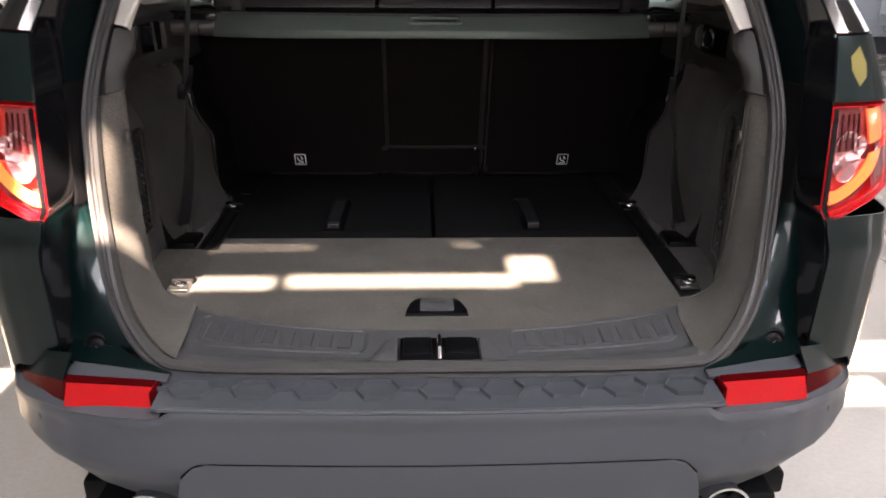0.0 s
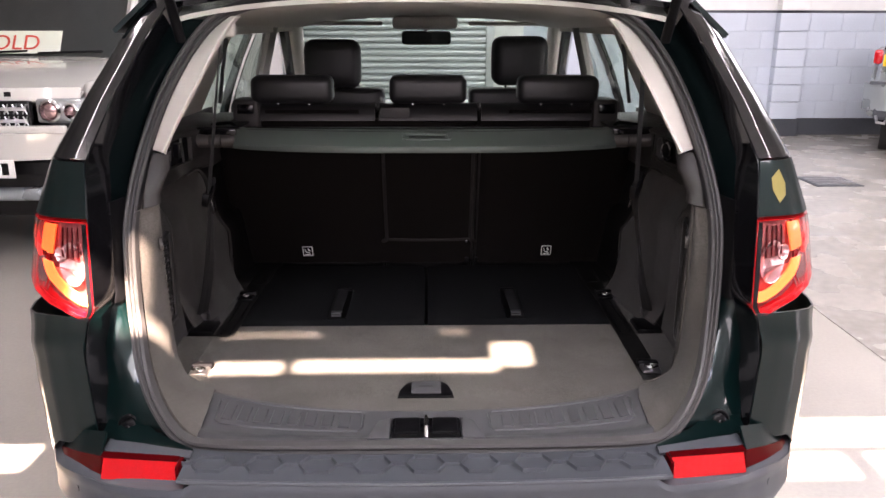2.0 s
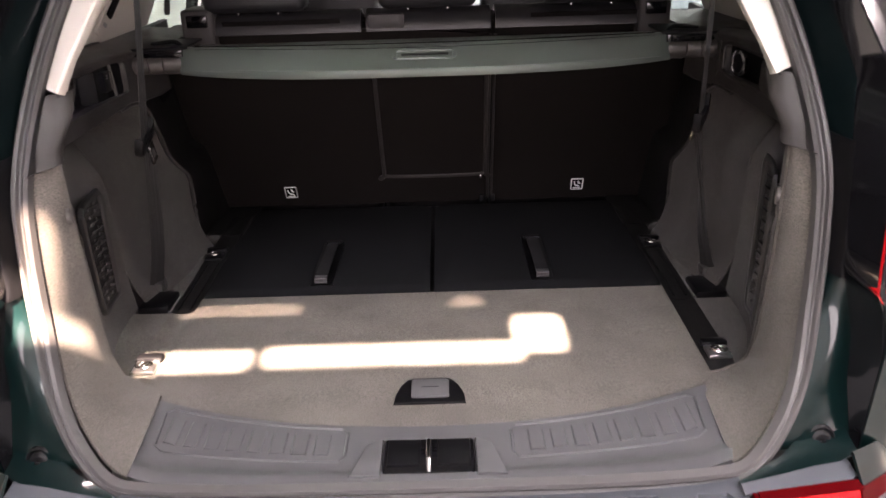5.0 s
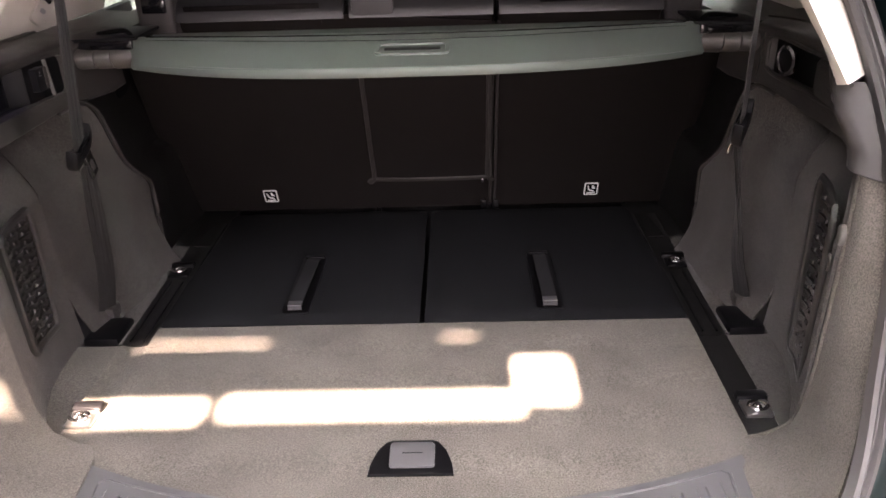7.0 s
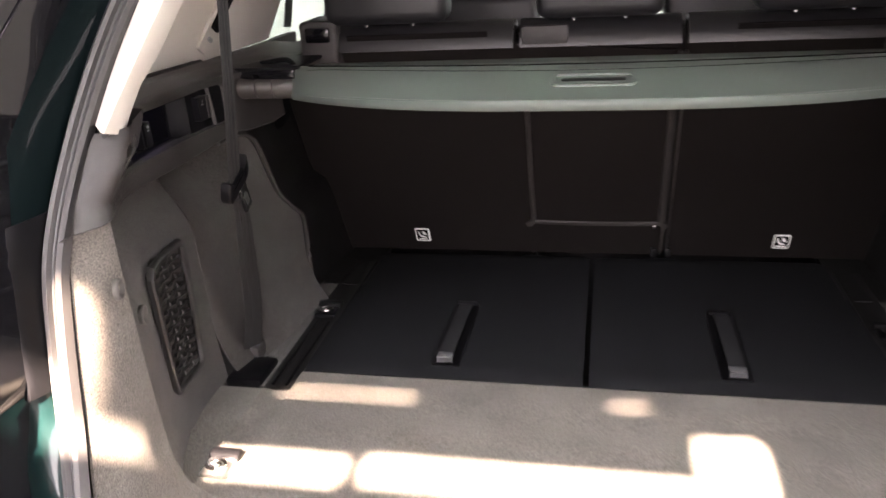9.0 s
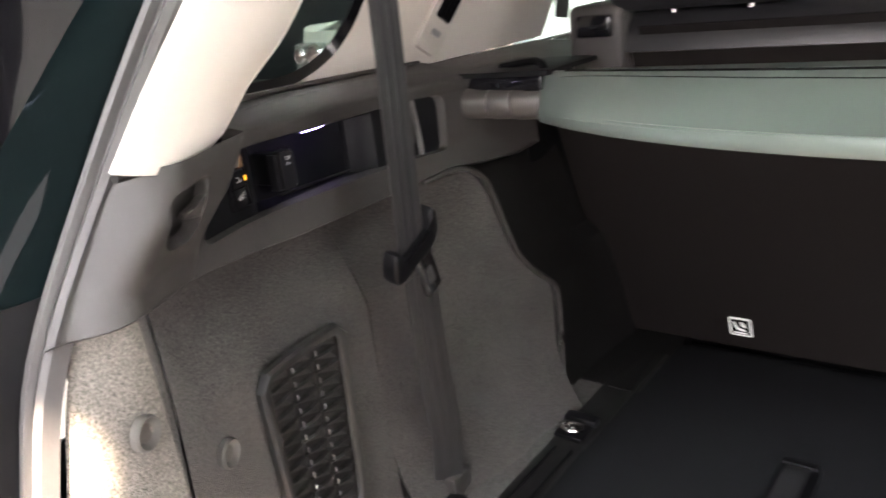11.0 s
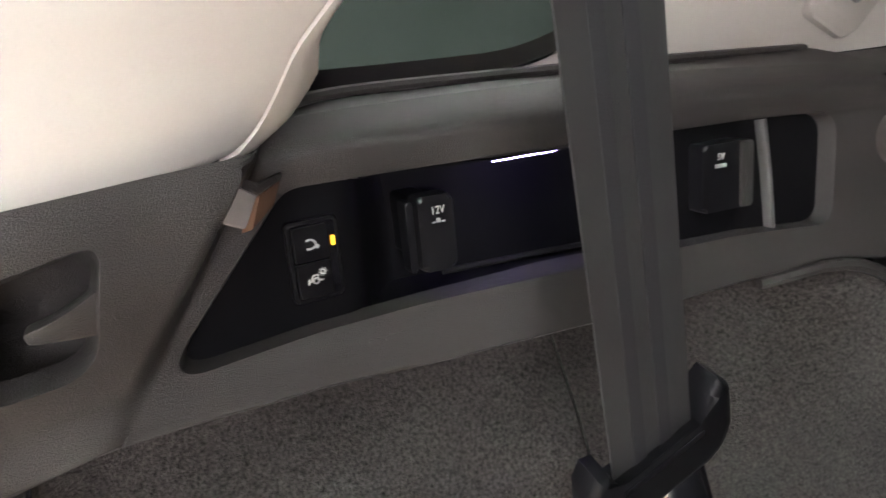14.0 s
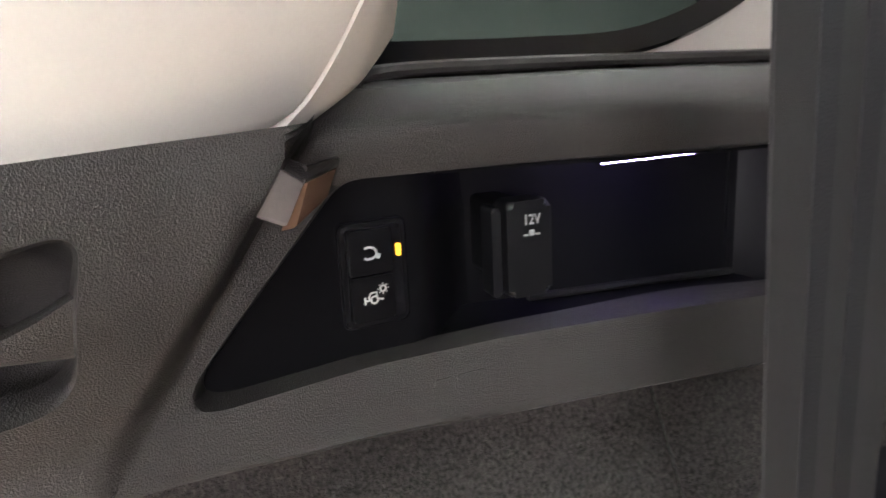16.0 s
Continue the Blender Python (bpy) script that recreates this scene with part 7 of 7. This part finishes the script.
        sweep("screen_pillar", [(cx + s * 0.76, yf + 1.28, 1.24), (cx + s * 0.62, yf + 2.0, 1.72)], ring_profile(0.045, 8), WHITE_PAINT, v)
        sweep("side_pillar", [(cx + s * 0.86, yf + 2.5, 1.2), (cx + s * 0.66, yf + 2.5, 1.73)], ring_profile(0.05, 8), GLOSS_BLACK, v)
        part("door_mirror", block(cx + s * 1.02 - 0.11, cx + s * 1.02 + 0.11, yf + 1.45, yf + 1.6, 1.2, 1.38, 0.04, 3), WHITE_PAINT, v)
    def screen(u, w):
        x = (u * 2 - 1) * (0.77 - 0.13 * w)
        return (cx + x, yf + 1.26 + 0.74 * w - 0.05 * (1 - (u * 2 - 1) ** 2), 1.27 + 0.455 * w)
    sheet("windscreen", screen, 14, 8, SCREEN_DARK, v, 0.006, "dark reflecting windscreen")
    part("roof", block(cx - 0.68, cx + 0.68, yf + 1.98, yf + 4.4, 1.70, 1.78, 0.035, 3), WHITE_PAINT, v)
    part("rear_body", block(cx - 0.88, cx + 0.88, yf + 4.2, yf + 4.6, 0.4, 1.3, 0.05, 3), WHITE_PAINT, v)
    part("cabin", block(cx - 0.86, cx + 0.86, yf + 1.45, yf + 4.3, 0.35, 0.9, 0.02), GLOSS_BLACK, v)
    part("engine_bay", block(cx - 0.84, cx + 0.84, yf + 0.22, yf + 1.3, 0.4, 1.0, 0.02), GLOSS_BLACK, v)
    for k in range(2):
        sweep("wiper", [(cx - 0.5 + k * 0.6, yf + 1.20, 1.30), (cx + 0.0 + k * 0.6, yf + 1.24, 1.312)], ring_profile(0.010, 6), GLOSS_BLACK, v)
    # plate with plain bars in place of its writing
    pl = part("number_plate", block(cx - 0.04, cx + 0.48, yf - 0.135, yf - 0.12, 0.585, 0.70, 0.004), PLATE_WHITE, v, "white number plate with plain black bars")
    for k in range(7):
        part("plate_bar", block(cx - 0.01 + k * 0.068, cx + 0.035 + k * 0.068, yf - 0.138, yf - 0.134, 0.605, 0.68, 0.001), GLOSS_BLACK, pl)
    # card behind the screen
    sg = thing("sale_card", "pale card with red capitals standing in a car's windscreen", "sign", at=(0, 0, 0))
    def card(a, b, d):
        return (cx - 0.04 + a, yf + 1.29 + 0.62 * b - 0.02 + d, 1.455 + b)
    part("card_sheet", plate(rounded(-0.46, 0.30, -0.075, 0.10, 0.006, 2), card, 0.004), CARD, sg)
    m = Matrix.Translation((cx - 0.14, yf + 1.265, 1.46)) @ Euler((radians(58), 0, 0)).to_matrix().to_4x4()
    text_mesh("card_writing", "SOLD", 0.19, m, RED_INK, sg, "red capitals")


SCREEN_DARK = material("dark_screen_glass", (0.03, 0.035, 0.035), 0.06, coat=1.0, stain=0.3, stain_scale=3)
LAMP_CLEAR = material("clear_lamp", (0.4, 0.42, 0.42), 0.08, metal=0.4, coat=1.0)
white_car()


def silver_car():
    """The rear corner of a silver car beyond the right-hand flank."""
    x0, yr = 0.0, 0.0
    v = thing("parked_car", "silver car parked tail outwards with a yellow number plate", "car", at=(5.44, 7.95, 0.0))
    v.rotation_euler = (0, 0, radians(-31))
    v.scale = (1, 1, 1.06)
    w = 1.75
    def tail(u, k):
        x = x0 + w * u
        c = abs(u * 2 - 1)
        z = 0.62 + 0.63 * k
        return (x + 0.10 * (1 if u < 0.5 else -1) * max(0, c - 0.85) / 0.15 * (0.4 + 0.6 * k), yr + 0.22 * max(0, c - 0.6) ** 2 * 4 + 0.10 * k, z)
    sheet("tailgate", tail, 30, 12, SILVER_PAINT, v, 0.03, "silver tailgate and wings")
    def bump(u, k):
        x = x0 - 0.02 + (w + 0.04) * u
        c = abs(u * 2 - 1)
        return (x, yr - 0.09 + 0.5 * max(0, c - 0.6) ** 2 * 3 + 0.03 * k, 0.86 - 0.30 * k)
    sheet("rear_bumper", bump, 30, 8, SILVER_PAINT, v, 0.03, "silver bumper")
    part("bumper_lower", block(x0 + 0.1, x0 + w - 0.1, yr - 0.02, yr + 0.2, 0.45, 0.60, 0.04, 3), SKIRT, v)
    part("bumper_strip", block(x0 + 0.02, x0 + w - 0.02, yr - 0.06, yr + 0.06, 0.855, 0.885, 0.01), SKIRT, v)
    def glass(u, k):
        x = x0 + 0.12 + 0.10 * k + (w - 0.24 - 0.2 * k) * u
        return (x, yr + 0.10 + 0.30 * k, 1.25 + 0.42 * k)
    sheet("rear_window", glass, 12, 6, SCREEN_DARK, v, 0.02, "dark rear window")
    part("roof", block(x0 + 0.22, x0 + w - 0.22, yr + 0.34, yr + 1.6, 1.62, 1.70, 0.03, 3), SILVER_PAINT, v)
    part("body", block(x0 + 0.02, x0 + w - 0.02, yr + 0.28, yr + 2.0, 0.45, 1.25, 0.06, 3), SILVER_PAINT, v)
    for s, x in ((-1, x0 + 0.10), (1, x0 + w - 0.10)):
        part("tail_lamp", block(x - 0.05 + s * 0.03, x + 0.05 + s * 0.03, yr + 0.02, yr + 0.14, 1.08, 1.24, 0.03, 3), RED_LENS, v, "red tail lamp")
        part("wheel", lathe([(0.2, -0.11), (0.32, -0.11), (0.34, -0.08), (0.34, 0.08), (0.32, 0.11), (0.2, 0.11)], (x - s * 0.22, yr + 0.95, 0.32), (1, 0, 0), 28), TYRE, v, "black tyre")
    pl = part("number_plate", block(x0 + 0.13, x0 + 0.65, yr - 0.03, yr - 0.015, 1.06, 1.19, 0.004), PLATE_YELLOW, v, "yellow number plate with plain black bars")
    for k in range(7):
        part("plate_bar", block(x0 + 0.16 + k * 0.068, x0 + 0.205 + k * 0.068, yr - 0.033, yr - 0.029, 1.085, 1.165, 0.001), GLOSS_BLACK, pl)
    sweep("tow_hook", [(x0 + 0.14, yr - 0.0, 0.50), (x0 + 0.16, yr - 0.10, 0.43), (x0 + 0.24, yr - 0.10, 0.42), (x0 + 0.27, yr, 0.48)], ring_profile(0.018, 8), STEEL, v)


silver_car()

# ---- small marks ----


def painted_reflection():
    """Yellow diamond reflection, painted as a patch on the panel above the right rear lamp."""
    def on(a, b, d):
        p = shell(0.15 + a * 1.1, 1.268 + b * 0.9, 0.0015 - d)
        return p
    part("sticker", plate([(-0.05, 0.020), (0.02, 0.040), (0.060, 0.005), (0.05, -0.022), (0.0, -0.040), (-0.045, -0.008)], on, 0.001), YELLOW_REFLECTION, car, "yellow diamond reflection painted on the panel")


painted_reflection()
